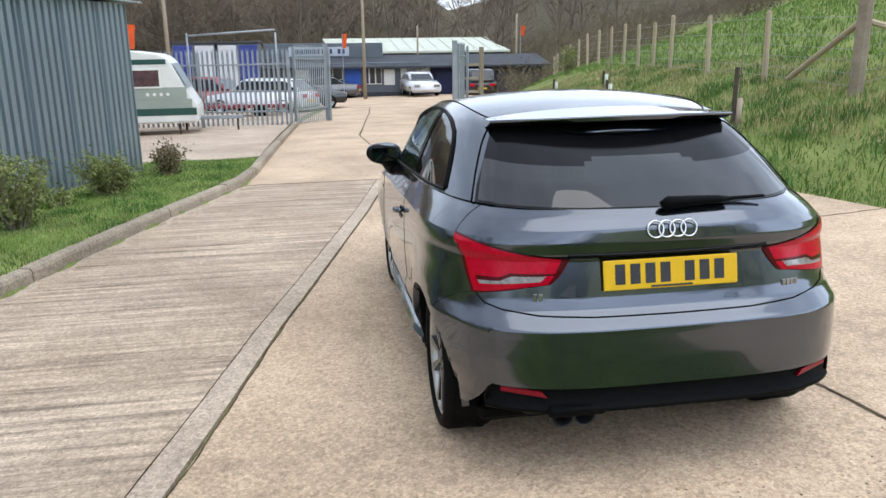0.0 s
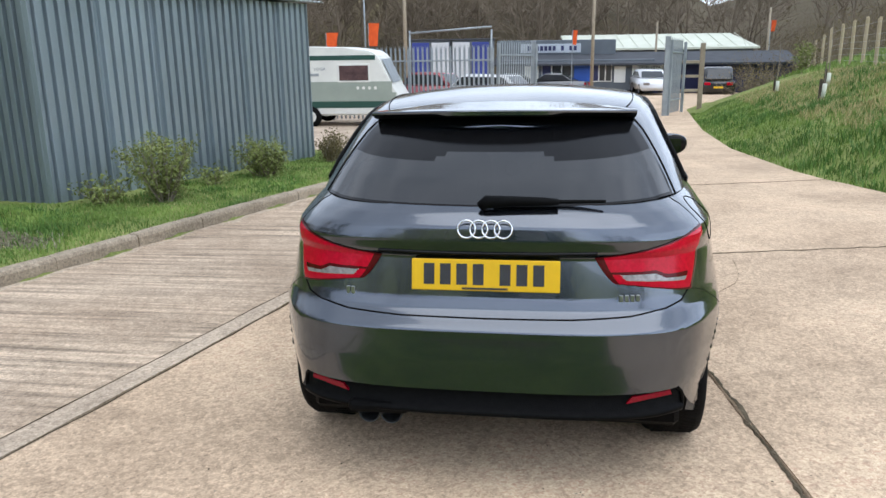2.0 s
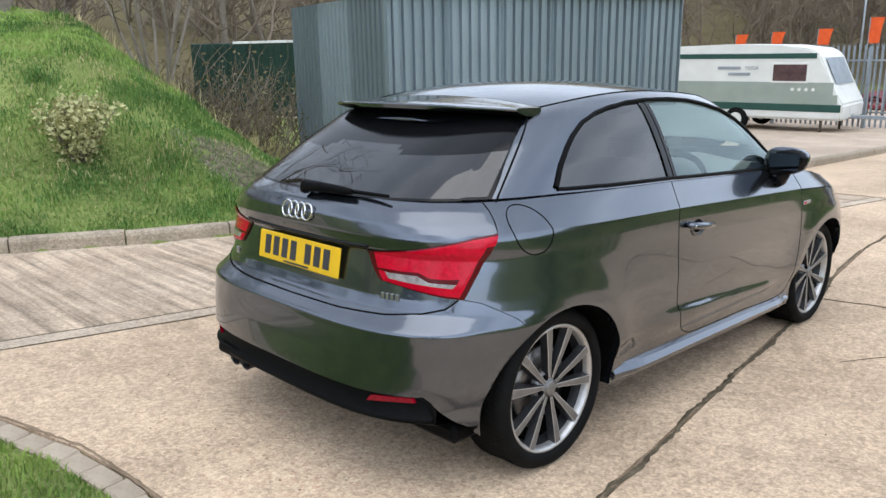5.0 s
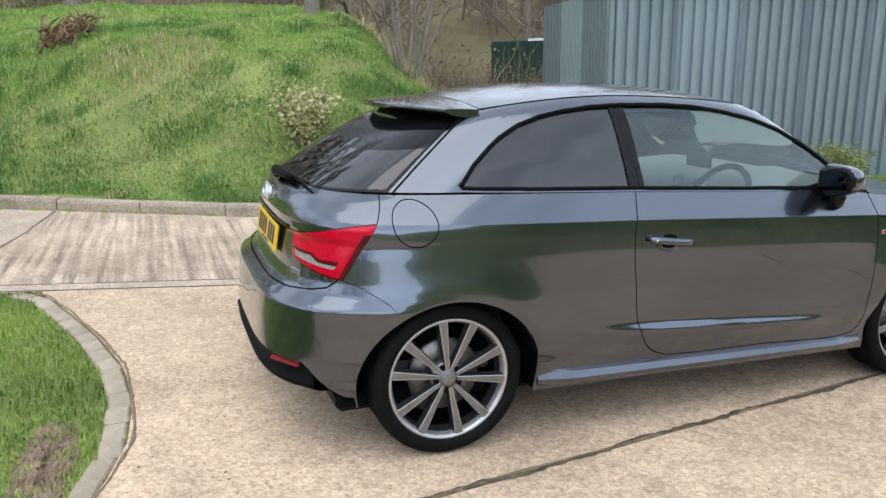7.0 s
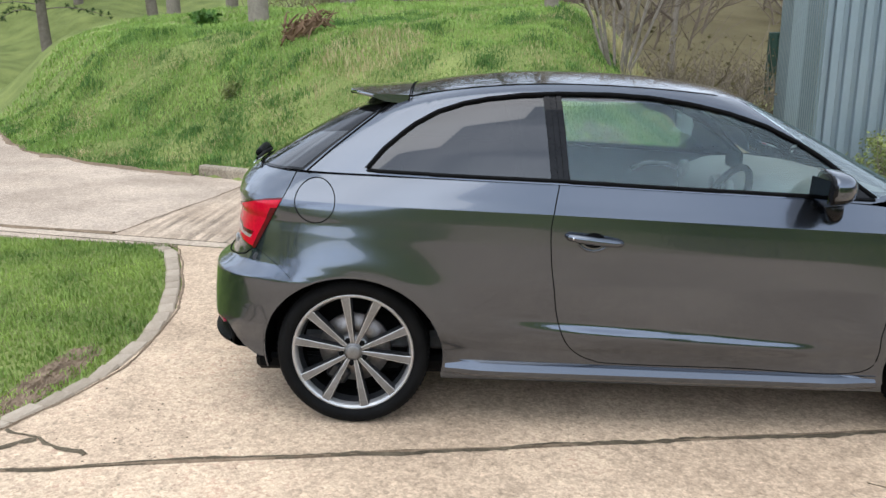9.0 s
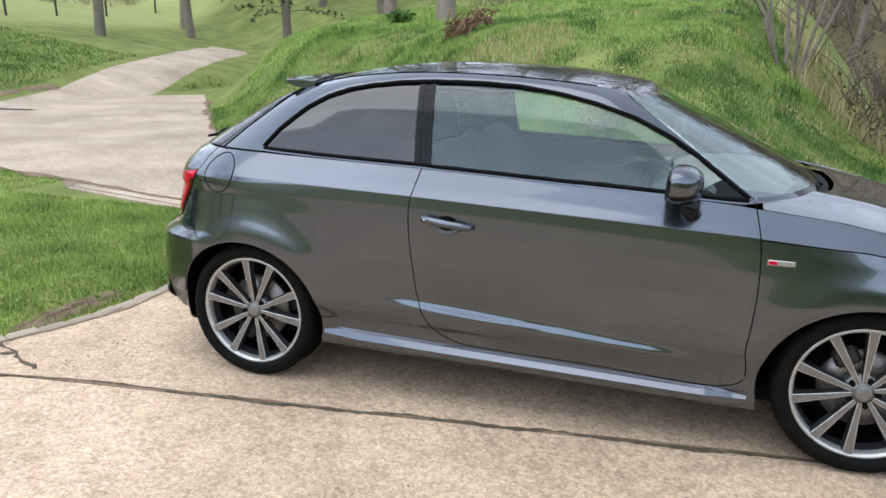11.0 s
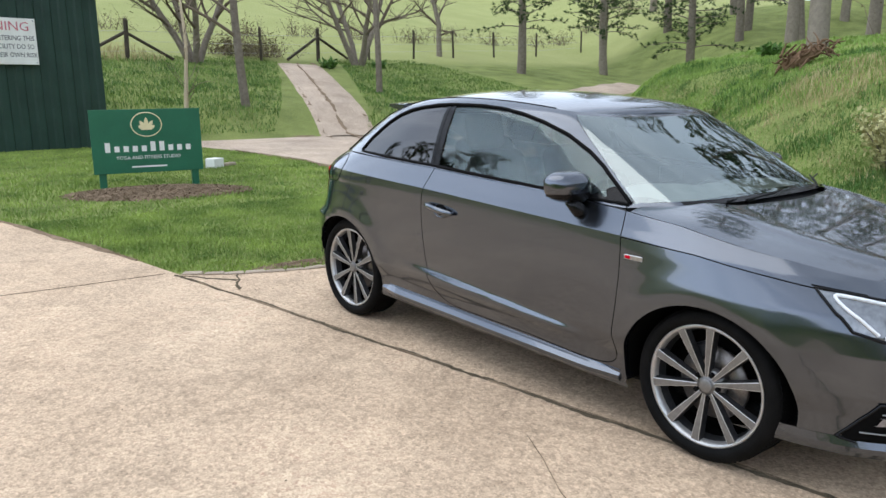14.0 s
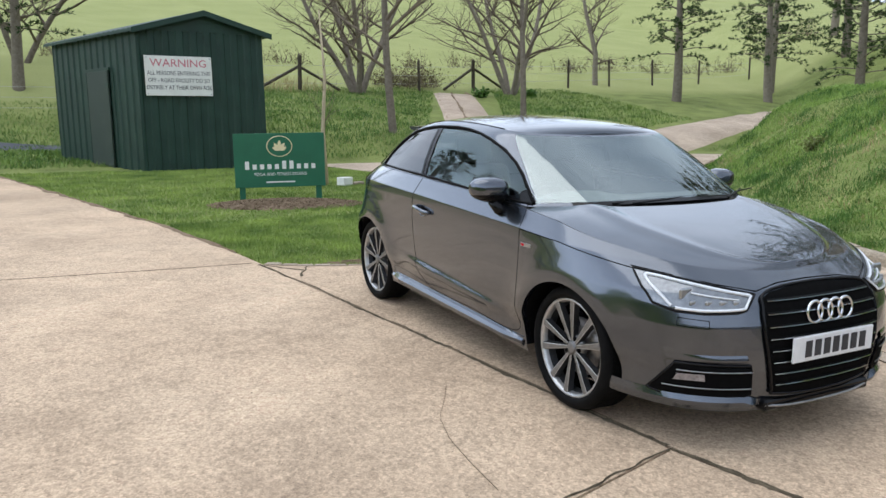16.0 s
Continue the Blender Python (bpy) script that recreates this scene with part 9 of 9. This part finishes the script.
def blades(name, zone, per_m2, h0, h1, mat, label, seed, keep=None, wide=0.007, clump=0.0, tufts=0, spread=0.14):
    """Bent blades of grass over a box of the plan, off the concrete."""
    rs = np.random.RandomState(seed)
    x0, x1, y0, y1 = zone
    n = int((x1 - x0) * (y1 - y0) * per_m2)
    P = np.stack([rs.uniform(x0, x1, n), rs.uniform(y0, y1, n)], 1)
    if tufts:
        # blades gathered in tussocks
        C = np.stack([rs.uniform(x0, x1, tufts), rs.uniform(y0, y1, tufts)], 1)
        P = C[rs.randint(0, tufts, n)] + rs.normal(0, 1, (n, 2)) * spread * (0.5 + rs.rand(tufts))[rs.randint(0, tufts, n)][:, None]
    ok = np.ones(n, bool)
    for poly in PAVED:
        ok &= ~inside(P, poly)
    ok &= (left_edge(P[:, 1]) - P[:, 0] > 0.10) | (P[:, 0] - np.interp(P[:, 1], RIGHT_Y, RIGHT_X) > -0.05) | (P[:, 1] < -1.1)
    ok &= ~((P[:, 0] > -5.7) & (P[:, 0] < -2.3) & (P[:, 1] > -4.75) & (P[:, 1] < -1.5) & (left_edge(P[:, 1]) - P[:, 0] < 0.3))
    if keep is not None:
        ok &= keep(P[:, 0], P[:, 1])
    if mat in (M_BLADE, M_LUSH):
        ok &= rs.rand(n) < 0.32 + 0.68 * np.clip((on_litter(P[:, 0], P[:, 1]) - 0.55) * 2.0, 0, 1)
    if clump:
        f = np.sin(P[:, 0] * 2.9 + 1.3 * np.sin(P[:, 1] * 1.7)) * np.sin(P[:, 1] * 3.1 + 1.1 * np.sin(P[:, 0] * 2.1))
        ok &= rs.uniform(-1, 1, n) < f + clump
    P = P[ok]
    n = len(P)
    Z = land(P[:, 0], P[:, 1])
    g = 0.75 + 0.5 * (0.5 + 0.5 * np.sin(P[:, 0] * 1.9 + np.sin(P[:, 1] * 2.3)) * np.sin(P[:, 1] * 1.5))
    h = rs.uniform(h0, h1, n) * g
    a, b = rs.uniform(0, 2 * np.pi, n), rs.uniform(0, 2 * np.pi, n)
    lean = rs.uniform(0.1, 0.75, n) * h
    ex, ey = np.cos(a) * wide / 2, np.sin(a) * wide / 2
    dx, dy = np.cos(b) * lean, np.sin(b) * lean
    V = np.zeros((n, 5, 3))
    V[:, 0] = np.stack([P[:, 0] - ex, P[:, 1] - ey, Z - 0.008], 1)
    V[:, 1] = np.stack([P[:, 0] + ex, P[:, 1] + ey, Z - 0.008], 1)
    V[:, 2] = np.stack([P[:, 0] + 0.8 * ex + 0.35 * dx, P[:, 1] + 0.8 * ey + 0.35 * dy, Z + 0.6 * h], 1)
    V[:, 3] = np.stack([P[:, 0] - 0.8 * ex + 0.35 * dx, P[:, 1] - 0.8 * ey + 0.35 * dy, Z + 0.6 * h], 1)
    V[:, 4] = np.stack([P[:, 0] + dx, P[:, 1] + dy, Z + h * 0.95], 1)
    base = np.arange(n) * 5
    quad = np.stack([base, base + 1, base + 2, base + 3], 1)
    tri = np.stack([base + 3, base + 2, base + 4], 1)
    me = bpy.data.meshes.new(name)
    me.vertices.add(n * 5)
    me.vertices.foreach_set("co", V.ravel())
    loops = np.concatenate([quad.ravel(), tri.ravel()])
    me.loops.add(len(loops))
    me.loops.foreach_set("vertex_index", loops)
    me.polygons.add(2 * n)
    me.polygons.foreach_set("loop_start", np.concatenate([np.arange(n) * 4, n * 4 + np.arange(n) * 3]))
    me.update(calc_edges=True)
    me.materials.append(mat)
    return tagged(new(name, me), label, "grass", kind="stuff")


def near_setts(x, y):
    d = np.full(x.shape, 9.0)
    for p, _d in polyline(ISLAND_FRONT, 0.06):
        d = np.minimum(d, np.hypot(x - p.x, y - p.y))
    return d


soil_free = lambda x, y: (near_setts(x, y) > 0.112) & ~((((x - 0.38) / 0.46) ** 2 + ((y + 1.47) / 0.13) ** 2 < 0.30 + 0.4 * np.sin(31 * x + 17 * y)) | (((x + 0.22) / 1.1) ** 2 + ((y + 5.95) / 0.6) ** 2 < 0.95))
blades("grass", (-2.8, 1.7, -4.6, -1.2), 4200, 0.015, 0.042, M_LAWN, "short green lawn on the island", 1, soil_free)
blades("grass", (-4.2, 4.4, -13.0, -4.6), 1000, 0.02, 0.05, M_LAWN, "short green lawn round the sign and hut", 2, soil_free, 0.011)
blades("grass", (-5.9, -2.1, -2.8, 11.6), 1500, 0.018, 0.050, M_BLADE, "green verge grass behind the kerb", 3, lambda x, y: (left_edge(y) - x) < 1.9, 0.008)
blades("grass", (-11.5, -4.0, -9.5, 4.6), 1700, 0.015, 0.045, M_BLADE, "tufted grass on the mound", 4, lambda x, y: (((x + 7.3) / 0.8) ** 2 + ((y + 0.8) / 1.5) ** 2 > 1) | (np.sin(9 * x + 4 * y) > -0.5), 0.010, 0.75)
blades("grass", (-7.4, -4.2, -7.5, 4.0), 560, 0.03, 0.09, M_LUSH, "dark lush tussocks low on the mound", 24, None, 0.010, 0.0, 120, 0.16)
blades("grass", (-11.5, -7.0, -9.0, 3.2), 180, 0.05, 0.13, M_LUSH, "dark tufts on the brow of the mound", 25, None, 0.010, 0.0, 110, 0.12)
blades("dry_grass", (-12.0, -8.2, 3.0, 6.5), 300, 0.12, 0.40, M_DRYBLADE, "tall dead grass between the mound and the shed", 30, None, 0.012, 0.3)
blades("dry_grass", (-10.5, -5.2, -7.5, 3.4), 60, 0.04, 0.10, M_DRYBLADE, "dead straw tufts on the mound", 26, None, 0.009, 0.0, 70, 0.13)
blades("grass", (3.4, 8.2, 3.0, 20.0), 150, 0.07, 0.2, M_LUSH, "dark tufts on the bank", 27, None, 0.014, 0.0, 120, 0.2)
blades("grass", (-16.0, 4.0, -24.0, -13.8), 60, 0.06, 0.14, M_LUSH, "dark tufts under the trees", 28, lambda x, y: (np.abs(x - np.interp(-y, [12.6, 15.4, 18.6, 22.0, 24.8], [-6.6, -8.6, -10.4, -12.2, -13.6])) > 1.5) & (np.abs(y - np.interp(-x, [9.5, 13.5, 18.5], [-12.6, -13.6, -15.6])) > 1.4), 0.02, 0.0, 200, 0.3)
blades("grass", (-5.9, -2.3, -2.6, 11.0), 160, 0.03, 0.08, M_LUSH, "dark tufts on the verge", 29, lambda x, y: (left_edge(y) - x) < 1.9, 0.009, 0.0, 90, 0.1)
blades("grass", (-19.0, -11.0, -9.0, 3.0), 230, 0.04, 0.10, M_PALEBLADE, "short grass in a lighter colour on top of the mound", 5, None, 0.022)
blades("grass", (-11.5, -7.6, -9.5, 3.4), 900, 0.03, 0.08, M_PALEBLADE, "short grass in a lighter colour on the brow of the mound", 17, lambda x, y: np.sin(x * 1.7 + y) + 0.9 > -0.35 * (x + 9.2), 0.012)
blades("dry_grass", (-10.5, -5.3, -7.0, 4.2), 120, 0.02, 0.06, M_DRYBLADE, "dead straw among the mound grass", 6, None, 0.008, -0.25)
blades("dry_grass", (-8.75, -7.2, -1.6, 0.1), 520, 0.06, 0.18, M_DRYBLADE, "straw-coloured tussock on the mound", 7, lambda x, y: ((x + 8.0) / 0.7) ** 2 + ((y + 0.75) / 0.75) ** 2 < 1, 0.009)
blades("dry_grass", (-8.3, -6.3, -2.6, 1.0), 260, 0.02, 0.05, M_DRYBLADE, "flattened dead straw on the mound face", 15, lambda x, y: ((x + 7.3) / 0.9) ** 2 + ((y + 0.8) / 1.7) ** 2 < 1, 0.012, 0.5)
blades("grass", (-7.0, -4.3, -7.5, 4.2), 620, 0.03, 0.08, M_BLADE, "taller green tussocks low on the mound", 16, None, 0.011, -0.35)
blades("grass", (3.0, 8.5, 2.6, 24.0), 460, 0.03, 0.10, M_BLADE, "rough grass on the bank below the fence", 8, None, 0.015, 0.6)
blades("dry_grass", (3.6, 8.0, 5.0, 24.0), 420, 0.05, 0.16, M_DRYBLADE, "dead straw on the bank below the fence", 9, lambda x, y: x - np.interp(y, RIGHT_Y, RIGHT_X) > 1.4, 0.012, 0.1)
blades("grass", (8.0, 30.0, 3.0, 34.0), 45, 0.08, 0.2, M_BLADE, "pasture grass on the hill", 10, None, 0.035)
blades("grass", (-20.0, 6.0, -26.0, -13.6), 130, 0.05, 0.13, M_BLADE, "grass under the trees", 11, lambda x, y: (np.abs(x - np.interp(-y, [12.6, 15.4, 18.6, 22.0, 24.8], [-6.6, -8.6, -10.4, -12.2, -13.6])) > 1.45) & (np.abs(y - np.interp(-x, [9.5, 13.5, 18.5, 24.0, 28.0], [-12.6, -13.6, -15.6, -17.6, -18.8])) > 1.35), 0.024)

blades("dry_grass", (-7.5, -0.5, -27.5, -24.2), 70, 0.15, 0.55, M_DRYBLADE, "tall straw-coloured grass along the field fence", 31, None, 0.02, 0.2)

blades("dry_grass", (-5.9, -2.4, -2.6, 8.5), 260, 0.012, 0.035, M_DRYBLADE, "dead blades and leaf scraps in the verge grass", 32, lambda x, y: (left_edge(y) - x) < 1.9, 0.010, -0.15)

blades("dead_stems", (-6.2, -3.8, 1.3, 3.4), 1500, 0.010, 0.045, M_DEADSTEM, "grey dead stems lying on the bare patch of verge", 33, lambda x, y: on_litter(x, y) < 1.15, 0.011, 0.3)

# ---- edging of small stone setts round the island ----
edging = thing("sett_edging", Matrix.Identity(4), "row of worn stone setts edging the grass island", "edging", kind="structure")
line = polyline(ISLAND_FRONT, 0.162)
sett = None
rk = random.Random(3)
for i, (p, d) in enumerate(line):
    n = Vector((d.y, -d.x, 0))
    if n.y > 0:
        n = -n
    if sett is None:
        bm = box((-0.077, -0.049, -0.08), (0.077, 0.049, 0.0), 0.010)
        sett = part("sett", bm, M_BRICK, edging)
        o = sett
    else:
        o = new("sett", sett.data)
        o.parent = edging
    c = p + d * 0.08 + n * 0.058
    o.matrix_basis = pose(c.x, c.y, float(plane(c.x, c.y)) + rk.uniform(-0.005, 0.004), rk.uniform(-2, 2), rk.uniform(-2, 2), math.degrees(math.atan2(d.y, d.x)) + rk.uniform(-3, 3)) @ Matrix.Diagonal((1, rk.uniform(0.92, 1.05), 1, 1))

# ---- loose grit and leaf litter on the concrete ----
def grit(name, zones, n, size, mat, label, seed):
    rs = random.Random(seed)
    V, F = [], []
    for _ in range(n):
        cx, cy, rx, ry = rs.choice(zones)
        x, y = rs.gauss(cx, rx), rs.gauss(cy, ry)
        s = size * rs.uniform(0.4, 1.6)
        z = float(plane(x, y))
        b0 = len(V)
        a = rs.uniform(0, 6.28)
        for k in range(3):
            q = a + 2.1 * k + rs.uniform(-0.4, 0.4)
            V.append((x + s * math.cos(q), y + s * math.sin(q), z + 0.001))
        V.append((x + rs.uniform(-0.3, 0.3) * s, y + rs.uniform(-0.3, 0.3) * s, z + s * rs.uniform(0.3, 0.8)))
        F += [(b0, b0 + 1, b0 + 3), (b0 + 1, b0 + 2, b0 + 3), (b0 + 2, b0, b0 + 3)]
    return tagged(mesh_object(name, V, F, mat), label, "grit", kind="stuff")


grit("grit", [(0.3, -0.85, 0.35, 0.08), (0.9, -0.9, 0.2, 0.15), (2.2, 1.0, 1.2, 2.2), (2.8, 4.0, 1.0, 1.5), (0.0, -0.6, 0.9, 0.25)], 220, 0.0045, M_CRACKDIRT, "dark grit and litter on the concrete", 21)
grit("gravel", [(2.5, 0.5, 1.4, 3.5), (-0.5, -0.7, 1.2, 0.4), (-2.8, 1.0, 0.8, 1.6)], 700, 0.005, M_BRICK, "pale loose stones on the concrete", 22)


def chips(n, seed):
    """Bark and clod scraps lying on the dug bed."""
    rs = random.Random(seed)
    V, F = [], []
    for _ in range(n):
        a, q = rs.uniform(0, 6.28), rs.random() ** 0.5
        x, y = -0.22 + 1.15 * q * math.cos(a), -5.95 + 0.62 * q * math.sin(a) - 0.2 * q * math.cos(a)
        z = float(land(x, y)) + 0.07 * (1 - q * q) + 0.01
        m = pose(x, y, z, rs.uniform(-40, 40), rs.uniform(-40, 40), rs.uniform(0, 360))
        L_, w_ = rs.uniform(0.008, 0.035), rs.uniform(0.005, 0.015)
        b0 = len(V)
        V.extend([tuple(m @ Vector(p)) for p in ((-L_, -w_, 0), (L_, -w_ * 0.6, 0.004), (L_ * 0.8, w_, 0.006), (-L_, w_ * 0.7, 0.0), (0, 0, 0.014))])
        F += [(b0, b0 + 1, b0 + 4), (b0 + 1, b0 + 2, b0 + 4), (b0 + 2, b0 + 3, b0 + 4), (b0 + 3, b0, b0 + 4)]
    return tagged(mesh_object("bark_chips", V, F, M_SOIL), "dry bark scraps on the dug bed", "chips", kind="stuff")


chips(2600, 23)
